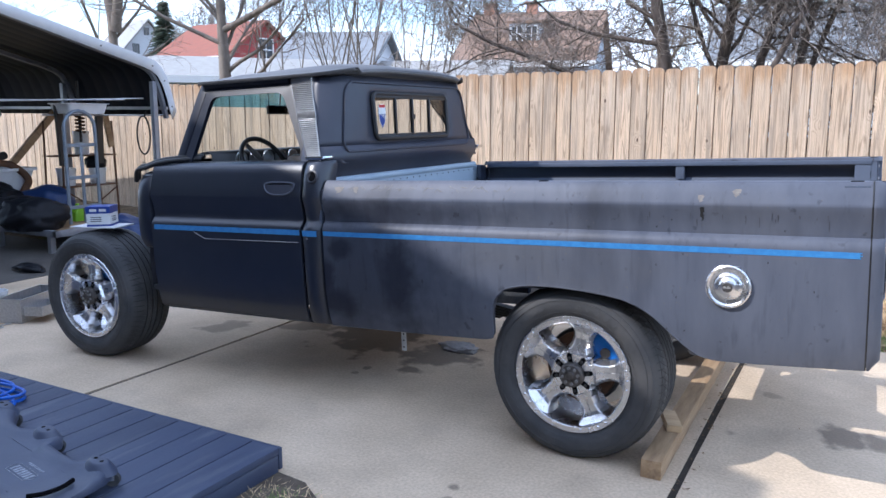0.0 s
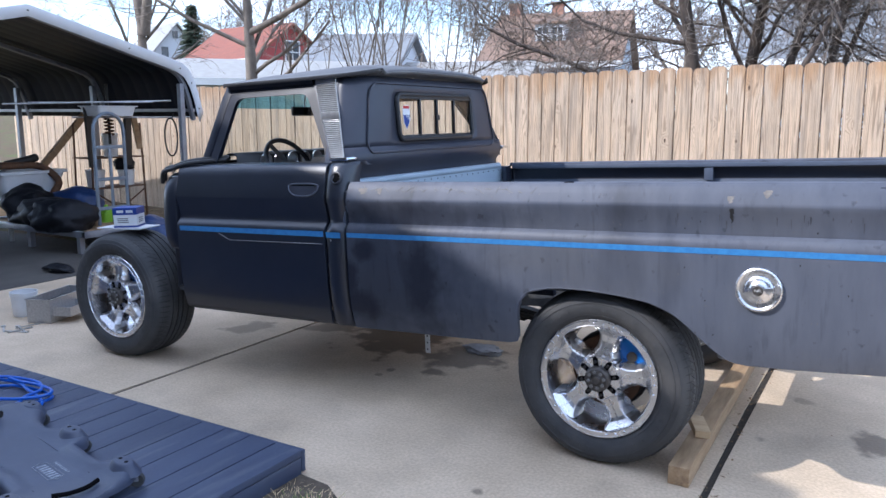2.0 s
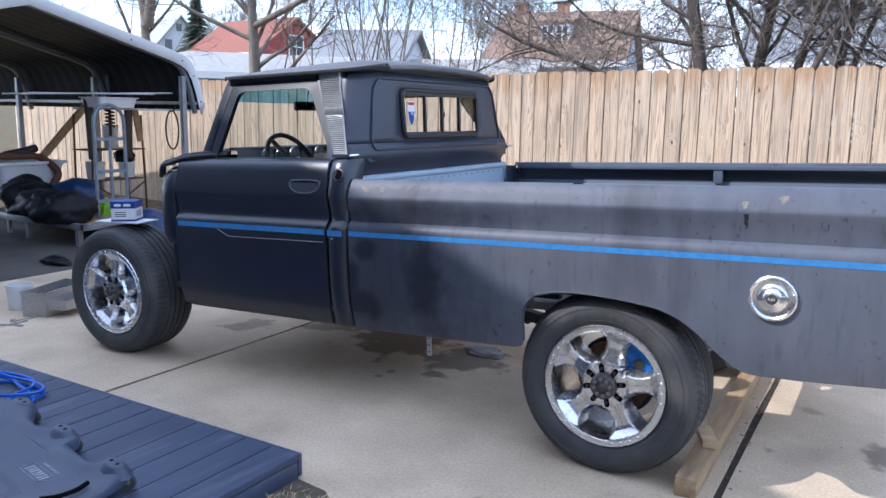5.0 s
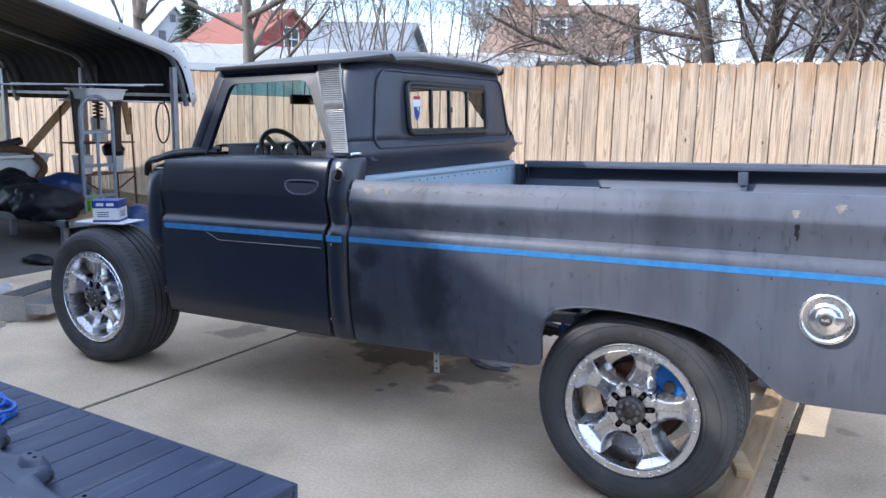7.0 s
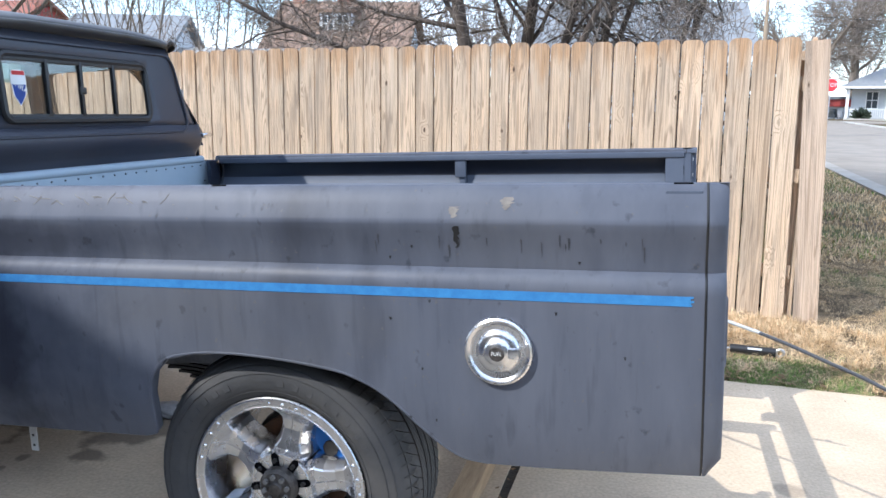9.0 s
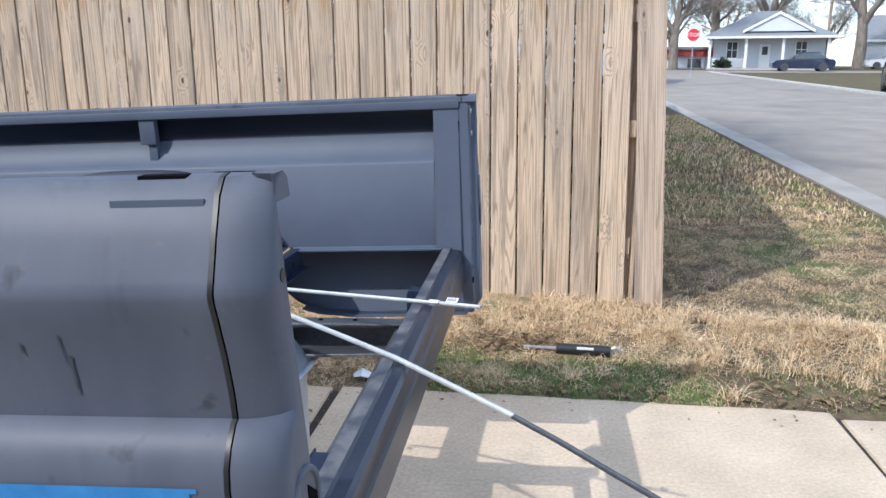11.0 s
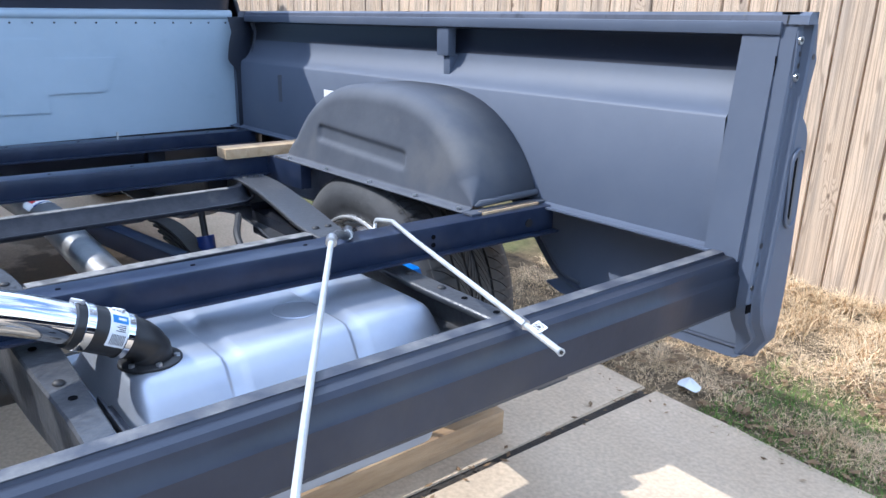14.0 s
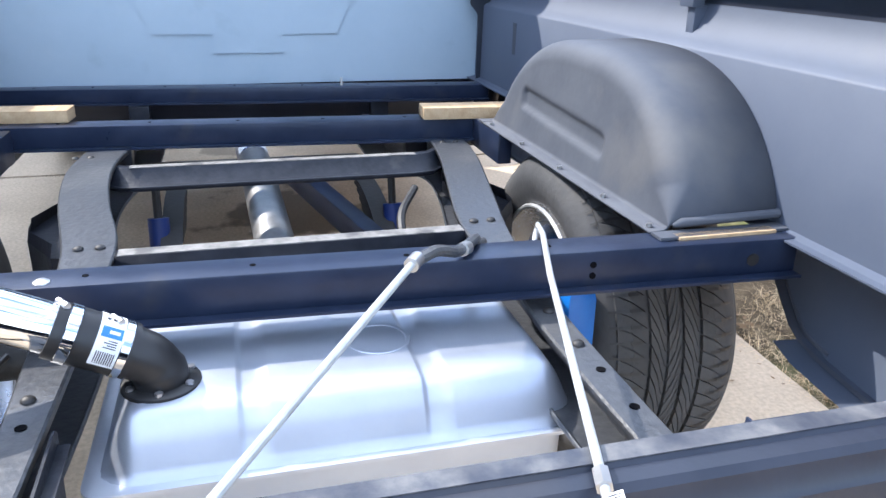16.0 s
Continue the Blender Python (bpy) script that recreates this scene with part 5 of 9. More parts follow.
# doors
for s in (-1, 1):
    bm = bmesh.new()
    prof = [(w + DW, z) for w, z in [(0.880, 1.372), (0.905, 1.387), (0.925, 1.383), (0.945, 1.365), (0.962, 1.32), (0.975, 1.26), (0.988, 1.205), (0.988, 1.192), (0.975, 1.15), (0.967, 1.10), (0.966, 1.080), (0.971, 1.069), (0.984, 1.055), (0.995, 1.041), (1.0, 1.026), (1.0, 0.90), (0.998, 0.75), (0.988, 0.62), (0.972, 0.538), (0.955, 0.519)]]
    xs = [-2.592, -2.585, -2.4, -2.1, -1.75, -1.455, -1.448]
    cols = []
    for x in xs:
        inn = 0.012 if x in (xs[0], xs[-1]) else 0.0
        cols.append([(x, s * (w - inn), z + 0.003 * (-(x + 2.0)) * (1 if z < 0.7 else 0)) for w, z in prof])
    grid(bm, cols)
    door = part("door", bm, PAINT_SHADED, truck, "satin black cab door, window lowered")
    thicken(door, 0.02)
    # recessed handle, drawn flat with its inner shade and rim highlight in colour
    cup = [(math.copysign(0.100 * abs(math.cos(a)) ** 0.75, math.cos(a)), 0.050 * math.sin(a) if math.sin(a) < 0 else 0.016 * math.sin(a) ** 0.5) for a in [2 * math.pi * i / 28 for i in range(28)]]
    bm = bmesh.new()
    prism(bm, cup, 0, 0.004, Matrix.Translation((-1.596, s * 1.0095 + (0.004 if s > 0 else 0), 1.262)) @ Matrix.Rotation(s * radians(12), 4, "X") @ XZ)
    hd = part("handle_recess", bm, PAINT_CAB, door, "recessed empty door handle cup")
    # rim in lighter paint for the highlight along the cup's edge
    bm = bmesh.new()
    tube(bm, [(-1.596 + 1.02 * x, s * (1.0125 - 0.2 * (y)), 1.262 + y) for x, y in cup + cup[:1]], 0.005, 6)
    part("recess_rim", bm, PAINT, hd)
    # black strip painting the shade below the cup's upper edge
    bm = bmesh.new()
    prism(bm, [(-0.085, 0.004), (0.088, 0.004), (0.075, 0.013), (-0.070, 0.013)], 0, 0.0045, Matrix.Translation((-1.596, s * 1.0100 + (0.004 if s > 0 else 0), 1.262)) @ Matrix.Rotation(s * radians(12), 4, "X") @ XZ)
    part("cup_shadow_gap", bm, HOLE, hd)
    part("lock_hole", disc(bmesh.new(), (-1.512, s * 1.0085, 1.266), (0, s, 0.2), 0.008, 0.006, 12), BLACK, hd)
    part("mirror_plug", disc(bmesh.new(), (-2.19, s * 0.969, 1.372), (0, s, 0.8), 0.006, 0.003, 8), INK, door)
    # window frame lower edge, vent post
    part("window_sill", boxes((-2.40, -1.47, s * 0.89, s * 0.935, 1.372, 1.392), bevel=0.006), BLACK, door)
    # stainless styling line scratched below the tape
    if s < 0:
        strip(-2.56, -1.458, 1.0, 1.000, 1.029, "masking_tape", TAPE, door, "blue masking tape stripe", 8)
        bm = bmesh.new()
        tube(bm, [(-2.235, -1.037, 0.994), (-2.15, -1.0375, 0.958), (-1.47, -1.0375, 0.962)], 0.0022, 5)
        part("trim_line", bm, STEEL, door)
    # strip between door and bed, with a round hole
    bm = bmesh.new()
    cols = []
    corner_prof = [(0.880, 1.366)] + prof if s < 0 else prof[5:]
    for x, dw in ((-1.440, -0.012), (-1.432, 0.0), (-1.40, 0.012), (-1.365, 0.008), (-1.335, -0.008), (-1.320, -0.035), (-1.312, -0.075), (-1.318, -0.13)):
        cols.append([(x, s * (w + dw), z) for w, z in corner_prof])
    grid(bm, cols)
    corner = part("cab_corner", bm, PAINT_SHADED, cab)
    if s < 0:
        part("round_hole", disc(bmesh.new(), (-1.372, s * 1.004, 1.308), (0, s, 0.27), 0.031, 0.006, 24), HOLE, corner)
        bm = lathe(bmesh.new(), [(0.024, 0.0), (0.028, -0.004), (0.034, -0.003), (0.037, 0.003)], 24, Matrix.Translation((-1.372, s * 1.010, 1.308)) @ Matrix.Rotation(radians(-15) * -s, 4, "X") @ Matrix.Diagonal((1, -s, 1, 1)))
        part("hole_rim", bm, PAINT_SHADED, corner)
    if s < 0:
        strip(-1.43, -1.335, 1.012, 0.998, 1.028, "masking_tape", TAPE, corner, n=2)
        part("screw", disc(bmesh.new(), (-1.40, -1.043, 0.985), (0, -1, 0), 0.006, 0.005, 8), STEEL, corner)
    # cowl side panel ahead of the door
    bm = bmesh.new()
    rows = []
    for x, dw in ((-2.735, -0.05), (-2.722, -0.015), (-2.69, 0.0), (-2.63, 0.0), (-2.612, -0.012), (-2.602, -0.05)):
        rows.append([(x, s * (w + dw + DW), z) for w, z in ((0.86, 1.335), (0.925, 1.315), (0.965, 1.26), (0.985, 1.18), (0.99, 1.05), (0.985, 0.94), (0.96, 0.885), (0.90, 0.865))])
    grid(bm, rows)
    part("cowl_side", bm, PAINT_SHADED, cab, "bulging black cowl side panel")
    part("hinge_post", boxes((-2.62, -2.575, s * 0.85, s * 0.955, 0.56, 1.36), bevel=0.01), GREASY, cab)
    part("rocker", boxes((-2.6, -1.33, s * 0.86, s * 0.95, 0.50, 0.56), bevel=0.015), FRAME, cab)

# dash, wheel, seat, mirror
bm = bmesh.new()
prof = [(-2.37, 1.43), (-2.27, 1.448), (-2.235, 1.440), (-2.222, 1.425), (-2.225, 1.32), (-2.25, 1.18)]
grid(bm, [[(x, y, z) for x, z in prof] for y in (-0.86, 0.0, 0.86)])
dash = thicken(part("dashboard", bm, BLACK, cab), 0.004)
for y in (-0.62, -0.50, -0.38, -0.26, -0.14):
    bm = lathe(bmesh.new(), [(0.0, 0.004), (0.040, 0.004), (0.044, 0.012), (0.049, 0.010), (0.050, 0.0)], 24, Matrix.Translation((-2.222, y, 1.388)) @ Matrix.Rotation(radians(-90), 4, "Z"))
    part("gauge", bm, STEEL, dash)
part("radio", boxes((-2.225, -2.212, 0.08, 0.30, 1.36, 1.42), bevel=0.003), STEEL, dash)
wheel_m = Matrix.Translation((-2.16, -0.47, 1.345)) @ Matrix.Rotation(radians(62), 4, "Y")
bm = bmesh.new()
tube(bm, [wheel_m @ Vector((0.19 * math.cos(a), 0.19 * math.sin(a), 0)) for a in [2 * math.pi * k / 40 for k in range(41)]], 0.015, 10)
sw = part("steering_wheel", bm, BLACK, cab, "black sports steering wheel with drilled bright spokes")
for a in (90, 210, 330):
    bm = boxes((0.02, 0.18, -0.018, 0.018, -0.004, 0.004), m=wheel_m @ Matrix.Rotation(radians(a), 4, "Z"))
    part("spoke", bm, STEEL, sw)
bm = bmesh.new()
tube(bm, [wheel_m @ Vector((0, 0, 0.03)), wheel_m @ Vector((0, 0, -0.25))], [0.035, 0.025], 14)
part("column", bm, STEEL, sw)
bm = boxes((-2.08, -1.58, -0.80, 0.80, 0.80, 0.98), bevel=0.04)
part("seat_cushion", bm, BLACK, cab, "black bench seat")
bm = boxes((-1.73, -1.56, -0.80, 0.80, 0.95, 1.42), bevel=0.045)
part("seat_back", bm, BLACK, cab)
part("headrest", boxes((-1.70, -1.60, -0.64, -0.34, 1.38, 1.56), bevel=0.035), BLACK, cab)
mir = part("rear_view_mirror", boxes((-2.375, -2.355, -0.19, 0.05, 1.670, 1.730), bevel=0.008), BLACK, cab, "rear-view mirror")
part("mirror_glass", boxes((-2.354, -2.3535, -0.18, 0.04, 1.677, 1.723)), CHROME, mir)
bm = bmesh.new()
tube(bm, [(-2.37, -0.06, 1.72), (-2.36, -0.05, 1.83)], 0.006, 6)
part("mirror_stem", bm, STEEL, mir)

# straps hanging below the body, brackets, loose weather strip on the cowl
for x, y, z0, z1, w, m_ in ((-0.915, -0.905, 0.395, 0.56, 0.014, WHITE_TUBE), (-2.36, -0.60, 0.40, 0.62, 0.004, STEEL)):
    bm = boxes((x - w, x + w, y - 0.002, y + 0.002, z0, z1))
    sp = part("hanger_strap", bm, m_, truck, "perforated metal hanger strap")
    for k in range(4):
        if w > 0.01:
            part("slot", disc(bmesh.new(), (x, y - 0.0025, z0 + 0.02 + 0.035 * k), (0, -1, 0), 0.005, 0.001, 8), BLACK, sp)
for dy, dz in ((0.0, 0.0), (0.02, 0.014)):
    bm = bmesh.new()
    tube(bm, curve_pts([(-2.27, -0.89 + dy, 1.408 + dz), (-2.42, -0.945 + dy, 1.402 + dz), (-2.55, -0.965 + dy, 1.390 + dz), (-2.66, -0.975 + dy, 1.362 + dz), (-2.735, -0.975 + dy, 1.345 + dz), (-2.775, -0.955 + dy, 1.28 + dz)], 6), 0.014, 8)
    part("weather_strip", bm, BLACK, cab, "loose black rubber weather strip")

# ---------- wheels ----------
R_TYRE, W_TYRE = 0.415, 0.315


def build_wheel():
    """A wheel whose outer face looks to -y; its hub's outer face lies in the plane y = 0."""
    wheel = new("wheel", None)
    yo, yi = -0.035, W_TYRE - 0.035
    prof = [(0.262, yo + 0.035), (0.269, yo + 0.010), (0.278, yo + 0.004), (0.288, yo - 0.008), (0.313, yo - 0.021), (0.345, yo - 0.024), (0.370, yo - 0.017), (0.389, yo - 0.001), (0.399, yo + 0.020), (0.4035, yo + 0.046), (0.404, yo + 0.15), (0.4035, yi - 0.046), (0.399, yi - 0.030), (0.392, yi - 0.012), (0.378, yi + 0.002), (0.355, yi + 0.014), (0.33, yi + 0.016), (0.30, yi + 0.008), (0.276, yi - 0.004), (0.264, yi - 0.030)]
    tyre = part("tyre", lathe(bmesh.new(), prof, 84), RUBBER, wheel, "worn wide low-profile road tyre")
    # tread: two shoulder ribs with cross grooves and three zigzag centre ribs
    verts, faces = [], []
    n = 74
    ribs = [(0.030, 0.094, 0.05, 0.90), (0.104, 0.138, 0.11, 0.84), (0.147, 0.176, -0.10, 0.82), (0.185, 0.219, 0.11, 0.84), (0.229, 0.293, 0.05, 0.90)]
    for k in range(n):
        for d0, d1, s, fill in ribs:
            y0, y1 = yo + d0, yo + d1
            a0, a1 = 2 * math.pi * k / n, 2 * math.pi * (k + fill) / n
            b = len(verts)
            for r in (0.398, R_TYRE - 0.001):
                for a, y in ((a0 + s, y0), (a1 + s, y0), (a1 - s * 0.2, (y0 + y1) / 2), (a1 - s, y1), (a0 - s, y1), (a0 - s * 0.2, (y0 + y1) / 2)):
                    drop = 0.011 if (y < yo + 0.04 or y > yi - 0.04) else 0.002 if (y < yo + 0.07 or y > yi - 0.07) else 0.0
                    verts.append(((r - drop) * math.cos(a), y, (r - drop) * math.sin(a)))
            faces += [(b + 6, b + 7, b + 8, b + 11), (b + 11, b + 8, b + 9, b + 10)]
            faces += [(b + q, b + (q + 1) % 6, b + 6 + (q + 1) % 6, b + 6 + q) for q in range(6)]
    me = bpy.data.meshes.new("tread")
    me.from_pydata(verts, [], faces)
    tagged(part("tread", me, RUBBER, tyre), kind="stuff")
    # shallow shoulder grooves, sidewall ridges and worn moulded marks
    v, f = [], []
    for side, edge in ((-1, yo), (1, yi)):
        for k in range(n):
            a = 2 * math.pi * (k + 0.96) / n + 0.05 * -side
            b = len(v)
            for r, y, da in ((0.4138, 0.074, 0.0085), (0.4128, 0.048, 0.0085), (0.4075, 0.032, 0.0080), (0.4010, 0.019, 0.0065), (0.3935, 0.007, 0.0040)):
                yy = edge - side * y
                v += [(r * math.cos(a - da), yy, r * math.sin(a - da)), (r * math.cos(a + da), yy, r * math.sin(a + da))]
            f += [(b + q, b + q + 1, b + q + 3, b + q + 2) for q in (0, 2, 4, 6)]
    me = bpy.data.meshes.new("shoulder_groove")
    me.from_pydata(v, [], f)
    tagged(part("shoulder_groove", me, BLACK, tyre), kind="stuff")
    bm = bmesh.new()
    for rr in (0.297, 0.352, 0.374):
        y = yo - (0.0125 if rr < 0.3 else 0.0232 if rr < 0.36 else 0.0145)
        lathe(bm, [(rr - 0.0018, y + 0.002), (rr, y - 0.002), (rr + 0.0018, y + 0.002)], 84)
    part("sidewall_ridge", bm, RUBBER, tyre)
    bm = bmesh.new()
    rg = random.Random(77)
    for k in range(46):
        if k % 23 in (9, 10, 11, 20, 21, 22):
            continue
        a = 2 * math.pi * k / 46
        box(bm, 0.318, 0.336, yo - 0.0240, yo - 0.0200, -0.011, 0.011 - 0.012 * rg.random(), m=Matrix.Rotation(a, 4, "Y"))
    tagged(part("moulded_mark", bm, RUBBER, tyre), kind="stuff")
    # barrel and stepped lip
    prof = [(0.274, yo + 0.004), (0.2755, yo - 0.003), (0.272, yo - 0.007), (0.268, yo - 0.0075), (0.2665, yo - 0.005), (0.248, yo - 0.004), (0.2465, yo - 0.006), (0.2435, yo - 0.004), (0.241, yo + 0.012), (0.234, yo + 0.060), (0.231, yo + 0.12), (0.231, yi - 0.045), (0.250, yi - 0.014), (0.256, yi - 0.002), (0.262, yi + 0.006), (0.270, yi + 0.008), (0.276, yi + 0.004), (0.277, yi - 0.006)]
    rim = part("rim", lathe(bmesh.new(), prof, 84), ALLOY, wheel, "polished five-spoke alloy rim", smooth=25)
    part("inner_lip", lathe(bmesh.new(), [(0.262, yi + 0.004), (0.266, yi + 0.011), (0.271, yi + 0.012), (0.275, yi + 0.005)], 84), RIM_BACK, rim, "pale bare inner rim edge")
    rv = mesh_of(lathe(bmesh.new(), [(0.0, -0.006), (0.004, -0.005), (0.0064, 0.0)], 10), "lip_rivet", 60)
    for k in range(5):
        for d in (-14.5, -5.0, 5.0, 14.5):
            a = radians(81 + 72 * k + d)
            part("lip_rivet", rv, CHROME, rim, at=Matrix.Translation((0.2575 * math.cos(a), yo - 0.004, 0.2575 * math.sin(a))))
    # five spokes: crisp chamfered flanks, a step near the hub and a split down the middle
    sp = bmesh.new()
    rows = []
    for r, w, y in ((0.050, 0.050, -0.022), (0.078, 0.052, -0.022), (0.096, 0.059, -0.020), (0.104, 0.057, -0.006), (0.130, 0.046, 0.002), (0.165, 0.043, 0.008), (0.195, 0.050, 0.005), (0.210, 0.062, -0.003), (0.222, 0.078, -0.016), (0.238, 0.100, -0.033), (0.247, 0.108, -0.040)):
        half = [(w + 0.010, y + 0.085), (w + 0.004, y + 0.032), (w - 0.002, y + 0.020), (w - 0.013, y + 0.003), (w - 0.018, y), (0.0045, y), (0.0025, y + 0.0045)]
        rows.append([(r, d, -h) for h, d in half] + [(r, d, h) for h, d in half[::-1]])
    grid(sp, rows)
    grid(sp, [rows[0], [(p[0], 0.06, p[2]) for p in rows[0]]])
    spoke = mesh_of(sp, "spoke", 7)
    for k in range(5):
        part("spoke", spoke, ALLOY, rim, at=Matrix.Rotation(radians(-(81 + 72 * k)), 4, "Y"))
    # hub with lugs
    hub = part("hub", lathe(bmesh.new(), [(0.0, -0.060), (0.018, -0.060), (0.021, -0.054), (0.026, -0.051), (0.048, -0.051), (0.057, -0.044), (0.060, -0.02), (0.088, -0.018), (0.092, -0.012), (0.095, 0.03)], 40), HUBCAP, wheel, "oxidised hub cover")
    part("hub_plate", lathe(bmesh.new(), [(0.056, -0.021), (0.094, -0.0215), (0.098, -0.016), (0.10, 0.03)], 40), ALLOY, wheel)
    nut = mesh_of(disc(bmesh.new(), (0, -0.061, 0), (0, 1, 0), 0.0080, 0.014, 6), "cap_bolt")
    bm = bmesh.new()
    prism(bm, [(0.055, -0.0115), (0.087, -0.0115)] + [(0.087 + 0.0115 * math.cos(a), 0.0115 * math.sin(a)) for a in [radians(-75 + 30 * q) for q in range(6)]] + [(0.087, 0.0115), (0.055, 0.0115)], 0.021, 0.0245, XZ)
    hole = mesh_of(bm, "lug_slot")
    lug = mesh_of(disc(bmesh.new(), (0, -0.034, 0), (0, 1, 0), 0.0075, 0.016, 6), "lug_nut")
    for k in range(8):
        a = radians(45 * k + 12)
        part("cap_bolt", nut, DUST, hub, at=Matrix.Translation((0.037 * math.cos(a), 0, 0.037 * math.sin(a))))
        part("lug_slot", hole, HOLE, hub, at=Matrix.Rotation(-a, 4, "Y"))
        part("lug_nut", lug, GREASY, hub, at=Matrix.Translation((0.077 * math.cos(a), 0, 0.077 * math.sin(a))))
    # brake disc and caliper behind the spokes
    part("brake_disc", lathe(bmesh.new(), [(0.06, 0.10), (0.165, 0.10), (0.168, 0.104), (0.168, 0.125), (0.06, 0.125)], 48), RUSTY, wheel, "rusty brake disc")
    bm = bmesh.new()
    rows = []
    for k in range(9):
        a = radians(14 + 50 * k / 8)
        rows.append([(r * math.cos(a), y, r * math.sin(a)) for r, y in ((0.118, 0.072), (0.13, 0.064), (0.18, 0.064), (0.196, 0.074), (0.198, 0.15), (0.118, 0.15))])
    grid(bm, rows, closed=True, cap=True)
    cal = part("caliper", bm, BLUE_CAL, wheel, "bright blue brake caliper", smooth=40)
    part("piston", disc(bmesh.new(), (0.157 * math.cos(radians(38)), 0.058, 0.157 * math.sin(radians(38))), (0, 1, 0), 0.024, 0.02, 16), GREASY, cal)
    part("backing_plate", lathe(bmesh.new(), [(0.0, 0.135), (0.18, 0.135), (0.185, 0.15), (0.0, 0.152)], 32), GREASY, wheel)
    return wheel


rear_wheel = build_wheel()
rear_wheel.parent = truck
rear_wheel.matrix_local = Matrix.Translation((0.020, -0.935, 0.400)) @ Matrix.Rotation(radians(3), 4, "Y")


def set_wheel(m):
    w = copy_thing(rear_wheel, m)
    w.parent = truck
    w.matrix_local = m
    return w


set_wheel(Matrix.Translation((0.020, 0.950, 0.395)) @ Matrix.Rotation(radians(180), 4, "Z") @ Matrix.Rotation(radians(20), 4, "Y"))
set_wheel(Matrix.Translation((-3.205, -1.02, 0.548)) @ Matrix.Rotation(radians(2.0), 4, "Z") @ Matrix.Rotation(radians(-10), 4, "Y"))
set_wheel(Matrix.Translation((-3.205, 0.985, 0.548)) @ Matrix.Rotation(radians(180), 4, "Z") @ Matrix.Rotation(radians(30), 4, "Y"))
bm = bmesh.new()
tube(bm, [(-3.2, -0.80, 0.54), (-3.2, 0.80, 0.54)], 0.05, 10)
part("front_axle", bm, GREASY, truck)

# ---------- ground, slabs, grass ----------
def gz(x, y):
    """Height of the open ground: it rises gently behind the drive."""
    bank = interp(y, [(1.62, -0.012), (2.2, 0.05), (2.75, 0.12), (5.0, 0.13)])
    if y > 5:
        bank += 0.016 * min(y - 5, 90)
    if y < 1.62:
        bank = -0.015 if y > -1.6 else -0.02
    return bank


GRASS_GROUND = mat("dry_lawn_soil", (0.055, 0.042, 0.028), (0.19, 0.14, 0.085), 13, (0.9, 1.0), bump=0.8, bscale=60, stains=((0.10, 0.13, 0.045), 1.1, 0.50, 0.66, 0.75), detail=8)
GRASS_GROUND.node_tree.nodes["Principled BSDF"].inputs["Specular IOR Level"].default_value = 0.1


def axis_steps():
    out = [0.0]
    step = 0.4
    while out[-1] < 2200:
        out.append(out[-1] + step)
        if out[-1] > 8:
            step *= 1.35
    return out


ax = axis_steps()
gx = sorted({-v for v in ax} | set(ax))
gy = sorted({-v for v in ax} | set(ax) | {1.62, 1.6, 2.2, 2.85, 5.0})
verts = [(x, y, gz(x, y)) for y in gy for x in gx]
nx = len(gx)
faces = [(j * nx + i, j * nx + i + 1, (j + 1) * nx + i + 1, (j + 1) * nx + i) for j in range(len(gy) - 1) for i in range(nx - 1)]
me = bpy.data.meshes.new("ground")
me.from_pydata(verts, [], faces)
for p in me.polygons:
    p.use_smooth = True
me.materials.append(GRASS_GROUND)
ground = tagged(new("ground", me), "dry winter lawn with straw-coloured grass and bare earth", "ground", kind="structure")

# concrete drive in cast slabs with open joints
drive = tagged(new("pavement", None), "old cast concrete drive slabs with dark joints and oil stains", "driveway", kind="structure")
XS = [-5.80, -2.655, 0.505, 2.66, 5.3]


def slab(x0, x1, y0, y1, material=CONCRETE, name="slab", z=0.0):
    bm = bmesh.new()
    n = 14
    loop = []
    for (ax0, ay0), (ax1, ay1) in (((x0, y0), (x1, y0)), ((x1, y0), (x1, y1)), ((x1, y1), (x0, y1)), ((x0, y1), (x0, y0))):
        for k in range(n):
            t = k / n
            w = 0.006 if 0 < k else 0.0
            loop.append((lerp(ax0, ax1, t) + rnd.uniform(-w, w), lerp(ay0, ay1, t) + rnd.uniform(-w, w)))
    prism(bm, loop, -0.12, z)
    bmesh.ops.bevel(bm, geom=[e for e in bm.edges if all(v.co.z > -0.01 for v in e.verts)], offset=0.006, segments=2, affect="EDGES")
    return part(name, bm, material, drive)


GAP = (0.012, 0.013, 0.020, 0.010, 0.010)
for i in range(len(XS) - 1):
    slab(XS[i] + GAP[i], XS[i + 1] - GAP[i + 1], -9.0 if i else -1.68, 1.62 + (0.0, 0.02, 0.03, -0.03)[i])
slab(-13.0, -5.81, -5.0, 3.2, CONCRETE_SHADED)
part("joint_filler", boxes((-5.9, 5.3, -9.0, 1.61, -0.06, -0.008)), JOINT, drive)

# ---------- picket fence ----------
def fence_y(x):
    return 2.935 - 0.115 * x


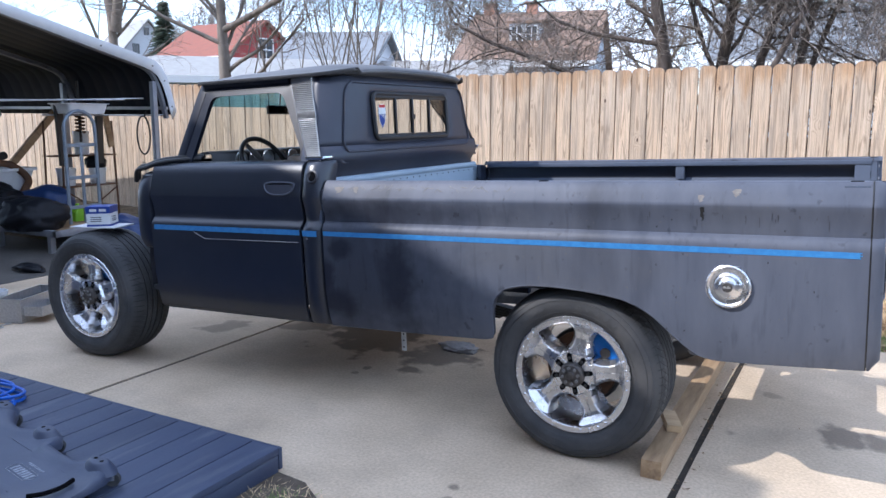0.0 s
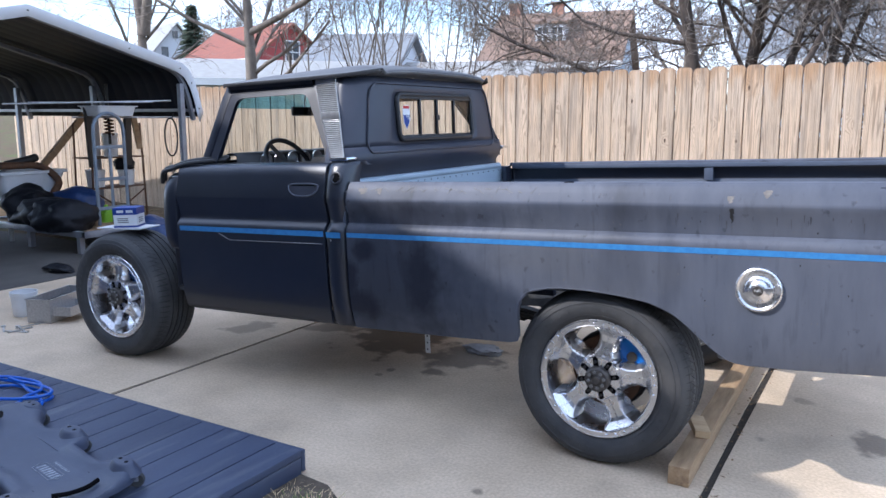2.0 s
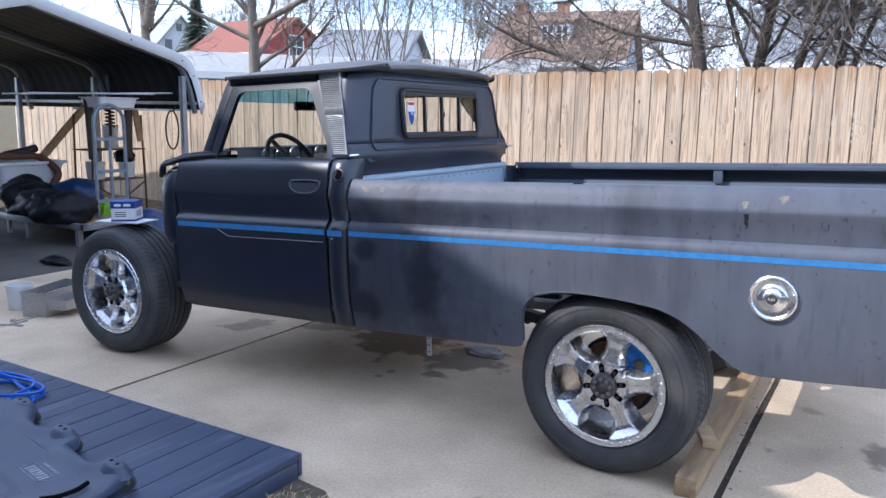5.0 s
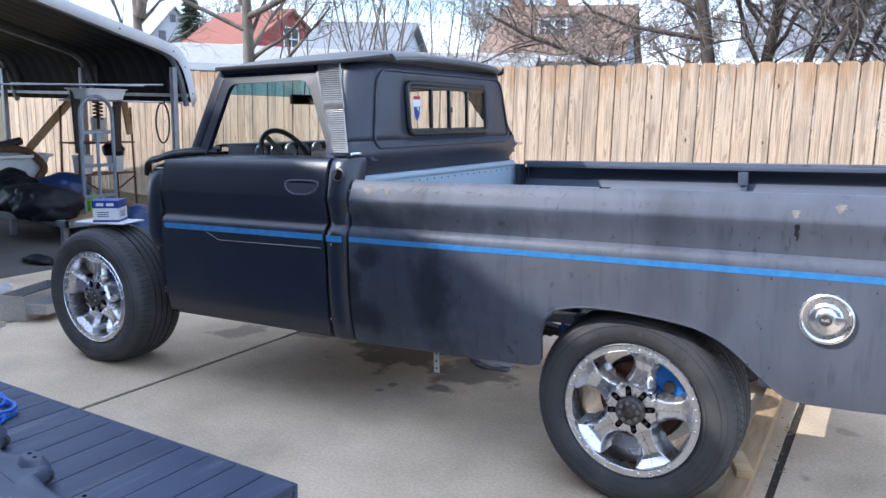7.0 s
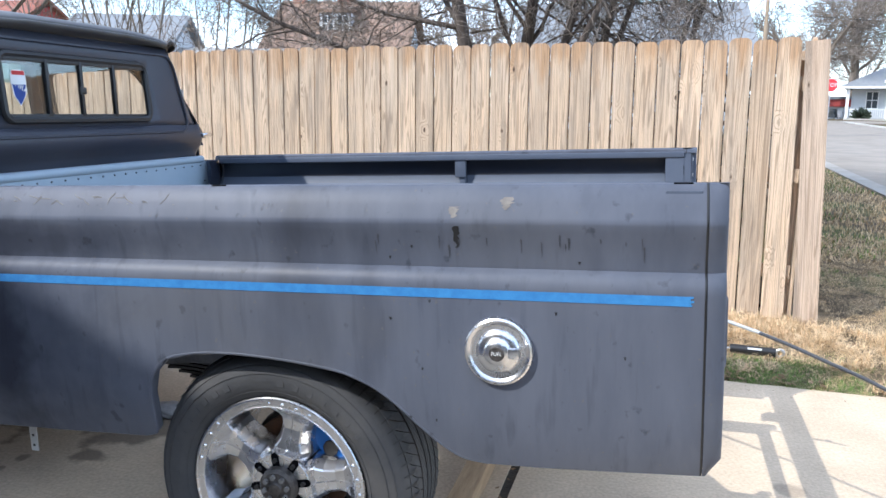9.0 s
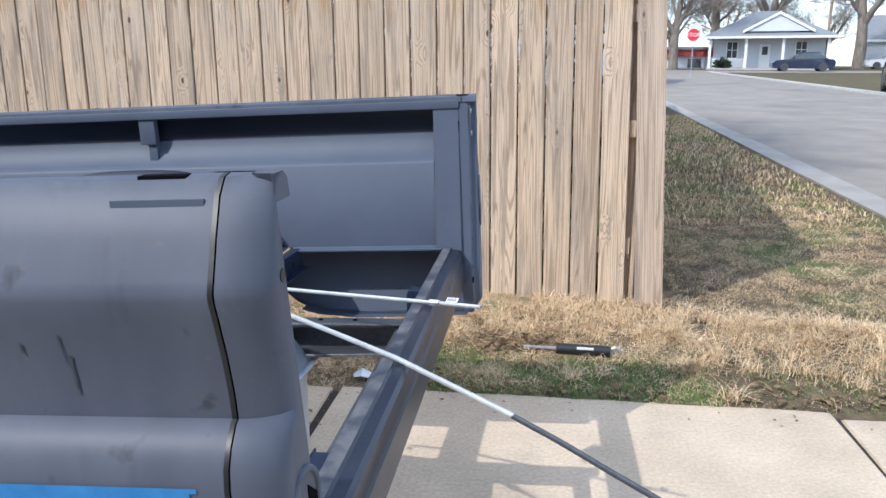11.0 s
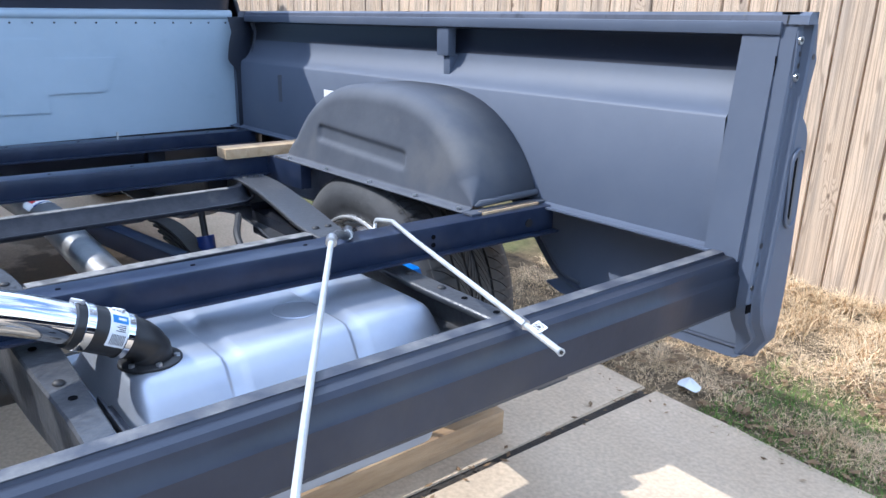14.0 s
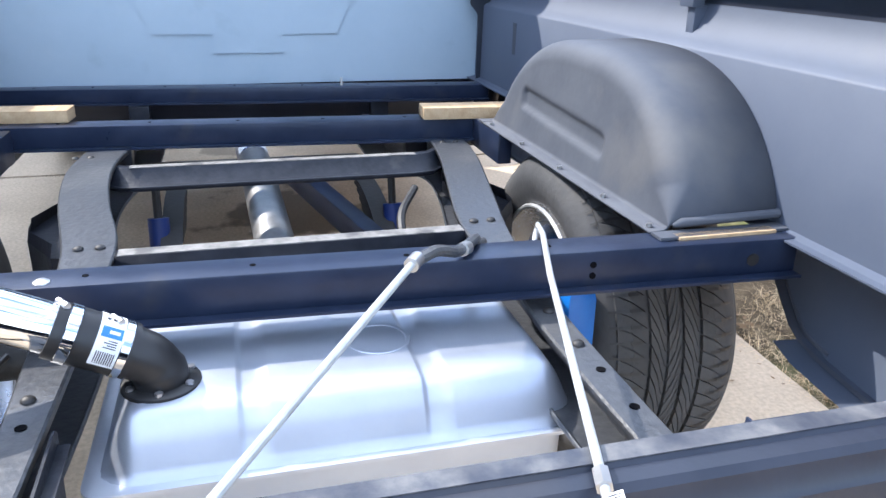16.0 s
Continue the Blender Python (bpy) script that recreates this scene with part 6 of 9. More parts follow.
fence = thing("fence", "weathered dog-eared cedar picket fence with rails and posts", "fence", kind="structure")
PICKETS = []
for v in range(6):
    bm = bmesh.new()
    w, h, ear = 0.0716 + 0.001 * rnd.uniform(-1, 1), 1.865, 0.032
    pts = [(-w, 0), (w, 0), (w, h - ear), (w - 0.012, h - ear * 0.35), (w - ear, h), (-w + ear, h), (-w + 0.012, h - ear * 0.35), (-w, h - ear)]
    prism(bm, pts, -0.014, 0.010, XZ)
    bmesh.ops.bevel(bm, geom=[e for e in bm.edges if all(abs(v.co.x) > w - 0.001 and v.co.y < -0.009 for v in e.verts)], offset=0.0025, segments=1, affect="EDGES")
    PICKETS.append(mesh_of(bm, "picket"))
    PICKETS[-1].materials.append(CEDAR)
x = 1.792
while x > -13.5:
    top = 1.985 + (0.004 * x if x < 0 else 0.0)
    lean = -interp(x, [(-4.0, 0.0), (0.9, 0.6), (1.8, 1.15)]) + rnd.uniform(-0.12, 0.12)
    m = Matrix.Translation((x - math.radians(lean) * 0.9, fence_y(x) + rnd.uniform(-0.008, 0.006), top - 1.865 + rnd.uniform(-0.009, 0.009))) @ Matrix.Rotation(radians(-6.56), 4, "Z") @ Matrix.Rotation(radians(lean), 4, "Y") @ Matrix.Rotation(radians(rnd.uniform(-0.8, 0.8)), 4, "Z")
    part("picket", rnd.choice(PICKETS), None, fence, at=m)
    x -= 0.1516 + rnd.uniform(-0.001, 0.0012)
# the loose end picket, paler and standing off
END = picket_wood("paler_picket", (0.64, 0.485, 0.355), (0.55, 0.43, 0.33), (0.52, 0.38, 0.27))
bm = bmesh.new()
prism(bm, [(-0.075, 0), (0.076, 0), (0.074, 1.885), (-0.073, 1.880)], -0.009, 0.009, XZ)
part("end_board", bm, END, fence, "paler loose end board", at=Matrix.Translation((2.016, 2.672, 0.09)) @ Matrix.Rotation(radians(-8), 4, "Z") @ Matrix.Rotation(radians(-2.65), 4, "Y") @ Matrix.Rotation(radians(-0.8), 4, "X"))
for z in (0.45, 1.10, 1.70):
    bm = boxes((-15.2, 0, 0, 0.038, -0.045, 0.045))
    part("fence_rail", bm, CEDAR, fence, at=Matrix.Translation((1.90, fence_y(1.90) + 0.014, z)) @ Matrix.Rotation(radians(-6.56), 4, "Z"))
x = 1.86
while x > -13:
    part("fence_post", boxes((-0.045, 0.045, 0.05, 0.14, 0.0, 1.85)), CEDAR, fence, at=Matrix.Translation((x, fence_y(x), 0.0)) @ Matrix.Rotation(radians(-6.56), 4, "Z"))
    x -= 2.4
# return run along the street
for k in range(110):
    y = 2.80 + 0.149 * k
    m = Matrix.Translation((1.93 + 0.10 * (y - 2.80), y, gz(0, y) + rnd.uniform(-0.01, 0.01))) @ Matrix.Rotation(radians(84.3), 4, "Z")
    part("picket", rnd.choice(PICKETS), None, fence, at=m)

# dead brush added close behind the fence so that its gaps look dark
BRUSH = mat("dead_brush", (0.030, 0.024, 0.018), (0.085, 0.066, 0.047), 9, (0.85, 0.95), island=0.4)
rg = random.Random(58)
v, f = [], []
for k in range(15000):
    x = rg.uniform(-9.0, 1.75)
    c = Vector((x, fence_y(x) + rg.uniform(0.20, 0.75), rg.uniform(0.0, 1.78)))
    d = Vector((rg.gauss(0, 1), rg.gauss(0, 0.5), rg.gauss(0, 1))).normalized() * rg.uniform(0.03, 0.07)
    n = Vector((rg.gauss(0, 1), rg.gauss(0, 0.4), rg.gauss(0, 1))).cross(d).normalized() * rg.uniform(0.010, 0.028)
    b = len(v)
    v += [tuple(c - d), tuple(c + n), tuple(c + d), tuple(c - n)]
    f.append((b, b + 1, b + 2, b + 3))
me = bpy.data.meshes.new("brush")
me.from_pydata(v, [], f)
me.materials.append(BRUSH)
tagged(new("brush", me), "tangled dead brown brush added close behind the picket fence to darken its gaps", "brush", kind="stuff")

# ---------- timber behind the rear wheel ----------
thing("timber_beam", "dirty sawn timber beam lying behind the rear wheel", "timber", boxes((-0.045, 0.045, -0.98, 0.98, 0.0, 0.085), bevel=0.004), TIMBER, at=pose(0.378, 0.012, 0.001, 0, 0, 0.6))
thing("wood_chock", "small wooden wedge against the rear tyre", "wood block", boxes((-0.035, 0.035, -0.10, 0.10, 0.0, 0.035), bevel=0.004), LUMBER, at=pose(0.372, -0.52, 0.087, 0, 4, 22))

# ---------- house behind the camera, whose gable shades the front of the truck ----------
# siding kept very dark so these unseen walls bounce little light
SIDING = mat("dark_siding", (0.07, 0.065, 0.06), (0.10, 0.092, 0.085), 2, (0.6, 0.7), stretch=(1, 1, 8), bump=0.1)
SHINGLE = mat("brown_shingle", (0.20, 0.125, 0.085), (0.30, 0.20, 0.145), 10, (0.85, 0.95), bump=0.4, bscale=30, stains=((0.16, 0.11, 0.085), 0.9, 0.5, 0.75, 0.5))
house = thing("house", "plain two-storey house behind the deck, with unseen blocks added against skylight", "house", kind="structure")
bm = bmesh.new()
prism(bm, [(-14.7, -0.02), (-4.1, -0.02), (-4.1, 5.62), (-9.4, 7.9), (-14.7, 5.62)], 5.3, 12.0, XZ)
part("wall", bm, SIDING, house)
for x0, x1, z0, z1 in ((-3.5, -9.4, 5.40, 8.07), (-15.3, -9.4, 5.40, 8.07)):
    bm = bmesh.new()
    prism(bm, [(x0, z0), (x1, z1), (x1, z1 + 0.18), (x0, z0 + 0.18)], 5.0, 12.3, XZ)
    part("roof", bm, SHINGLE, house)

# taller rear part and low wing, unseen, added to keep skylight off the truck
part("rear_wall", boxes((-4.096, 1.5, -15.0, -9.0, -0.02, 7.4)), SIDING, house)
part("sky_blocker_wall", boxes((-4.098, -0.6, -10.0, -5.7, -0.02, 3.0)), SIDING, house)
bm = bmesh.new()
prism(bm, [(-5.3, 2.95), (-7.8, 4.3), (-10.3, 2.95), (-10.3, 3.12), (-7.8, 4.47), (-5.3, 3.12)], -4.097, -0.3, YZ)
part("wing_roof", bm, SHINGLE, house)
# plain unseen house added behind, hiding the bright low sky from the truck
back = thing("house", "unseen dark neighbouring house added to hide the low sky", "house", kind="structure")
bm = bmesh.new()
prism(bm, [(-1.0, -0.02), (16.0, -0.02), (16.0, 4.2), (7.5, 7.2), (-1.0, 4.2)], 13.0, 21.0, XZ)
part("wall", bm, SIDING, back)
for x0, x1 in ((-1.4, 7.5), (16.4, 7.5)):
    bm = bmesh.new()
    prism(bm, [(x0, 4.1), (x1, 7.25), (x1, 7.43), (x0, 4.28)], 12.7, 21.3, XZ)
    part("roof", bm, SHINGLE, back)

# ---------- deck ----------
deck = thing("deck", "low blue-grey stained wooden deck platform", "deck", kind="structure")
x = -1.065
while x > -5.6:
    bm = boxes((x - 0.1495, x, -4.9, -1.715, 0.085, 0.117), bevel=0.003)
    part("plank", bm, DECK, deck)
    x -= 0.1555
part("fascia", boxes((-5.7, -1.066, -1.712, -1.690, 0.012, 0.112), bevel=0.003), DECK, deck)
part("fascia", boxes((-1.090, -1.066, -4.9, -1.718, 0.0, 0.082), bevel=0.003), DECK, deck)

# ---------- bare trees ----------
BARK = mat("grey_brown_bark", (0.13, 0.105, 0.085), (0.27, 0.225, 0.18), 6, (0.85, 0.95), bump=0.6, bscale=22, stretch=(1, 1, 0.35))
BARK_DARK = mat("dark_bark", (0.07, 0.055, 0.045), (0.15, 0.12, 0.10), 7, (0.85, 0.95), bump=0.5, bscale=25, stretch=(1, 1, 0.4))
TWIG = mat("grey_twig", (0.15, 0.122, 0.10), (0.29, 0.24, 0.20), 3, (0.8, 0.9), island=0.35)


class Wood:
    """Branches gathered as tapered tubes."""

    def __init__(self):
        self.v, self.f, self.near, self.side = [], [], -1e9, 1e9

    def limb(self, pts, r0, r1, n):
        if min(p.y for p in pts) < self.near or max(p.x for p in pts) > self.side:
            return
        b0, m = len(self.v), len(pts)
        for i, p in enumerate(pts):
            d = (pts[min(i + 1, m - 1)] - pts[max(i - 1, 0)]).normalized()
            s = d.orthogonal().normalized()
            u = d.cross(s)
            r = lerp(r0, r1, i / (m - 1))
            for k in range(n):
                a = 2 * math.pi * k / n
                self.v.append(p + r * (math.cos(a) * s + math.sin(a) * u))
        for i in range(m - 1):
            for k in range(n):
                a, b = b0 + i * n + k, b0 + i * n + (k + 1) % n
                self.f.append((a, b, b + n, a + n))

    def mesh(self, name):
        me = bpy.data.meshes.new(name)
        me.from_pydata([tuple(p) for p in self.v], [], self.f)
        for p in me.polygons:
            p.use_smooth = True
        return me


def wander(rg, start, way, length, steps, bend, rise):
    pts, d = [start.copy()], way.normalized()
    for _ in range(steps):
        d = (d + Vector((rg.uniform(-bend, bend), rg.uniform(-bend, bend), rg.uniform(-bend, bend) + rise))).normalized()
        pts.append(pts[-1] + d * (length / steps))
    return pts


def grow(rg, wood, twigs, start, way, length, r, level, depth, kids, bend, rise, spread, fine):
    steps = 5 if level < 2 else 3
    pts = wander(rg, start, way, length, steps, bend * (0.35 if level == 0 else 1.0), rise)
    tip = max(r * (0.45 if level < depth else 0.3), fine * 0.6)
    (wood if level < 2 else twigs).limb(pts, r, tip, 8 if level == 0 else 5 if level == 1 else 3)
    if level >= depth:
        return
    for k in range(kids[level]):
        t = (0.25 if level else 0.42) + (0.75 if level else 0.58) * (k + rg.random()) / kids[level]
        i = min(int(t * steps), steps - 1)
        p = pts[i].lerp(pts[i + 1], t * steps - i)
        d = (pts[i + 1] - pts[i]).normalized()
        side = d.orthogonal().normalized()
        side.rotate(Matrix.Rotation(rg.uniform(0, 2 * math.pi), 3, d))
        grow(rg, wood, twigs, p, d + side * rg.uniform(*spread), length * rg.uniform(0.42, 0.68), max(lerp(r, tip, t) * 0.42, fine), level + 1, depth, kids, bend * 1.15, rise, spread, fine)


def bare_tree(seed, label, at, stems, kids, bark=BARK, depth=4, bend=0.28, rise=0.06, spread=(0.6, 1.2), fine=0.004, name="tree"):
    """stems: (offset, way, length, radius) of each trunk."""
    rg = random.Random(seed)
    wood, twigs = Wood(), Wood()
    wood.near = twigs.near = 3.6 - at.translation.y
    if name == "vine_thicket":
        wood.side = twigs.side = 1.9 - at.translation.x
    for off, way, length, r in stems:
        grow(rg, wood, twigs, Vector(off), Vector(way), length, r, 0, depth, kids, bend, rise, spread, fine)
    t = thing(name, label, "tree", at=at)
    part("trunk", wood.mesh("trunk"), bark, t, smooth=None)
    part("crown", twigs.mesh("crown"), TWIG, t, smooth=None)
    return t


def g0(x, y):
    return pose(x, y, gz(x, y) - 0.05)


# forked trees beyond the fence
bare_tree(11, "large bare tree with pale flaking bark", g0(-10.75, 8.0), [((0, 0, 0), (0.02, 0, 1), 4.1, 0.17), ((0.0, 0, 3.1), (0.95, -0.1, 0.16), 4.2, 0.075), ((0, 0, 3.5), (-0.3, 0.1, 1), 3.6, 0.09), ((0.05, 0, 2.8), (-0.7, -0.35, 0.35), 3.4, 0.05)], (9, 6, 5, 4), bend=0.2)
bare_tree(12, "bare tree with a forked grey trunk", g0(-17.6, 10.9), [((0, 0, 0), (0, 0, 1), 4.0, 0.22), ((0, 0, 3.6), (-0.28, 0, 1), 4.5, 0.16), ((0, 0, 3.6), (0.30, 0, 1), 4.5, 0.15)], (4, 5, 4, 3), bend=0.13)
# brush in the middle distance
for k, (x, y, h) in enumerate(((-13.2, 15.5, 6.4), (-11.4, 14.2, 6.2), (-11.6, 17.5, 6.4), (-17.5, 17.5, 6.6))):
    bare_tree(30 + k, "slender bare sapling clump", g0(x, y), [((rnd.uniform(-0.6, 0.6), rnd.uniform(-0.5, 0.5), 0), (rnd.uniform(-0.4, 0.4), rnd.uniform(-0.3, 0.3), 1), h * rnd.uniform(0.75, 1.0), 0.034) for _ in range(5)], (9, 6, 4), depth=3, rise=0.10, spread=(0.45, 0.9), bend=0.22, fine=0.006)
# tangled vine thicket close behind the fence
STEM = [((-1.2, 0.0, 0), (0.03, 0, 1), 5.2, 0.12), ((-0.45, 0.5, 0), (0.12, 0.1, 1), 4.6, 0.09), ((-0.2, -0.3, 1.2), (0.35, 0, 1), 4.0, 0.05), ((0.9, 0.4, 0), (0.2, 0.1, 1), 4.4, 0.06), ((1.9, 0.2, 0), (0.1, 0, 1), 4.2, 0.06), ((-2.2, 0.3, 0.5), (-0.45, 0, 1), 4.0, 0.05), ((-1.3, 0, 1.6), (-0.9, -0.1, 0.45), 3.4, 0.05), ((0.2, 0.9, 0), (-0.2, 0.1, 1), 4.4, 0.05), ((2.7, 0.6, 0), (0.25, 0, 1), 3.8, 0.05)]
bare_tree(50, "dense tangle of bare vines and shrub trunks behind the fence", g0(-0.35, 7.5), STEM[:5] + STEM[6:8], (12, 9, 7, 4), BARK_DARK, bend=0.42, rise=-0.035, spread=(0.7, 1.5), fine=0.0042, name="vine_thicket")
bare_tree(51, "dense tangle of bare vines behind the fence", g0(0.1, 9.2), STEM[:5], (12, 9, 8), BARK_DARK, depth=3, bend=0.42, rise=-0.03, spread=(0.7, 1.5), fine=0.006, name="vine_thicket")
# street trees far off
far_tree = bare_tree(60, "tall bare street tree", g0(13.0, 72.0), [((0, 0, 0), (0, 0, 1), 7.0, 0.45), ((0, 0, 3.5), (0.6, 0, 1), 6.0, 0.25), ((0, 0, 3.0), (-0.6, 0.1, 1), 6.0, 0.25)], (8, 6, 5, 4), rise=0.05, fine=0.02)
for x, y, s, a in ((24.5, 84.0, 1.25, 40), (31.0, 78.0, 1.3, 120), (37.0, 80.0, 1.2, 200), (21.0, 95.0, 1.3, 260), (44.0, 84.0, 1.2, 10), (-30.0, 62.0, 0.9, 80), (-5.0, 62.0, 1.0, 150), (-62.0, 58.0, 1.0, 300), (-18.0, 74.0, 0.9, 30), (-75.0, 44.0, 0.9, 10)):
    copy_thing(far_tree, Matrix.Translation((x, y, gz(x, y))) @ Matrix.Rotation(radians(a), 4, "Z") @ Matrix.Scale(s, 4))
# line of trees along the next streets
for k in range(16):
    x, y = 6.0 + 7.5 * k + rnd.uniform(-2, 2), 118.0 + rnd.uniform(-8, 14)
    copy_thing(far_tree, Matrix.Translation((x, y, gz(x, y))) @ Matrix.Rotation(radians(67 * k), 4, "Z") @ Matrix.Scale(rnd.uniform(0.8, 1.15), 4))
# conifer
NEEDLE = mat("dark_needles", (0.03, 0.045, 0.03), (0.06, 0.08, 0.05), 3, (0.8, 0.9), island=0.3)
con = thing("conifer_tree", "dark green conifer far behind the roofs", "tree", at=g0(-52.0, 43.5))
w = Wood()
w.limb([Vector((0, 0, 0)), Vector((0, 0, 10.2))], 0.2, 0.03, 6)
part("trunk", w.mesh("trunk"), BARK_DARK, con, smooth=None)
w = Wood()
rg = random.Random(3)
for k in range(420):
    z = 3.0 + 7.0 * (k / 420) ** 0.9
    a, r = rg.uniform(0, 6.28), (10.4 - z) * 0.33 * rg.uniform(0.6, 1.0)
    p = Vector((0, 0, z))
    q = p + Vector((r * math.cos(a), r * math.sin(a), -0.25 * r))
    w.limb([p, p.lerp(q, 0.5) + Vector((0, 0, 0.05)), q], 0.10, 0.02, 4)
    for t in (0.45, 0.7, 0.95):
        m_ = p.lerp(q, t)
        for s in (-1, 1):
            w.limb([m_, m_ + Vector((math.cos(a + s * 0.9), math.sin(a + s * 0.9), -0.2)) * 0.42], 0.06, 0.01, 3)
part("crown", w.mesh("crown"), NEEDLE, con, smooth=None)

# ---------- houses beyond the fence ----------
RED_WALL = mat("red_siding", (0.30, 0.045, 0.04), (0.38, 0.065, 0.055), 3, (0.6, 0.75), bump=0.2, stretch=(1, 1, 9))
RED_ROOF = mat("orange_red_roof", (0.20, 0.062, 0.036), (0.27, 0.085, 0.050), 3, (0.6, 0.8), bump=0.2)
WHITE_WALL = mat("white_siding", (0.50, 0.52, 0.55), (0.60, 0.61, 0.63), 3, (0.5, 0.7), bump=0.15, stretch=(1, 1, 9))
BLUE_WALL = mat("pale_blue_siding", (0.40, 0.45, 0.50), (0.47, 0.52, 0.57), 3, (0.5, 0.7), bump=0.15, stretch=(1, 1, 9))
GREY_ROOF = mat("grey_shingle", (0.17, 0.18, 0.19), (0.25, 0.26, 0.27), 8, (0.8, 0.9), bump=0.3)
METAL_ROOF = mat("pale_metal_roof", (0.27, 0.26, 0.24), (0.34, 0.33, 0.305), 4, (0.5, 0.7), bump=0.1)
GREEN_GREY = mat("grey_green_siding", (0.30, 0.33, 0.33), (0.36, 0.39, 0.38), 3, (0.6, 0.7), stretch=(9, 9, 1), bump=0.2)
BRICK = mat("brick_chimney", (0.30, 0.15, 0.10), (0.42, 0.24, 0.17), 20, (0.8, 0.9), bump=0.4)
PANE = mat("dark_window_glass", (0.05, 0.06, 0.07), (0.10, 0.11, 0.12), 2, (0.05, 0.12))


def window(parent, m, w, h, frame_mat=None, bars=1):
    """A framed window standing on the plane x, z of m, looking to -y."""
    fr = part("window", boxes((-w / 2, w / 2, -0.05, 0.02, -0.07, 0.0), (-w / 2, w / 2, -0.05, 0.02, h, h + 0.08), (-w / 2 - 0.08, -w / 2, -0.05, 0.02, -0.07, h + 0.08), (w / 2, w / 2 + 0.08, -0.05, 0.02, -0.07, h + 0.08), (-w / 2, w / 2, -0.04, 0.0, h / 2 - 0.03, h / 2 + 0.03)), frame_mat or WHITE, parent, at=m)
    for k in range(bars):
        x = -w / 2 + w * (k + 1) / (bars + 1)
        part("mullion", boxes((x - 0.03, x + 0.03, -0.04, 0.0, 0.0, h)), frame_mat or WHITE, fr)
    for k in range(bars + 1):
        x0, x1 = -w / 2 + w * k / (bars + 1), -w / 2 + w * (k + 1) / (bars + 1)
        part("pane", boxes((x0 + 0.01, x1 - 0.01, -0.02, 0.0, 0.0, h)), PANE, fr)
    return fr


def gable_house(name, label, at, length, width, eave, ridge, wall_mat, roof_mat, over=0.35, base=-0.6):
    """Ridge along the local x; the long front looks to -y."""
    h = thing(name, label, "house", at=at)
    bm = bmesh.new()
    prism(bm, [(0, base), (width, base), (width, eave), (width / 2, ridge), (0, eave)], 0, length, YZ)
    part("wall", bm, wall_mat, h, smooth=None)
    sl = (ridge - eave) / (width / 2)
    for s in (0, 1):
        bm = bmesh.new()
        y0, z0 = -over, eave - over * sl
        pts = [(y0, z0 + 0.02), (width / 2, ridge + 0.02), (width / 2, ridge + 0.20), (y0, z0 + 0.20)]
        if s:
            pts = [(width - y, z) for y, z in pts][::-1]
        prism(bm, pts, -over, length + over, YZ)
        rf = part("roof", bm, roof_mat, h, smooth=None)
        bm = bmesh.new()
        pts = [(y0 - 0.03, z0 - 0.06), (y0, z0 - 0.06), (y0, z0 + 0.21), (y0 - 0.03, z0 + 0.21)]
        if s:
            pts = [(width - y, z) for y, z in pts][::-1]
        prism(bm, pts, -over, length + over, YZ)
        part("fascia", bm, WHITE, rf, smooth=None)
    return h


# brown-roofed house with a dormer
tan = gable_house("house", "brown-shingled house with a white dormer window and brick chimneys", pose(-16.63, 29.59, 0.4, 0, 0, 11.95), 6.24, 8.98, 3.58, 6.19, BLUE_WALL, SHINGLE)
dm = part("dormer", boxes((2.15, 3.65, 1.6, 4.2, 4.4, 5.5)), WHITE_WALL, tan, smooth=None)
bm = bmesh.new()
prism(bm, [(1.40, 5.50), (4.4, 6.05), (4.4, 6.16), (1.40, 5.62)], 1.98, 3.82, YZ)
part("dormer_roof", bm, SHINGLE, dm, smooth=None)
for x in (2.54, 3.26):
    window(tan, Matrix.Translation((x, 1.59, 4.66)), 0.50, 0.68)
for x in (0.5, 2.75):
    ch = part("chimney", boxes((x - 0.28, x + 0.28, 4.2, 4.75, 5.5, 6.75)), BRICK, tan, smooth=None)
    part("chimney_cap", boxes((x - 0.34, x + 0.34, 4.13, 4.82, 6.75, 6.88)), BRICK, ch, smooth=None)
part("porch_roof", boxes((-0.3, 6.5, -1.6, 0.0, 2.75, 2.9)), SHINGLE, tan, smooth=None)
# red house, gable to the viewer
red = gable_house("house", "red-sided house with an orange-red roof and white window", pose(-33.0, 38.0, 0.9, 0, 0, 175.5), 6.44, 6.55, 4.04, 6.25, RED_WALL, RED_ROOF)
window(red, pose(-0.02, 3.2, 3.95, 0, 0, -90), 1.15, 1.3)
# white house
wh = gable_house("house", "white two-storey farmhouse with small windows", pose(-55.95, 47.6, 1.2, 0, 0, 164.8), 5.56, 4.08, 6.08, 8.36, WHITE_WALL, METAL_ROOF)
for y, z, w_, h_ in ((1.2, 5.5, 0.45, 0.75), (3.2, 5.5, 0.45, 0.75), (2.15, 7.2, 0.32, 0.5)):
    window(wh, pose(-0.02, y, z, 0, 0, -90), w_, h_, PANE)
# low shed with a pale roof
gable_house("shed", "low grey-green shed with a pale metal roof", pose(-24.5, 16.2, 0.1, 0, 0, 48), 9.5, 5.0, 2.75, 3.6, GREEN_GREY, METAL_ROOF, 0.25)
# white house with grey roof behind the saplings
gable_house("house", "white house with a grey roof half hidden by saplings", pose(-23.22, 23.86, 0.4, 0, 0, 20), 4.4, 7.6, 3.2, 4.95, WHITE_WALL, GREY_ROOF)
gable_house("shed", "long white outbuilding behind bare trees", pose(-18.6, 25.4, 0.3, 0, 0, 16), 5.5, 4.0, 2.6, 3.5, WHITE_WALL, METAL_ROOF)
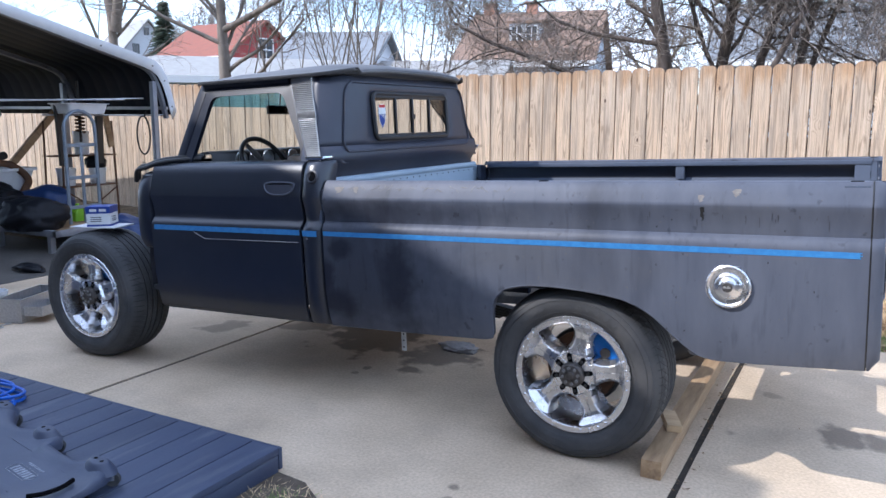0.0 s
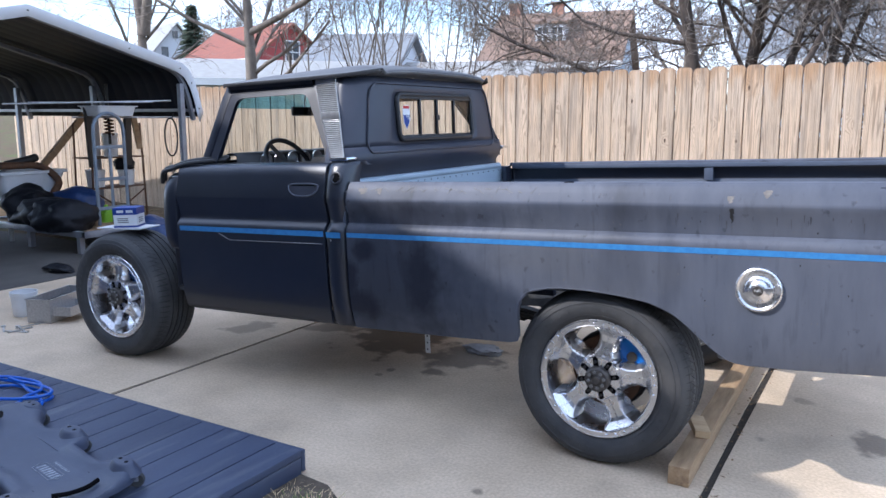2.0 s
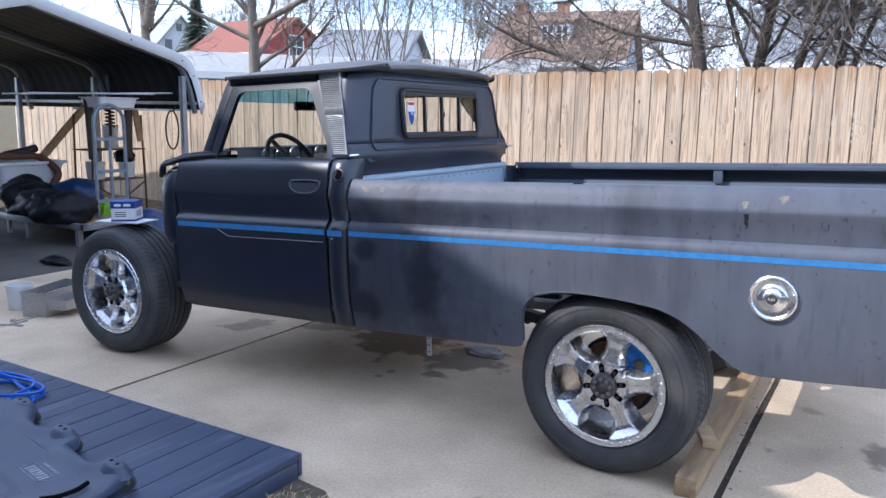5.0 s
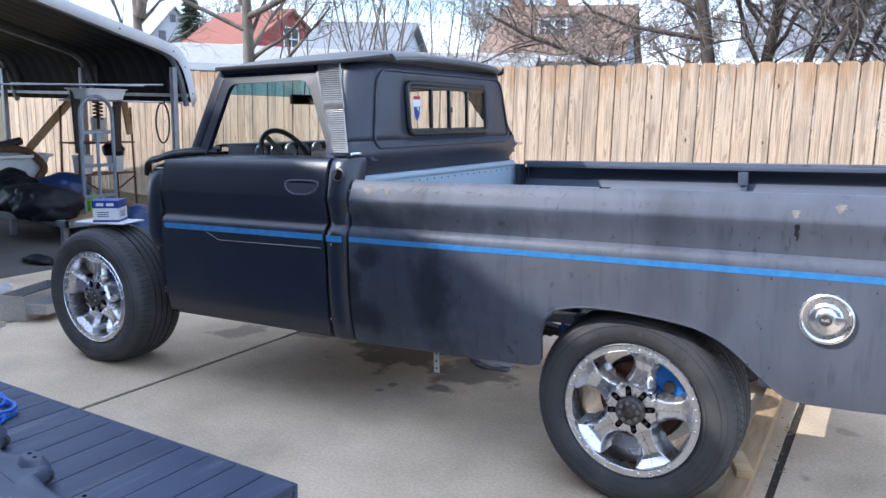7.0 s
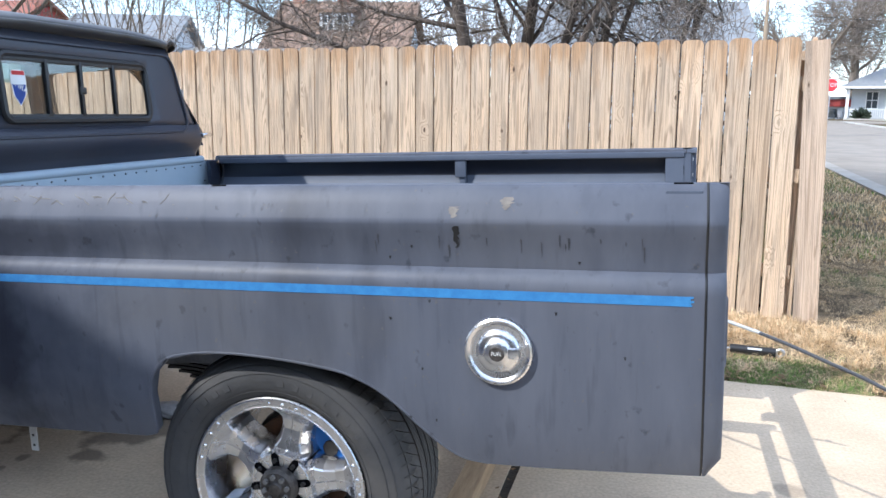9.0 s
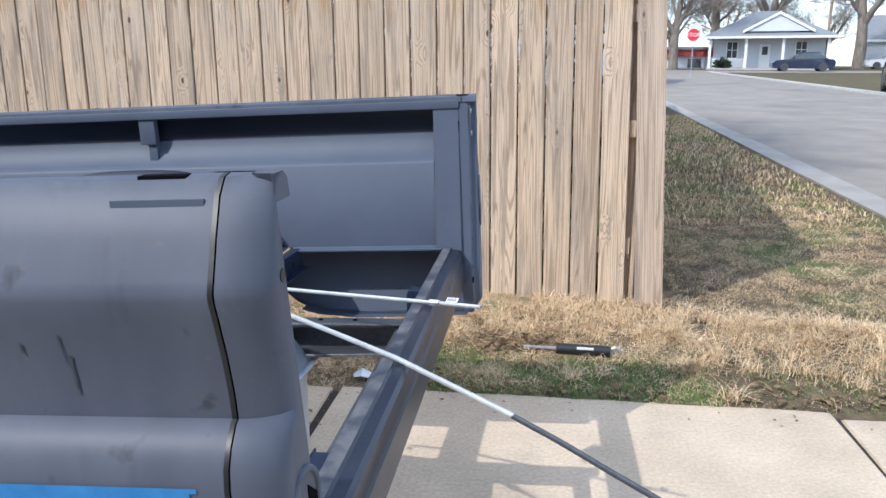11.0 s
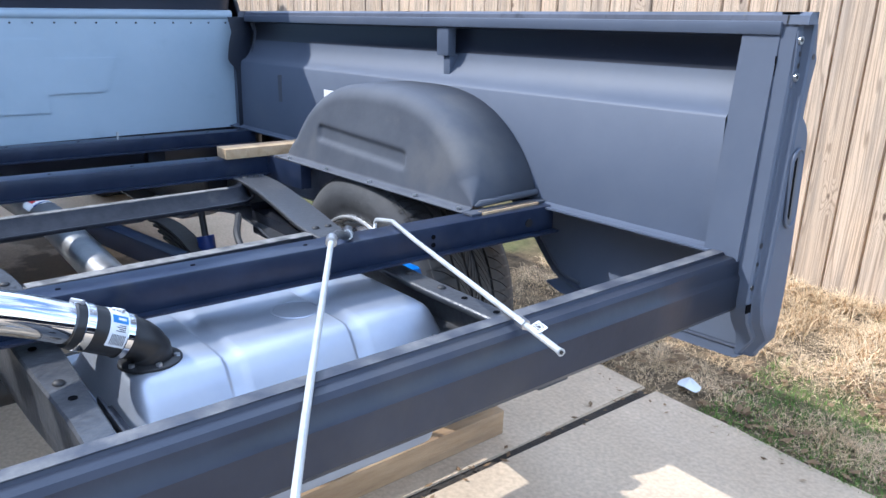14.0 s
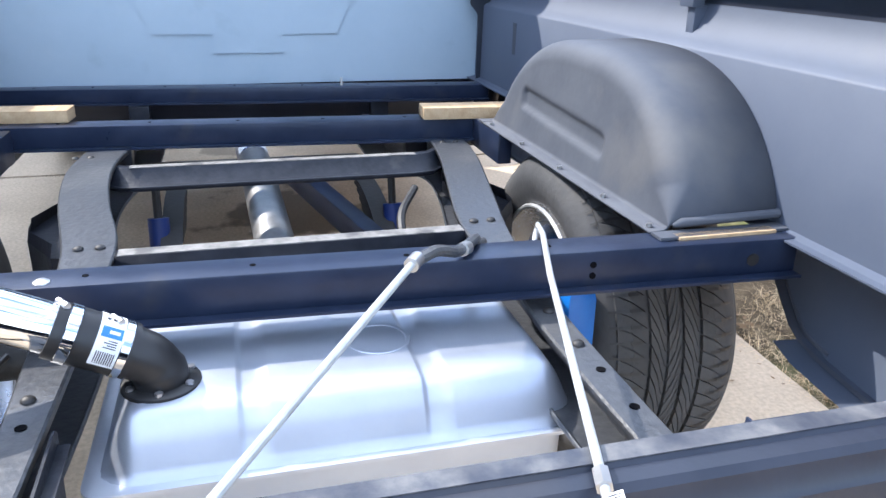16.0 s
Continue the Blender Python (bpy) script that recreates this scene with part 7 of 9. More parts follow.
gable_house("house", "pale blue house behind the thicket", pose(-5.5, 33.0, 0.4, 0, 0, 5), 10.0, 8.0, 3.6, 6.2, BLUE_WALL, GREY_ROOF)

# ---------- street ----------
ASPHALT = mat("worn_asphalt", (0.235, 0.205, 0.172), (0.32, 0.28, 0.235), 1.2, (0.8, 0.95), bump=0.3, bscale=60, stains=((0.13, 0.13, 0.13), 0.35, 0.52, 0.75, 0.5), detail=9, spec=0.12)
GUTTER = mat("worn_gutter", (0.28, 0.255, 0.22), (0.37, 0.34, 0.30), 2, (0.85, 0.95), bump=0.3, stains=((0.20, 0.18, 0.15), 0.8, 0.5, 0.75, 0.5))
KERB = mat("kerb_concrete", (0.40, 0.38, 0.34), (0.50, 0.48, 0.43), 3, (0.8, 0.9), bump=0.3)


def ribbon(name, label, category, x0, x1, y0, y1, lift, material, skew=0.022, thick=0.0):
    bm = bmesh.new()
    rows = []
    n = 40
    for k in range(n + 1):
        y = lerp(y0, y1, (k / n) ** 1.5)
        row = []
        for x in (x0, lerp(x0, x1, 0.5), x1):
            xx = x + skew * (y - 5)
            row.append((xx, y, gz(xx, y) + lift))
        if thick:
            row = [(row[0][0], y, row[0][2] - thick)] + row + [(row[-1][0], y, row[-1][2] - thick)]
        rows.append(row)
    grid(bm, rows)
    return thing(name, label, category, bm, material, kind="structure")


ribbon("road", "worn grey asphalt side street", "road", 4.68, 12.35, 1.5, 68.0, 0.015, ASPHALT)
ribbon("kerb", "pale concrete kerb along the street", "kerb", 12.35, 12.65, 1.5, 60.0, 0.10, KERB, thick=0.14)
ribbon("gutter", "worn concrete gutter beside the lawn", "kerb", 4.38, 4.71, 1.5, 60.0, 0.022, GUTTER, thick=0.03)
bm = bmesh.new()
grid(bm, [[(x, y, gz(0, y) + 0.03) for y in (58.0, 62.0, 66.0)] for x in (-40, 0, 20, 60)])
thing("road", "grey asphalt cross street", "road", bm, ASPHALT, kind="structure")


def car(at, paint, label):
    """A saloon, nose to +x."""
    c = thing("car", label, "car", at=at)
    low = [(-2.25, 0.35), (-2.28, 0.75), (-2.1, 0.92), (-1.3, 0.98), (0.9, 0.96), (1.9, 0.86), (2.25, 0.68), (2.3, 0.35)]
    bm = bmesh.new()
    rows = []
    for y, s, dz in ((-0.86, 0.965, 0.0), (-0.90, 1.0, 0.0), (0.90, 1.0, 0.0), (0.86, 0.965, 0.0)):
        rows.append([(x * s, y, z) for x, z in low] + [(x, y, 0.22) for x in (1.9, -1.9)])
    grid(bm, rows, closed=True, cap=True)
    body = part("body", bm, paint, c)
    bm = bmesh.new()
    top = [(-1.75, 0.95), (-1.15, 1.38), (-0.4, 1.45), (0.25, 1.40), (1.05, 0.95)]
    rows = [[(x, -0.80, z) if z < 1 else (x, -0.62, z) for x, z in top], [(x, 0.80, z) if z < 1 else (x, 0.62, z) for x, z in top]]
    grid(bm, rows, closed=True, cap=True)
    part("glasshouse", bm, PANE, body)
    part("roof", boxes((-1.15, 0.28, -0.63, 0.63, 1.41, 1.47), bevel=0.03), paint, body)
    for x in (-1.4, 1.4):
        for s in (-1, 1):
            w_ = part("wheel", lathe(bmesh.new(), [(0.0, -0.09), (0.20, -0.10), (0.31, -0.10), (0.325, -0.06), (0.325, 0.06), (0.31, 0.10), (0.0, 0.10)], 28), RUBBER, c, at=Matrix.Translation((x, s * 0.84, 0.325)))
            part("rim", lathe(bmesh.new(), [(0.0, -0.112), (0.19, -0.112), (0.21, -0.10)], 20, Matrix.Diagonal((1, -s, 1, 1)) @ Matrix.Diagonal((1, -1, 1, 1))), STEEL, w_)
    for s in (-1, 1):
        part("headlight", boxes((2.14, 2.29, s * 0.55, s * 0.82, 0.62, 0.74), bevel=0.02), CHROME, c)
        part("mirror", boxes((0.72, 0.86, s * 0.80, s * 1.0, 0.94, 1.08), bevel=0.03), paint, c)
    return c


NAVY = mat("navy_car_paint", (0.012, 0.02, 0.05), (0.018, 0.028, 0.065), 4, (0.15, 0.22), coat=0.6)
INKY = mat("black_blue_car_paint", (0.008, 0.012, 0.022), (0.012, 0.017, 0.03), 4, (0.12, 0.2), coat=0.6)
SILVER = mat("white_car_paint", (0.6, 0.6, 0.6), (0.66, 0.66, 0.66), 4, (0.2, 0.3), coat=0.5)
car(pose(21.6, 64.0, gz(0, 64.0) + 0.02, 0, 0, 172), NAVY, "dark blue saloon parked before the porch house")
car(pose(14.55, 28.4, gz(0, 28.4) + 0.02, 0, 0, 253), INKY, "black hatchback parked at the kerb")
car(pose(31.5, 67.0, gz(0, 67.0) + 0.02, 0, 0, 150), NAVY, "dark blue car parked behind the lawn")
car(pose(32.5, 74.0, gz(0, 74.0) + 0.02, 0, 0, 165), SILVER, "white van-like car far down the street")

# white porch house
ph = thing("house", "small white house with a pillared porch and grey hipped roof", "house", at=pose(15.6, 71.6, 1.28, 0, 0, -14.5))
part("wall", boxes((0.6, 9.8, 2.0, 10.0, -0.3, 2.75)), WHITE_WALL, ph, smooth=None)
bm = bmesh.new()
lo = [bm.verts.new(p) for p in ((-0.3, -0.4, 2.72), (10.7, -0.4, 2.72), (10.7, 10.6, 2.72), (-0.3, 10.6, 2.72))]
hi = [bm.verts.new(p) for p in ((4.0, 4.6, 5.1), (5.8, 4.6, 5.1))]
for f in ((lo[0], lo[1], hi[1], hi[0]), (lo[1], lo[2], hi[1]), (lo[2], lo[3], hi[0], hi[1]), (lo[3], lo[0], hi[0]), lo[::-1]):
    bm.faces.new(f)
part("roof", bm, GREY_ROOF, ph, smooth=None)
part("eave", boxes((-0.35, 10.75, -0.45, 0.1, 2.56, 2.74)), WHITE, ph, smooth=None)
bm = bmesh.new()
prism(bm, [(3.4, 3.15), (8.4, 3.15), (5.9, 4.55)], 0.0, 2.5, Matrix.Translation((0, 2.6, 0)) @ XZ)
gb = part("gable", bm, WHITE_WALL, ph, smooth=None)
for s in (-1, 1):
    bm = bmesh.new()
    prism(bm, [(5.9 + s * 2.85, 3.02), (5.9 + s * 2.85, 3.24), (5.9, 4.78), (5.9, 4.56)], 0.0, 2.7, Matrix.Translation((0, 2.65, 0)) @ XZ)
    part("gable_trim", bm, WHITE, gb, smooth=None)
for x in (0.4, 3.4, 6.4, 9.9):
    part("pillar", boxes((x - 0.11, x + 0.11, 0.0, 0.22, -0.1, 2.58)), WHITE, ph, smooth=None)
part("porch_floor", boxes((0.2, 10.1, -0.2, 2.0, -0.3, 0.05)), KERB, ph, smooth=None)
for x0, x1 in ((0.5, 3.3), (6.5, 9.8)):
    rl = part("railing", boxes((x0, x1, 0.08, 0.14, 0.78, 0.85)), WHITE, ph, smooth=None)
    k = x0
    while k < x1:
        part("baluster", boxes((k, k + 0.05, 0.09, 0.13, 0.12, 0.78)), WHITE, rl, smooth=None)
        k += 0.16
for x in (2.2, 7.9):
    window(ph, Matrix.Translation((x, 1.97, 0.95)), 0.85, 1.35)
dr = part("door", boxes((4.5, 5.4, 1.93, 2.0, 0.05, 2.1)), WHITE, ph, smooth=None)
part("door_pane", boxes((4.72, 5.18, 1.915, 1.93, 1.2, 1.9)), PANE, dr, smooth=None)
# neighbour with blue-white wall, and a shrub
nb = gable_house("house", "pale blue-white house with a grey roof at the street", pose(31.2, 60.8, 1.2, 0, 0, -16), 9.0, 8.0, 3.0, 5.2, BLUE_WALL, GREY_ROOF)
for x in (1.2, 3.0):
    window(nb, Matrix.Translation((x, -0.02, 1.0)), 0.6, 1.5, PANE)
gable_house("house", "white house at the end of the street", pose(36.0, 92.0, 1.4, 0, 0, -20), 10.0, 8.0, 3.0, 5.6, WHITE_WALL, GREY_ROOF)
sh = thing("shrub", "small round dark green shrub by the porch", "shrub", at=pose(16.6, 69.0, gz(0, 69.0)))
w = Wood()
rg = random.Random(8)
for _ in range(260):
    d = Vector((rg.gauss(0, 1), rg.gauss(0, 1), abs(rg.gauss(0, 1)))).normalized()
    p = Vector((0, 0, 0.2))
    w.limb([p, p + d * rg.uniform(0.5, 0.95)], 0.03, 0.05, 3)
part("foliage", w.mesh("foliage"), NEEDLE, sh, smooth=None)

far_shop = thing("shop_building", "low white and red building at the end of the street", "building", at=pose(10.9, 76.0, 1.25, 0, 0, -4))
part("wall", boxes((0.0, 6.5, 0.0, 8.0, -0.3, 1.1)), WHITE_WALL, far_shop, smooth=None)
part("red_band", boxes((-0.15, 6.65, -0.3, 8.0, 1.1, 1.75)), RED_WALL, far_shop, smooth=None)
part("roof", boxes((-0.3, 6.8, -0.5, 8.2, 1.75, 2.0)), GREY_ROOF, far_shop, smooth=None)
for x in (1.2, 4.6):
    part("shop_window", boxes((x - 0.6, x + 0.6, -0.04, 0.0, 0.1, 0.9)), PANE, far_shop, smooth=None)

# stop sign
RED_SIGN = mat("stop_sign_red", (0.55, 0.02, 0.03), (0.6, 0.03, 0.04), 4, (0.4, 0.5))
sg = thing("stop_sign", "red octagonal stop sign on a steel post", "stop sign", at=pose(10.1, 47.0, gz(0, 47.0), 0, 0, -10))
part("post", boxes((-0.03, 0.03, 0.0, 0.05, 0.0, 2.6)), STEEL, sg, smooth=None)
octa = [(0.40 * math.cos(radians(22.5 + 45 * k)), 0.40 * math.sin(radians(22.5 + 45 * k))) for k in range(8)]
bm = bmesh.new()
prism(bm, octa, 0.0, 0.006, Matrix.Translation((0, -0.005, 2.45)) @ XZ)
rim_ = part("rim", bm, WHITE, sg, smooth=None)
bm = bmesh.new()
prism(bm, [(x * 0.94, y * 0.94) for x, y in octa], 0.0, 0.006, Matrix.Translation((0, -0.010, 2.45)) @ XZ)
part("face", bm, RED_SIGN, rim_, smooth=None)
txt = bpy.data.curves.new("stop_word", "FONT")
txt.body, txt.size, txt.align_x, txt.align_y = "STOP", 0.30, "CENTER", "CENTER"
word = new("lettering", txt)
word.data.materials.append(WHITE)
word.parent = rim_
word.matrix_local = pose(0, -0.020, 2.45, 90, 0, 0)

# utility poles and wires
POLE = mat("utility_pole_wood", (0.27, 0.20, 0.135), (0.38, 0.29, 0.20), 4, (0.7, 0.85), bump=0.4, bscale=30, stretch=(6, 6, 0.5), stains=((0.16, 0.10, 0.06), 1.2, 0.55, 0.75, 0.7))
bm = bmesh.new()
tube(bm, [(0, 0, -0.2), (0.02, 0, 4.0), (0.05, 0, 9.0)], [0.15, 0.14, 0.11], 16)
pole = thing("utility_pole", "round tan wooden utility pole standing in the verge", "utility pole", bm, POLE, at=pose(4.30, 4.33, 0.1))
for x, y, h in ((7.4, 57.0, 9.5), (28.0, 78.0, 9.0)):
    bm = bmesh.new()
    tube(bm, [(0, 0, 0), (0, 0, h)], [0.16, 0.11], 10)
    thing("utility_pole", "far wooden utility pole", "utility pole", bm, POLE, at=pose(x, y, gz(x, y)))
for k in range(4):
    bm = bmesh.new()
    a, b = Vector((4.4, 4.3, 8.6 - 0.5 * k)), Vector((7.4, 57.0, 10.2 - 0.4 * k))
    if k > 1:
        a, b = Vector((7.4, 57.0, 9.6 - 0.5 * k)), Vector((60.0, 66.0, 10.2 - 0.7 * k))
    tube(bm, [a.lerp(b, t / 12) - Vector((0, 0, 1.4 * (1 - (2 * t / 12 - 1) ** 2))) for t in range(13)], 0.014, 4)
    thing("overhead_wire", "thin dark overhead wire between utility poles", "wire", bm, BLACK)
# street sign post by the verge
bm = bmesh.new()
tube(bm, [(0, 0, 0), (0, 0, 2.6)], 0.03, 8)
thing("sign_post", "slim grey steel post on the verge", "post", bm, STEEL, at=pose(3.91, 19.0, gz(4, 19.0)))

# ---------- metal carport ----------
# steel sheet coloured near black to hold the shade under the roof
GALV_SHADED = mat("shaded_galvanised_sheet", (0.010, 0.014, 0.024), (0.018, 0.023, 0.036), 5, (0.42, 0.55), 0.0, bump=0.03, stains=((0.030, 0.034, 0.044), 2, 0.55, 0.8, 0.4), spec=0.12)
TRIM_W = mat("white_enamel_trim", (0.66, 0.70, 0.76), (0.74, 0.77, 0.81), 4, (0.3, 0.4), bump=0.02)
TUBE_STEEL = mat("galvanised_tube", (0.22, 0.24, 0.28), (0.32, 0.34, 0.38), 8, (0.35, 0.5), 0.5, bump=0.03)
port = thing("carport", "galvanised steel carport with white trim and round eaves", "carport")
CY, CX0, CX1 = 0.77, -6.80, -12.2
HALF = [(0.0, 2.64), (0.6, 2.495), (1.2, 2.345), (1.75, 2.21), (1.93, 2.155), (2.03, 2.09), (2.10, 1.98), (2.16, 1.82), (2.20, 1.66), (2.235, 1.54)]
PROFILE = [(CY - y, z) for y, z in HALF[::-1]] + [(CY + y, z) for y, z in HALF[1:]]
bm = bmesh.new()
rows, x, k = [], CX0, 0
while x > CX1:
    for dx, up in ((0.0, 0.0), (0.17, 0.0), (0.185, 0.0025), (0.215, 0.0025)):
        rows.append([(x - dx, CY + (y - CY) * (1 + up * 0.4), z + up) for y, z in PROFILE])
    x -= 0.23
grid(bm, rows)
thicken(part("roof_sheet", bm, GALV_SHADED, port), 0.002)
# gable trim
bm = bmesh.new()
out = [(CY + (y - CY) * 1.018, z + 0.045) for y, z in PROFILE]
inn = [(CY + (y - CY) * 0.985, z - 0.075) for y, z in PROFILE]
grid(bm, [[(CX0 - 0.10, y, z) for y, z in out], [(CX0 + 0.012, y, z) for y, z in out], [(CX0 + 0.014, y, z) for y, z in inn]])
tr = thicken(part("gable_trim", bm, TRIM_W, port, "white bent gable trim with screws"), 0.003)
screw = mesh_of(disc(bmesh.new(), (0, 0, 0), (1, 0, 0), 0.010, 0.005, 8), "screw")
for y, z in PROFILE[1:-1:2]:
    part("screw", screw, GREASY, tr, at=Matrix.Translation((CX0 + 0.014, y, z - 0.02)))
for i, x in enumerate((CX0 - 0.05, -8.6, -10.4, -12.0)):
    bm = bmesh.new()
    pts = [(x, CY + (y - CY) * 0.965, z - 0.045) for y, z in PROFILE]
    tube(bm, pts, 0.035, 4)
    part("rafter", bm, TUBE_STEEL, port)
    for s in (-1, 1):
        part("leg", boxes((x - 0.032, x + 0.032, CY + s * 1.97 - 0.032, CY + s * 1.97 + 0.032, 0.0, 1.95), bevel=0.004), TUBE_STEEL, port)
for s in (-1, 1):
    part("side_purlin", boxes((CX1, CX0, CY + s * 2.13 - 0.02, CY + s * 2.13 + 0.02, 1.60, 1.64)), TUBE_STEEL, port)
for y0, z0, y1, z1 in ((0.20, 1.68, 1.98, 1.74), (1.05, 1.53, 2.30, 1.53), (0.50, 1.70, 1.70, 1.72)):
    bm = bmesh.new()
    tube(bm, [(-7.05, CY + y1, z1), (-7.40, CY + (y0 + y1) / 2, (z0 + z1) / 2), (-7.75, CY + y0, z0)], 0.011, 8)
    part("stored_rod", bm, STEEL, port)

# ---------- things in and before the carport ----------
HT = mat("scuffed_blue_grey_paint", (0.16, 0.20, 0.25), (0.26, 0.30, 0.35), 9, (0.4, 0.55), 0.3, bump=0.05, stains=((0.30, 0.30, 0.30), 5, 0.55, 0.75, 0.5))
ht = thing("hand_truck", "blue-grey tubular steel hand truck standing upright", "hand truck", at=pose(-7.1, 1.84, 0.0))
bm = bmesh.new()
arch = [(0, -0.205, 0.05), (0, -0.205, 0.8), (0, -0.205, 1.35)] + [(0, 0.205 * math.cos(a), 1.38 + 0.20 * math.sin(a)) for a in [math.pi - math.pi * k / 10 for k in range(11)]] + [(0, 0.205, 1.35), (0, 0.205, 0.8), (0, 0.205, 0.05)]
tube(bm, arch, 0.021, 10)
part("frame_tube", bm, HT, ht)
for z in (0.15, 0.45, 0.80, 1.18):
    part("cross_bar", boxes((-0.012, 0.012, -0.20, 0.20, z - 0.02, z + 0.02), bevel=0.003), HT, ht)
part("centre_bar", boxes((-0.014, 0.010, -0.016, 0.016, 0.12, 1.20), bevel=0.003), HT, ht)
part("toe_plate", boxes((0.0, 0.22, -0.20, 0.20, 0.012, 0.02)), HT, ht)
for s in (-1, 1):
    part("wheel", lathe(bmesh.new(), [(0.02, -0.03), (0.08, -0.04), (0.13, -0.035), (0.13, 0.035), (0.08, 0.04), (0.02, 0.03)], 20), RUBBER, ht, at=Matrix.Translation((-0.10, s * 0.25, 0.13)))

# utility sink with exhaust pieces on it
PLASTIC_W = mat("white_plastic", (0.62, 0.63, 0.64), (0.70, 0.70, 0.70), 6, (0.4, 0.5), bump=0.03, stains=((0.45, 0.43, 0.40), 4, 0.55, 0.8, 0.5))
sink = thing("utility_sink", "white plastic utility sink on legs", "sink", at=pose(-8.6, 1.61, 0.0))
bm = bmesh.new()
grid(bm, [ring(-0.27, 0.27, -0.40, 0.44, 0.86, 0.03), ring(-0.30, 0.30, -0.43, 0.47, 0.86, 0.03), ring(-0.30, 0.30, -0.43, 0.47, 0.825, 0.03), ring(-0.27, 0.27, -0.40, 0.44, 0.82, 0.05), ring(-0.22, 0.22, -0.34, 0.36, 0.50, 0.08)], closed=True)
grid(bm, [ring(-0.22, 0.22, -0.34, 0.36, 0.50, 0.08), ring(-0.1, 0.1, -0.1, 0.1, 0.47, 0.05)], closed=True)
part("basin", bm, PLASTIC_W, sink)
for sx in (-1, 1):
    for sy in (-1, 1):
        part("leg", boxes((sx * 0.2 - 0.02, sx * 0.2 + 0.02, sy * 0.30 - 0.02, sy * 0.30 + 0.02, 0.0, 0.56)), PLASTIC_W, sink)
bm = bmesh.new()
tube(bm, curve_pts([(0.1, -0.45, 1.0), (0.12, -0.30, 0.94), (0.14, 0.0, 0.93), (0.22, 0.22, 0.90), (0.33, 0.36, 0.72), (0.33, 0.28, 0.56)], 6), 0.045, 12)
thing("exhaust_manifold", "rusty curved exhaust pipe lying across the sink", "exhaust pipe", bm, RUSTY, at=pose(-8.6, 1.55, 0.0))
bm = bmesh.new()
tube(bm, curve_pts([(0.0, 0.0, 0.94), (0.05, 0.2, 0.98), (0.05, 0.38, 1.02)], 5), 0.05, 12)
thing("exhaust_pipe", "dark exhaust elbow on the sink rim", "exhaust pipe", bm, GREASY, at=pose(-8.55, 1.40, 0.0))

# low steel cart heaped with black bags
cart = thing("flat_cart", "low steel flat cart carrying dark bundles", "cart", at=pose(-7.6, 1.30, 0.0))
part("bed_frame", boxes((-1.2, 0.95, -0.18, -0.12, 0.20, 0.27), (-1.2, 0.95, 0.85, 0.91, 0.20, 0.27), (0.89, 0.95, -0.18, 0.91, 0.20, 0.27), (-1.2, -1.14, -0.18, 0.91, 0.20, 0.27), bevel=0.004), TUBE_STEEL, cart)
part("deck_board", boxes((-1.14, 0.89, -0.12, 0.85, 0.215, 0.255)), TIMBER, cart)
for x in (-1.0, -0.2, 0.75):
    for y in (-0.1, 0.8):
        part("leg", boxes((x - 0.03, x + 0.03, y - 0.03, y + 0.03, 0.0, 0.20)), TUBE_STEEL, cart)
BAG = mat("crumpled_black_plastic", (0.006, 0.007, 0.010), (0.013, 0.014, 0.018), 6, (0.42, 0.6), bump=0.6, bscale=14, spec=0.2)
TARP = mat("crumpled_blue_tarp", (0.012, 0.03, 0.10), (0.02, 0.05, 0.16), 6, (0.35, 0.5), bump=0.6, bscale=16)


def lump(name, label, category, at, size, material, seed, rough=0.22):
    bm = bmesh.new()
    bmesh.ops.create_icosphere(bm, subdivisions=4, radius=1.0)
    off = Vector((seed * 3.1, seed * 1.7, seed))
    for v in bm.verts:
        n = noise.noise(v.co * 1.6 + off) + 0.5 * noise.noise(v.co * 4.0 + off) + 0.22 * abs(noise.noise(v.co * 9.0 + off))
        v.co *= 1 + rough * n
        v.co.z = max(v.co.z, -0.62)
        v.co = Vector((v.co.x * size[0], v.co.y * size[1], (v.co.z + 0.62) * size[2]))
    return thing(name, label, category, bm, material, at=at, smooth=60)


lump("black_bag", "heaped crumpled black plastic sheeting on the cart", "plastic sheet", pose(-7.65, 1.42, 0.256), (0.60, 0.36, 0.19), BAG, 1)
lump("black_bag", "bulky black bag on the cart", "bag", pose(-8.25, 1.50, 0.256), (0.30, 0.32, 0.26), BAG, 2)
lump("black_bag", "dark crumpled bundle on the cart", "bag", pose(-7.15, 1.22, 0.256), (0.34, 0.34, 0.22), BAG, 3)
lump("blue_tarp", "crumpled dark blue tarpaulin behind the bags", "tarpaulin", pose(-8.0, 1.92, 0.256), (0.40, 0.28, 0.24), TARP, 4)
lump("blue_tarp", "crumpled dark blue tarpaulin on the floor", "tarpaulin", pose(-6.6, 2.02, 0.0), (0.36, 0.24, 0.22), TARP, 5)
# green jug
LIME = mat("lime_plastic", (0.22, 0.50, 0.02), (0.28, 0.60, 0.04), 6, (0.35, 0.45), bump=0.02)
jug = thing("jug", "lime green plastic jug with a handle", "jug", at=pose(-7.33, 1.93, 0.181))
bm = bmesh.new()
grid(bm, [ring(-0.07, 0.07, -0.10, 0.10, 0.0, 0.03), ring(-0.08, 0.08, -0.115, 0.115, 0.02, 0.03), ring(-0.08, 0.08, -0.115, 0.115, 0.18, 0.03), ring(-0.06, 0.06, -0.07, 0.08, 0.235, 0.03), ring(-0.03, 0.03, -0.05, 0.05, 0.25, 0.02)], closed=True, cap=True)
part("body", bm, LIME, jug)
part("cap", disc(bmesh.new(), (0, -0.03, 0.25), (0, 0, 1), 0.025, 0.03, 14), LIME, jug)
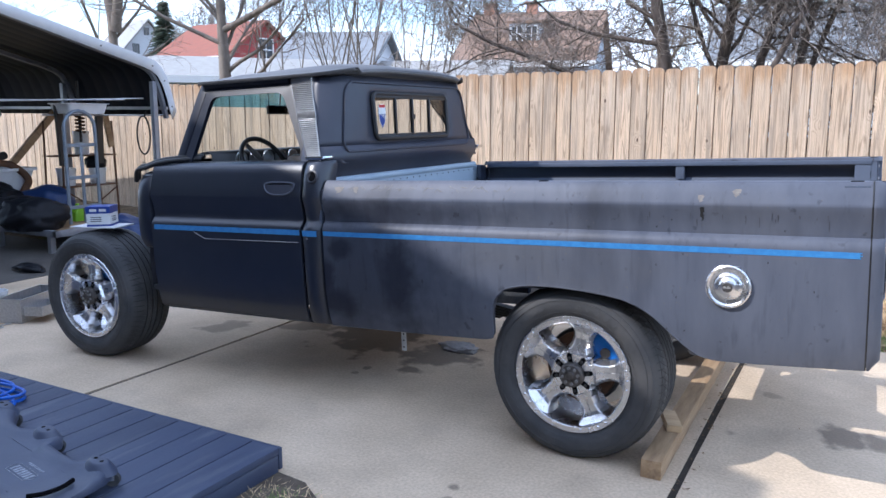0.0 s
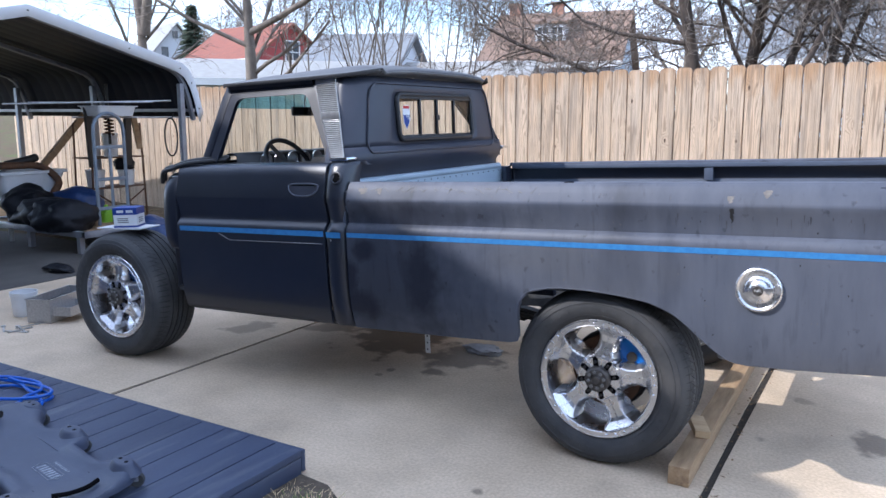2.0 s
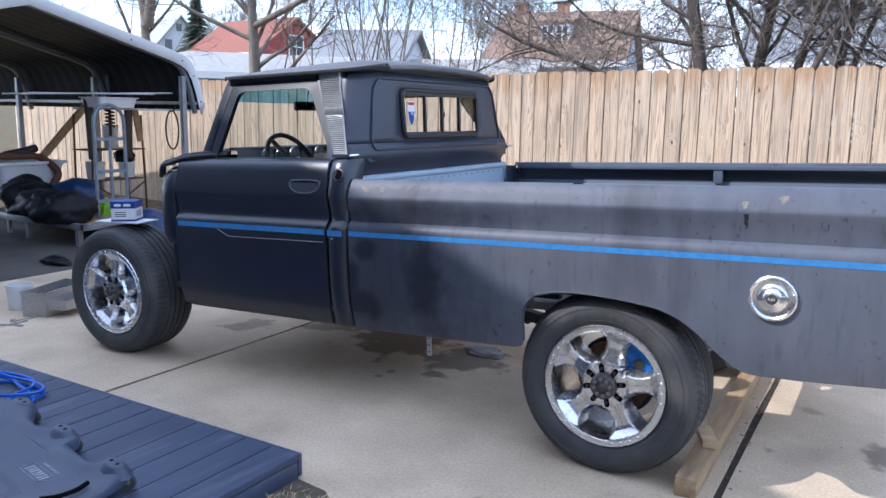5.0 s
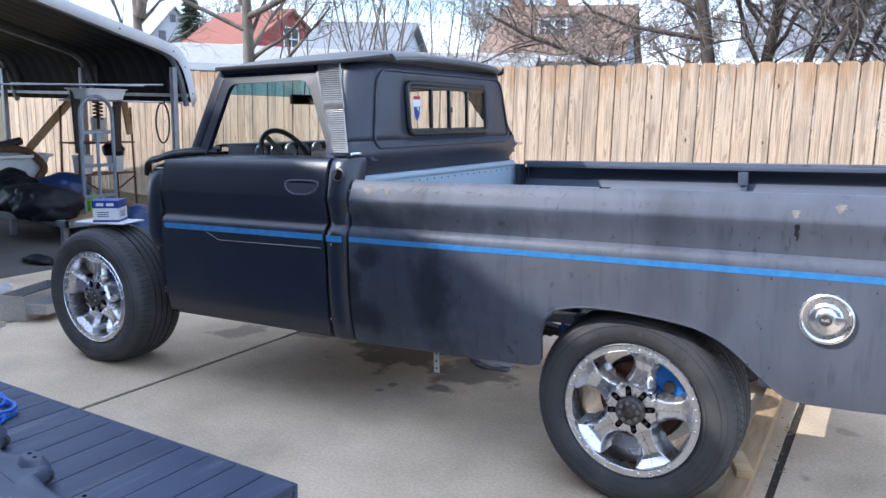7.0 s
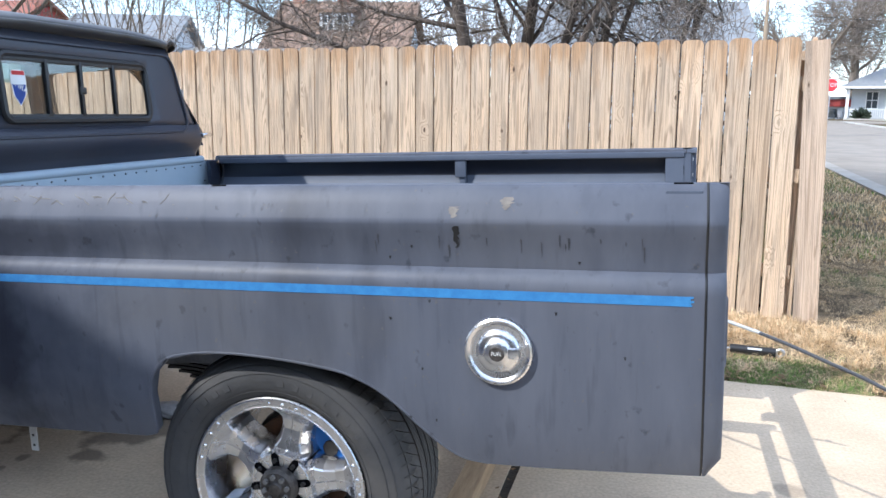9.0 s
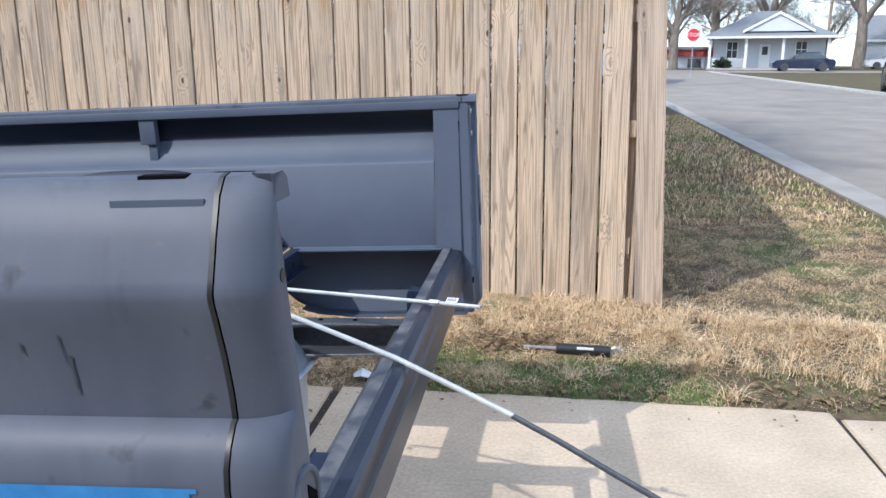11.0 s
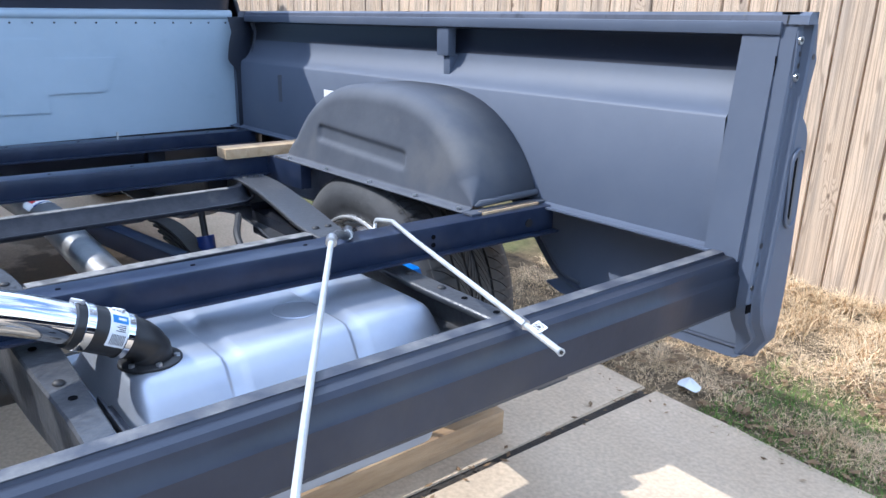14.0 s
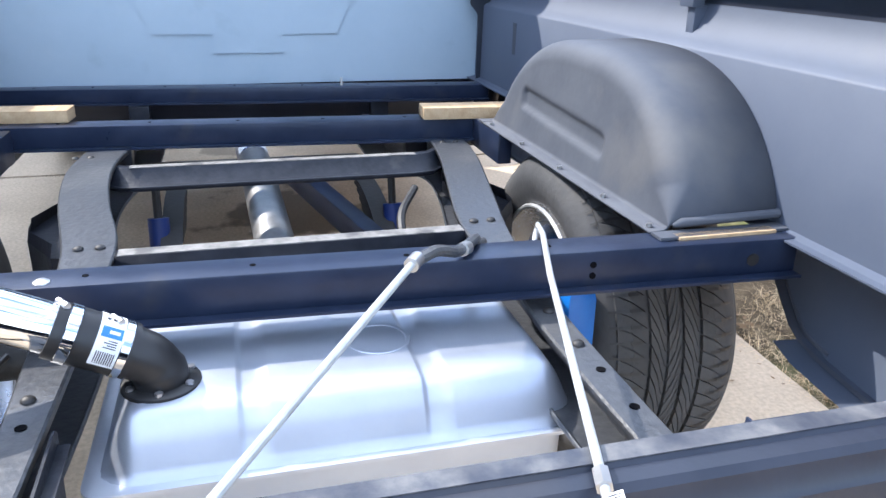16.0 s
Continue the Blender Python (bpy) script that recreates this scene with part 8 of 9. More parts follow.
thing("wooden_crate", "rough timber block under the jug", "crate", boxes((-0.15, 0.15, -0.18, 0.18, 0.0, 0.18), bevel=0.006), TIMBER, at=pose(-7.33, 1.95, 0.0))
# shelf stand with buckets
stand = thing("shelf_stand", "narrow brown steel shelf stand with folding legs", "shelf", at=pose(-8.2, 2.63, 0.0))
for sy in (-1, 1):
    for sx in (-1, 1):
        bm = bmesh.new()
        tube(bm, [(sx * 0.18, sy * 0.42, 0.0), (sx * 0.18, sy * 0.38, 1.45)], 0.014, 8)
        part("leg", bm, RUSTY, stand)
for z in (0.60, 1.00):
    part("shelf", boxes((-0.2, 0.2, -0.42, 0.42, z - 0.015, z), bevel=0.003), RUSTY, stand)
for s in (-1, 1):
    bm = bmesh.new()
    tube(bm, [(0.19, -s * 0.41, 0.05), (0.19, s * 0.41, 0.56)], 0.010, 6)
    part("brace", bm, RUSTY, stand)


def tub_pot(at, r, h, material, label, lid=True):
    b = thing("bucket", label, "bucket", at=at)
    part("pail", lathe(bmesh.new(), [(0.0, 0.0), (r * 0.88, 0.0), (r * 0.9, 0.01), (r, h), (r * 1.05, h), (r * 1.05, h - 0.03), (r * 1.0, h - 0.03)], 24, Matrix.Rotation(radians(90), 4, "X")), material, b)
    if lid:
        part("lid", disc(bmesh.new(), (0, 0, h), (0, 0, 1), r * 1.03, 0.012, 24), material, b)
    return b


tub_pot(pose(-8.2, 2.40, 0.601), 0.12, 0.22, PLASTIC_W, "white plastic pail on the shelf stand")
tub_pot(pose(-8.2, 2.88, 0.601), 0.11, 0.20, PLASTIC_W, "white plastic pail with a dark lid on the shelf stand")
tub_pot(pose(-8.2, 2.66, 1.001), 0.10, 0.30, PLASTIC_W, "white plastic jug on the upper shelf")
lump("black_bag", "black bundle on the shelf stand", "bag", pose(-8.2, 2.86, 0.814), (0.13, 0.15, 0.11), BAG, 7)
# coil-over spring hanging, cable loop, brace board, post
bm = bmesh.new()
tube(bm, [(0.055 * math.cos(a), 0.055 * math.sin(a), 1.10 + 0.028 * a / 6.283 * 1.6) for a in [k * 0.4 for k in range(110)]], 0.010, 6)
spring = thing("coil_spring", "dark rusty coil spring hanging on a rod", "spring", bm, RUSTY, at=pose(-7.9, 2.44, 0.20))
bm = bmesh.new()
tube(bm, [(0, 0, 0.98), (0, 0, 1.76)], 0.018, 8)
part("rod", bm, GREASY, spring)
tray_w = thing("storage_tray", "shallow white plastic tray lying on the stored rods", "tray", at=pose(-7.40, 2.08, 1.545))
bm = bmesh.new()
grid(bm, [ring(-0.16, 0.16, -0.24, 0.24, 0.0, 0.03), ring(-0.19, 0.19, -0.27, 0.27, 0.11, 0.04), ring(-0.21, 0.21, -0.29, 0.29, 0.115, 0.04), ring(-0.21, 0.21, -0.29, 0.29, 0.125, 0.04), ring(-0.18, 0.18, -0.26, 0.26, 0.12, 0.04), ring(-0.15, 0.15, -0.23, 0.23, 0.006, 0.03)], closed=True, cap=True)
part("pan", bm, PLASTIC_W, tray_w)
bm = bmesh.new()
tube(bm, [(0, 0.10 * math.sin(a), 1.22 + 0.24 * math.cos(a)) for a in [2 * math.pi * k / 30 for k in range(30)]] + [(0.01, 0.02, 1.46), (0.0, 0.06, 1.52)], 0.011, 6)
thing("hanging_cable", "black cable loop hanging from the carport eave", "cable", bm, BLACK, at=pose(-7.0, 2.68, 0.06))
bm = boxes((-0.03, 0.03, -0.045, 0.045, 0.0, 1.35))
thing("brace_board", "brown timber leaning across the carport side", "board", bm, TIMBER, at=pose(-9.2, 2.24, 0.80, -45, 0, 0))
for y, a in ((1.86, 2), (2.43, -3)):
    bm = boxes((-0.02, 0.02, -0.05, 0.05, -0.80, 0.0))
    thing("hanging_belt", "black rubber belt hanging from a rod", "belt", bm, BLACK, at=pose(-7.5, y, 1.72, a, 0, 10))
thing("timber_offcut", "short brown board hanging askew", "board", boxes((-0.015, 0.015, -0.04, 0.04, -0.42, 0.0)), TIMBER, at=pose(-7.9, 2.83, 1.52, 9, 0, 0))
# plastic bin and dark bits on the floor
thing("blue_drum", "dark blue plastic drum by the sink", "drum", lathe(bmesh.new(), [(0.0, 0.0), (0.27, 0.0), (0.285, 0.03), (0.285, 0.20), (0.295, 0.22), (0.285, 0.24), (0.285, 0.57), (0.27, 0.60), (0.0, 0.60)], 32, Matrix.Rotation(radians(90), 4, "X")), TARP, at=pose(-8.2, 0.62, 0.0))
lump("rag", "black rag lying on the stained floor", "rag", pose(-6.15, 0.46, 0.0), (0.20, 0.10, 0.05), BAG, 9)

# ---------- around the front wheel ----------
DIAMOND = mat("diamond_plate", (0.45, 0.45, 0.46), (0.62, 0.62, 0.62), 60, (0.3, 0.5), 0.8, bump=0.6, bscale=70)
tb = thing("toolbox", "open aluminium diamond-plate toolbox on the concrete", "toolbox", at=pose(-4.53, -0.58, 0.002, 0, 0, 110))
part("box_body", boxes((-0.25, 0.25, -0.10, -0.092, 0.0, 0.18), (-0.25, 0.25, 0.092, 0.10, 0.0, 0.18), (-0.25, -0.242, -0.092, 0.092, 0.0, 0.18), (0.242, 0.25, -0.092, 0.092, 0.0, 0.18), (-0.242, 0.242, -0.092, 0.092, 0.0, 0.01)), DIAMOND, tb, smooth=None)
part("rim_fold", boxes((-0.255, 0.255, -0.108, -0.092, 0.174, 0.184), (-0.255, 0.255, 0.092, 0.108, 0.174, 0.184), (-0.258, -0.242, -0.108, 0.108, 0.174, 0.184), (0.242, 0.258, -0.108, 0.108, 0.174, 0.184), bevel=0.002), STEEL, tb)
part("inner_tray", boxes((-0.24, 0.24, -0.09, 0.09, 0.12, 0.125)), GREASY, tb, smooth=None)
part("drawer", boxes((-0.22, 0.05, -0.25, -0.101, 0.055, 0.060), (-0.22, -0.214, -0.25, -0.101, 0.060, 0.125), (0.044, 0.05, -0.25, -0.101, 0.060, 0.125), (-0.214, 0.044, -0.25, -0.244, 0.060, 0.125)), DIAMOND, tb, smooth=None)
tub_pot(pose(-4.78, -0.72, 0.002), 0.095, 0.19, PLASTIC_W, "small white plastic bucket beside the toolbox", lid=False)
for k in range(5):
    x, y, a = -4.42 + rnd.uniform(-0.14, 0.14), -0.98 + rnd.uniform(-0.09, 0.09), rnd.uniform(0, 180)
    bm = boxes((-0.08, 0.08, -0.006, 0.006, 0.0, 0.007), bevel=0.002)
    box(bm, 0.07, 0.105, -0.014, 0.014, 0.0, 0.008)
    thing("spanner", "loose steel spanner on the concrete", "spanner", bm, STEEL, at=pose(x, y, 0.001, 0, 0, a), group="loose spanners")
# carton on a foil tray on the front tyre
tray = thing("foil_tray", "white shallow tray lying on the front tyre", "tray", boxes((-0.17, 0.17, -0.10, 0.10, 0.0, 0.008), bevel=0.003), PLASTIC_W, at=pose(-3.245, -0.87, 0.836, 0, -1.5, 12))
ctn = thing("carton", "small white and blue parts carton standing on the tray", "box", at=pose(-3.235, -0.87, 0.8455, 0, -1.5, 32))
part("carton_body", boxes((-0.075, 0.075, -0.07, 0.07, 0.0, 0.125), bevel=0.002), PAPER, ctn)
part("blue_band", boxes((-0.0765, 0.0765, -0.0715, 0.0715, 0.082, 0.1265)), BLUE_INK, ctn, smooth=None)
part("blue_band", boxes((-0.0763, 0.0763, -0.0713, 0.0713, 0.0, 0.012)), BLUE_INK, ctn, smooth=None)
for s, dx in ((1, -0.03), (1, 0.03)):
    part("print_bar", boxes((dx - 0.022, dx + 0.022, -0.0722, -0.0716, 0.095, 0.112)), PAPER, ctn, smooth=None)
for z in (0.055, 0.042, 0.030):
    part("print_bar", boxes((-0.05, 0.02, -0.0712, -0.0704, z, z + 0.005)), INK, ctn, smooth=None)
    part("print_bar", boxes((0.0754, 0.0762, -0.04, 0.03, z, z + 0.005)), INK, ctn, smooth=None)

# ---------- creeper and air hose on the deck ----------
PRINT = mat("worn_print", (0.10, 0.115, 0.15), (0.36, 0.38, 0.42), 60, (0.5, 0.6))
cr = thing("creeper", "dusty dark plastic mechanic's creeper on casters", "creeper", at=pose(-1.95, -2.44, 0.1172, 0, 0, -11))
PLAN = [(-0.605, 0.05), (-0.59, 0.12), (-0.55, 0.19), (-0.50, 0.235), (-0.44, 0.250), (-0.37, 0.240), (-0.31, 0.205), (-0.25, 0.175), (-0.16, 0.170), (-0.10, 0.195), (-0.06, 0.240), (0.0, 0.252), (0.07, 0.246), (0.105, 0.225), (0.125, 0.178), (0.25, 0.172), (0.37, 0.178), (0.395, 0.225), (0.43, 0.246), (0.48, 0.250), (0.525, 0.232), (0.56, 0.190), (0.585, 0.130), (0.60, 0.05)]
ACROSS = [(-1.0, 0.040), (-1.0, 0.062), (-0.965, 0.078), (-0.90, 0.087), (-0.80, 0.088), (-0.70, 0.084), (-0.60, 0.073), (-0.45, 0.069), (0.0, 0.067), (0.45, 0.069), (0.60, 0.073), (0.70, 0.084), (0.80, 0.088), (0.90, 0.087), (0.965, 0.078), (1.0, 0.062), (1.0, 0.040)]
bm = bmesh.new()
rows = []
for x, w in PLAN:
    end = min(1.0, (0.61 - abs(x)) / 0.07)
    head = interp(x, [(-0.60, 0.02), (-0.50, 0.045), (-0.36, 0.030), (-0.26, 0.004), (-0.2, 0.0)])
    rows.append([(x, u * w, 0.040 + (z - 0.040) * (0.35 + 0.65 * end) + head * (1 - u * u) * (z > 0.05)) for u, z in ACROSS])
grid(bm, rows, closed=True, cap=True)
shell = part("shell", bm, CREEPER, cr, smooth=40)
for x, lean in ((-0.44, -0.01), (0.0, 0.0), (0.47, 0.01)):
    for y in (-1, 1):
        bm = bmesh.new()
        rows = []
        for r, z in ((0.078, 0.066), (0.064, 0.082), (0.050, 0.098), (0.043, 0.105), (0.038, 0.107), (0.002, 0.107)):
            rows.append([(x + 1.25 * r * math.cos(a), y * 0.208 + 0.72 * r * math.sin(a), z) for a in [2 * math.pi * k / 20 for k in range(20)]])
        grid(bm, rows, closed=True)
        boss = part("caster_boss", bm, CREEPER, shell, smooth=50)
        for dx in (-0.024, 0.024):
            part("screw_hole", disc(bmesh.new(), (x + dx, y * 0.208, 0.1068), (0, 0, 1), 0.0085, 0.001, 12), HOLE, boss)
        w_ = part("caster", lathe(bmesh.new(), [(0.0, -0.012), (0.009, -0.013), (0.020, -0.011), (0.027, -0.012), (0.030, -0.006), (0.030, 0.006), (0.027, 0.012), (0.020, 0.011), (0.0, 0.012)], 20), RUBBER, cr, at=Matrix.Translation((x + 0.045, y * 0.236, 0.0305)) @ Matrix.Rotation(radians(50), 4, "Z"))
        part("caster_fork", boxes((-0.028, 0.010, -0.018, -0.015, -0.002, 0.040), (-0.028, 0.010, 0.015, 0.018, -0.002, 0.040), (-0.028, 0.010, -0.018, 0.018, 0.037, 0.042), bevel=0.001), STEEL, w_)
bm = bmesh.new()
tube(bm, curve_pts([(0.515, -0.085, 0.0835), (0.536, -0.04, 0.082), (0.540, 0.0, 0.0815), (0.536, 0.04, 0.082), (0.515, 0.085, 0.0835)], 4), 0.009, 8)
part("hand_slot", bm, HOLE, shell)
for y in (-1, 1):
    part("side_recess", boxes((0.140, 0.360, y * 0.128, y * 0.150, 0.0735, 0.0805), bevel=0.002), HOLE, shell)
    part("ridge", boxes((-0.22, 0.40, y * 0.102, y * 0.106, 0.0675, 0.0715), bevel=0.001), CREEPER, shell)
# rubbed printed mark: an outlined lozenge with bars in it, and a line of bars above
bm = bmesh.new()
tube(bm, [(0.27 + x, y, 0.0685) for x, y in ((-0.085, -0.03), (0.07, -0.03), (0.09, 0.0), (0.07, 0.03), (-0.085, 0.03), (-0.098, 0.0), (-0.085, -0.03))], 0.0014, 4)
part("print_outline", bm, PRINT, shell)
for k in range(7):
    part("print_bar", boxes((0.197 + 0.022 * k, 0.209 + 0.022 * k, -0.019, 0.019, 0.0676, 0.0692)), PRINT, shell, smooth=None)
for k in range(9):
    part("print_bar", boxes((0.205 + 0.015 * k, 0.212 + 0.015 * k, 0.046, 0.058, 0.0680, 0.0696)), PRINT, shell, smooth=None)
bm = bmesh.new()
tube(bm, [(-0.40, 0.02, 0.118), (-0.36, 0.05, 0.122)], 0.016, 10)
part("buckle", bm, BLACK, cr, "black buckle")
HOSE_B = mat("blue_air_hose", (0.004, 0.07, 0.40), (0.008, 0.11, 0.50), 12, (0.3, 0.42))
bm = bmesh.new()
pts = []
for k in range(70):
    a = k * 0.30
    r = 0.20 + 0.045 * math.sin(k * 0.7)
    pts.append((r * 1.35 * math.cos(a) + 0.02 * math.sin(k), r * 0.75 * math.sin(a), 0.009 + 0.014 * (k / 23 // 1) + 0.004 * math.sin(k * 1.3)))
tube(bm, curve_pts(pts, 2), 0.0085, 8)
thing("air_hose", "coiled bright blue air hose on the deck", "hose", bm, HOSE_B, at=pose(-2.86, -2.03, 0.118, 0, 0, 5))

# ---------- loose lines, boards and bits at the bed ----------
T = pose(0, 0.035, 0, 0, -RAKE, 0)
line_a = thing("fuel_line", "bare coated steel fuel line with a rubber hose end", "steel tube", at=T)
bm = bmesh.new()
tube(bm, [(0.70, 0.179, 0.836), (1.00, -0.024, 0.807), (1.15, -0.126, 0.791), (1.236, -0.185, 0.775), (1.396, -0.293, 0.745)], 0.0058, 10)
part("tube", bm, WHITE_TUBE, line_a)
bm = bmesh.new()
tube(bm, curve_pts([(1.394, -0.292, 0.7453), (1.48, -0.35, 0.724), (1.562, -0.406, 0.700), (1.659, -0.471, 0.672), (1.737, -0.524, 0.642), (1.847, -0.599, 0.597)], 4), 0.0056, 10)
part("tarnished_end", bm, FRAME, line_a, "bent dark end of the line")
bm = bmesh.new()
tube(bm, curve_pts([(0.35, 0.40, 0.722), (0.42, 0.36, 0.742), (0.52, 0.33, 0.795), (0.60, 0.275, 0.806), (0.65, 0.225, 0.830), (0.705, 0.175, 0.836)], 5), 0.0095, 10)
part("rubber_hose", bm, FRAME, line_a, "dusty rubber hose")
for p, q in (((0.690, 0.186, 0.8365), (0.712, 0.171, 0.835)), ((0.57, 0.30, 0.80), (0.59, 0.285, 0.804))):
    bm = bmesh.new()
    tube(bm, [p, q], 0.0118, 12)
    part("clamp", bm, STEEL, line_a)
bm = bmesh.new()
tube(bm, [(1.835, -0.591, 0.602), (1.855, -0.605, 0.593)], 0.0095, 6)
part("end_nut", bm, STEEL, line_a)
line_b = thing("brake_line", "bare steel brake line with a paper tag on the rear sill", "steel tube", at=T)
bm = bmesh.new()
tube(bm, [(0.392, 0.494, 0.728), (0.374, 0.503, 0.736), (0.368, 0.508, 0.750), (0.378, 0.505, 0.760), (0.40, 0.497, 0.766), (0.52, 0.456, 0.7935), (0.70, 0.396, 0.794), (1.297, 0.216, 0.793)], 0.0052, 10)
part("tube", bm, WHITE_TUBE, line_b)
bm = bmesh.new()
tube(bm, [(1.165, 0.2558, 0.7932), (1.19, 0.2482, 0.7932)], 0.009, 6)
part("flare_nut", bm, STEEL, line_b)
bm = bmesh.new()
tube(bm, [(1.2955, 0.2165, 0.793), (1.298, 0.2157, 0.793)], 0.0036, 8)
part("bore", bm, BLACK, line_b)
bm = bmesh.new()
tube(bm, [(1.290, 0.2181, 0.793), (1.2968, 0.2160, 0.793)], [0.0054, 0.0066], 12)
part("flared_end", bm, WHITE_TUBE, line_b)
m_ = Matrix.Translation((1.222, 0.239, 0.801)) @ Matrix.Rotation(radians(-17), 4, "Z") @ Matrix.Rotation(radians(25), 4, "X")
tag = part("paper_tag", boxes((-0.015, 0.015, -0.005, 0.013, -0.0008, 0.0008), m=m_), PAPER, line_b, "small white paper tag with bar lines", smooth=None)
for k in range(6):
    part("print_bar", boxes((-0.012 + 0.0042 * k, -0.010 + 0.0042 * k, -0.002, 0.006, -0.0012, 0.0012), m=m_), INK, tag, smooth=None)
for k in range(7):
    part("print_bar", boxes((-0.011 + 0.0034 * k, -0.0098 + 0.0034 * k, 0.003, 0.012, 0.0009, 0.0012), m=m_), INK, line_b, smooth=None)
for y0, y1, lab in ((0.50, 0.93, "pale sawn board lying by the far wheel tub"), (-0.93, -0.52, "pale sawn board lying by the near wheel tub")):
    bm = boxes((-0.045, 0.045, y0, y1, 0.0, 0.036), bevel=0.003)
    thing("board", lab, "board", bm, LUMBER, at=T @ pose(-0.62 - 0.07 * (y0 < 0), 0, 0.785, 0, 0, -4))
thing("wood_shim", "thin pale wood shim under the wheel tub", "shim", boxes((-0.012, 0.012, -0.10, 0.10, 0.0, 0.006)), LUMBER, at=T @ pose(0.578, 0.79, 0.787))
thing("paper_sticker", "small white paper sticker on the inner bed panel", "sticker", boxes((-0.035, 0.035, -0.001, 0.0, -0.018, 0.018)), PAPER, at=T @ pose(-0.545, 0.9205, 0.985))
lump("rag", "grey crumpled rag on the concrete under the truck", "rag", pose(-1.20, 0.27, 0.0), (0.13, 0.07, 0.035), mat("grey_rag", (0.25, 0.24, 0.24), (0.36, 0.35, 0.35), 12, (0.8, 0.9), bump=0.4), 12, 0.4)
# shock absorber and litter on the grass
sh_ = thing("shock_absorber", "black gas shock absorber lying in the dry grass", "shock absorber", at=pose(1.50, 2.075, 0.072, 0, 0, -3))
bm = bmesh.new()
tube(bm, [(0.0, 0, 0), (0.26, 0, 0)], 0.028, 16)
part("cylinder", bm, BLACK, sh_)
bm = bmesh.new()
tube(bm, [(-0.16, 0, 0.0), (0.0, 0, 0)], 0.009, 8)
part("rod", bm, STEEL, sh_)
bm = bmesh.new()
tube(bm, [(0.285 + 0.022 * math.cos(a), 0, 0.022 * math.sin(a)) for a in [2 * math.pi * k / 14 for k in range(15)]], 0.009, 8)
part("eye", bm, STEEL, sh_)
part("label_bar", boxes((0.10, 0.18, -0.0285, -0.020, 0.012, 0.022)), PAPER, sh_, smooth=None)
bm = bmesh.new()
grid(bm, [[(0.045 * math.cos(a) * r, 0.032 * math.sin(a) * r, 0.01 + 0.03 * (1 - r) + 0.006 * math.sin(3 * a)) for a in [2 * math.pi * k / 12 for k in range(12)]] for r in (0.05, 0.5, 1.0)], closed=True)
thing("paper_scrap", "crumpled white paper scrap at the concrete edge", "litter", bm, PAPER, at=pose(0.60, 1.74, 0.012))
# caked stains on the near bedside: drips and chalky marks
DRIP = mat("oily_drip", (0.010, 0.010, 0.012), (0.016, 0.016, 0.018), 20, (0.3, 0.5))
CHALK = mat("chalky_scuff", (0.15, 0.135, 0.12), (0.24, 0.215, 0.19), 40, (0.7, 0.85))


def side_at(z):
    if z < 0.87:
        return interp(z, SIDE_OUT) + DW
    tab = sorted((zz, w) for w, zz in SIDE_TOP[8:]) if z < 1.195 else sorted((zz, w) for w, zz in SIDE_TOP[3:9])
    return interp(z, tab) + DW


def mark(name, x, z0, z1, w, material, seed):
    rg = random.Random(seed)
    bm = bmesh.new()
    rows = []
    n = 9
    for k in range(n + 1):
        z = lerp(z1, z0, k / n)
        h = w * (0.45 + 0.55 * rg.random()) * (1 - 0.75 * (k / n) ** 2)
        c = x + w * 0.25 * rg.uniform(-1, 1)
        rows.append([(c - h, -side_at(z) - 0.0011, z), (c, -side_at(z) - 0.0013, z), (c + h, -side_at(z) - 0.0011, z)])
    grid(bm, rows)
    part(name, bm, material, near_side)


mark("drip_stain", 0.592, 1.128, 1.185, 0.011, DRIP, 1)
mark("scuff", 0.585, 1.205, 1.232, 0.016, CHALK, 2)
STREAK = mat("dull_streak", (0.040, 0.043, 0.054), (0.058, 0.061, 0.074), 20, (0.45, 0.6))
for k in range(16):
    z = rnd.uniform(1.135, 1.17)
    mark("drip_stain", rnd.choice((0.35, 0.62, 0.80, 0.85, 0.95, 1.0)) + rnd.gauss(0, 0.06), z - rnd.uniform(0.01, 0.04), z, rnd.uniform(0.0015, 0.004), STREAK, 20 + k)
for k in range(10):
    x = rnd.uniform(0.4, 1.1)
    z = rnd.uniform(0.65, 1.16)
    mark("chip", x, z, z + 0.008, 0.004, DRIP, 60 + k)
# scratched scrawl along the bed top
rg = random.Random(21)
for k in range(34):
    x = -1.26 + 1.05 * k / 34 + rg.uniform(-0.02, 0.02)
    a, b = (x, rg.uniform(1.235, 1.262)), (x + rg.uniform(-0.035, 0.045), rg.uniform(1.232, 1.268))
    bm = bmesh.new()
    tube(bm, [(p, -side_at(z) - 0.0004, z) for p, z in (a, ((a[0] + b[0]) / 2 + rg.uniform(-0.006, 0.006), (a[1] + b[1]) / 2), b)], 0.0012, 4)
    part("scratch", bm, CHALK, near_side)
for x, r in ((-1.21, 0.045), (-1.10, 0.02), (0.72, 0.02)):
    mark("scuff", x, 1.225, 1.255, r, CHALK, int(90 + 10 * x))

# ---------- grass, leaves and grit ----------
STRAW = mat("straw_blade", (0.56, 0.40, 0.225), (0.78, 0.59, 0.37), 3, (0.7, 0.85), island=0.35, spec=0.2)
GREEN = mat("green_blade", (0.09, 0.17, 0.03), (0.18, 0.30, 0.06), 3, (0.6, 0.75), island=0.4, spec=0.25)


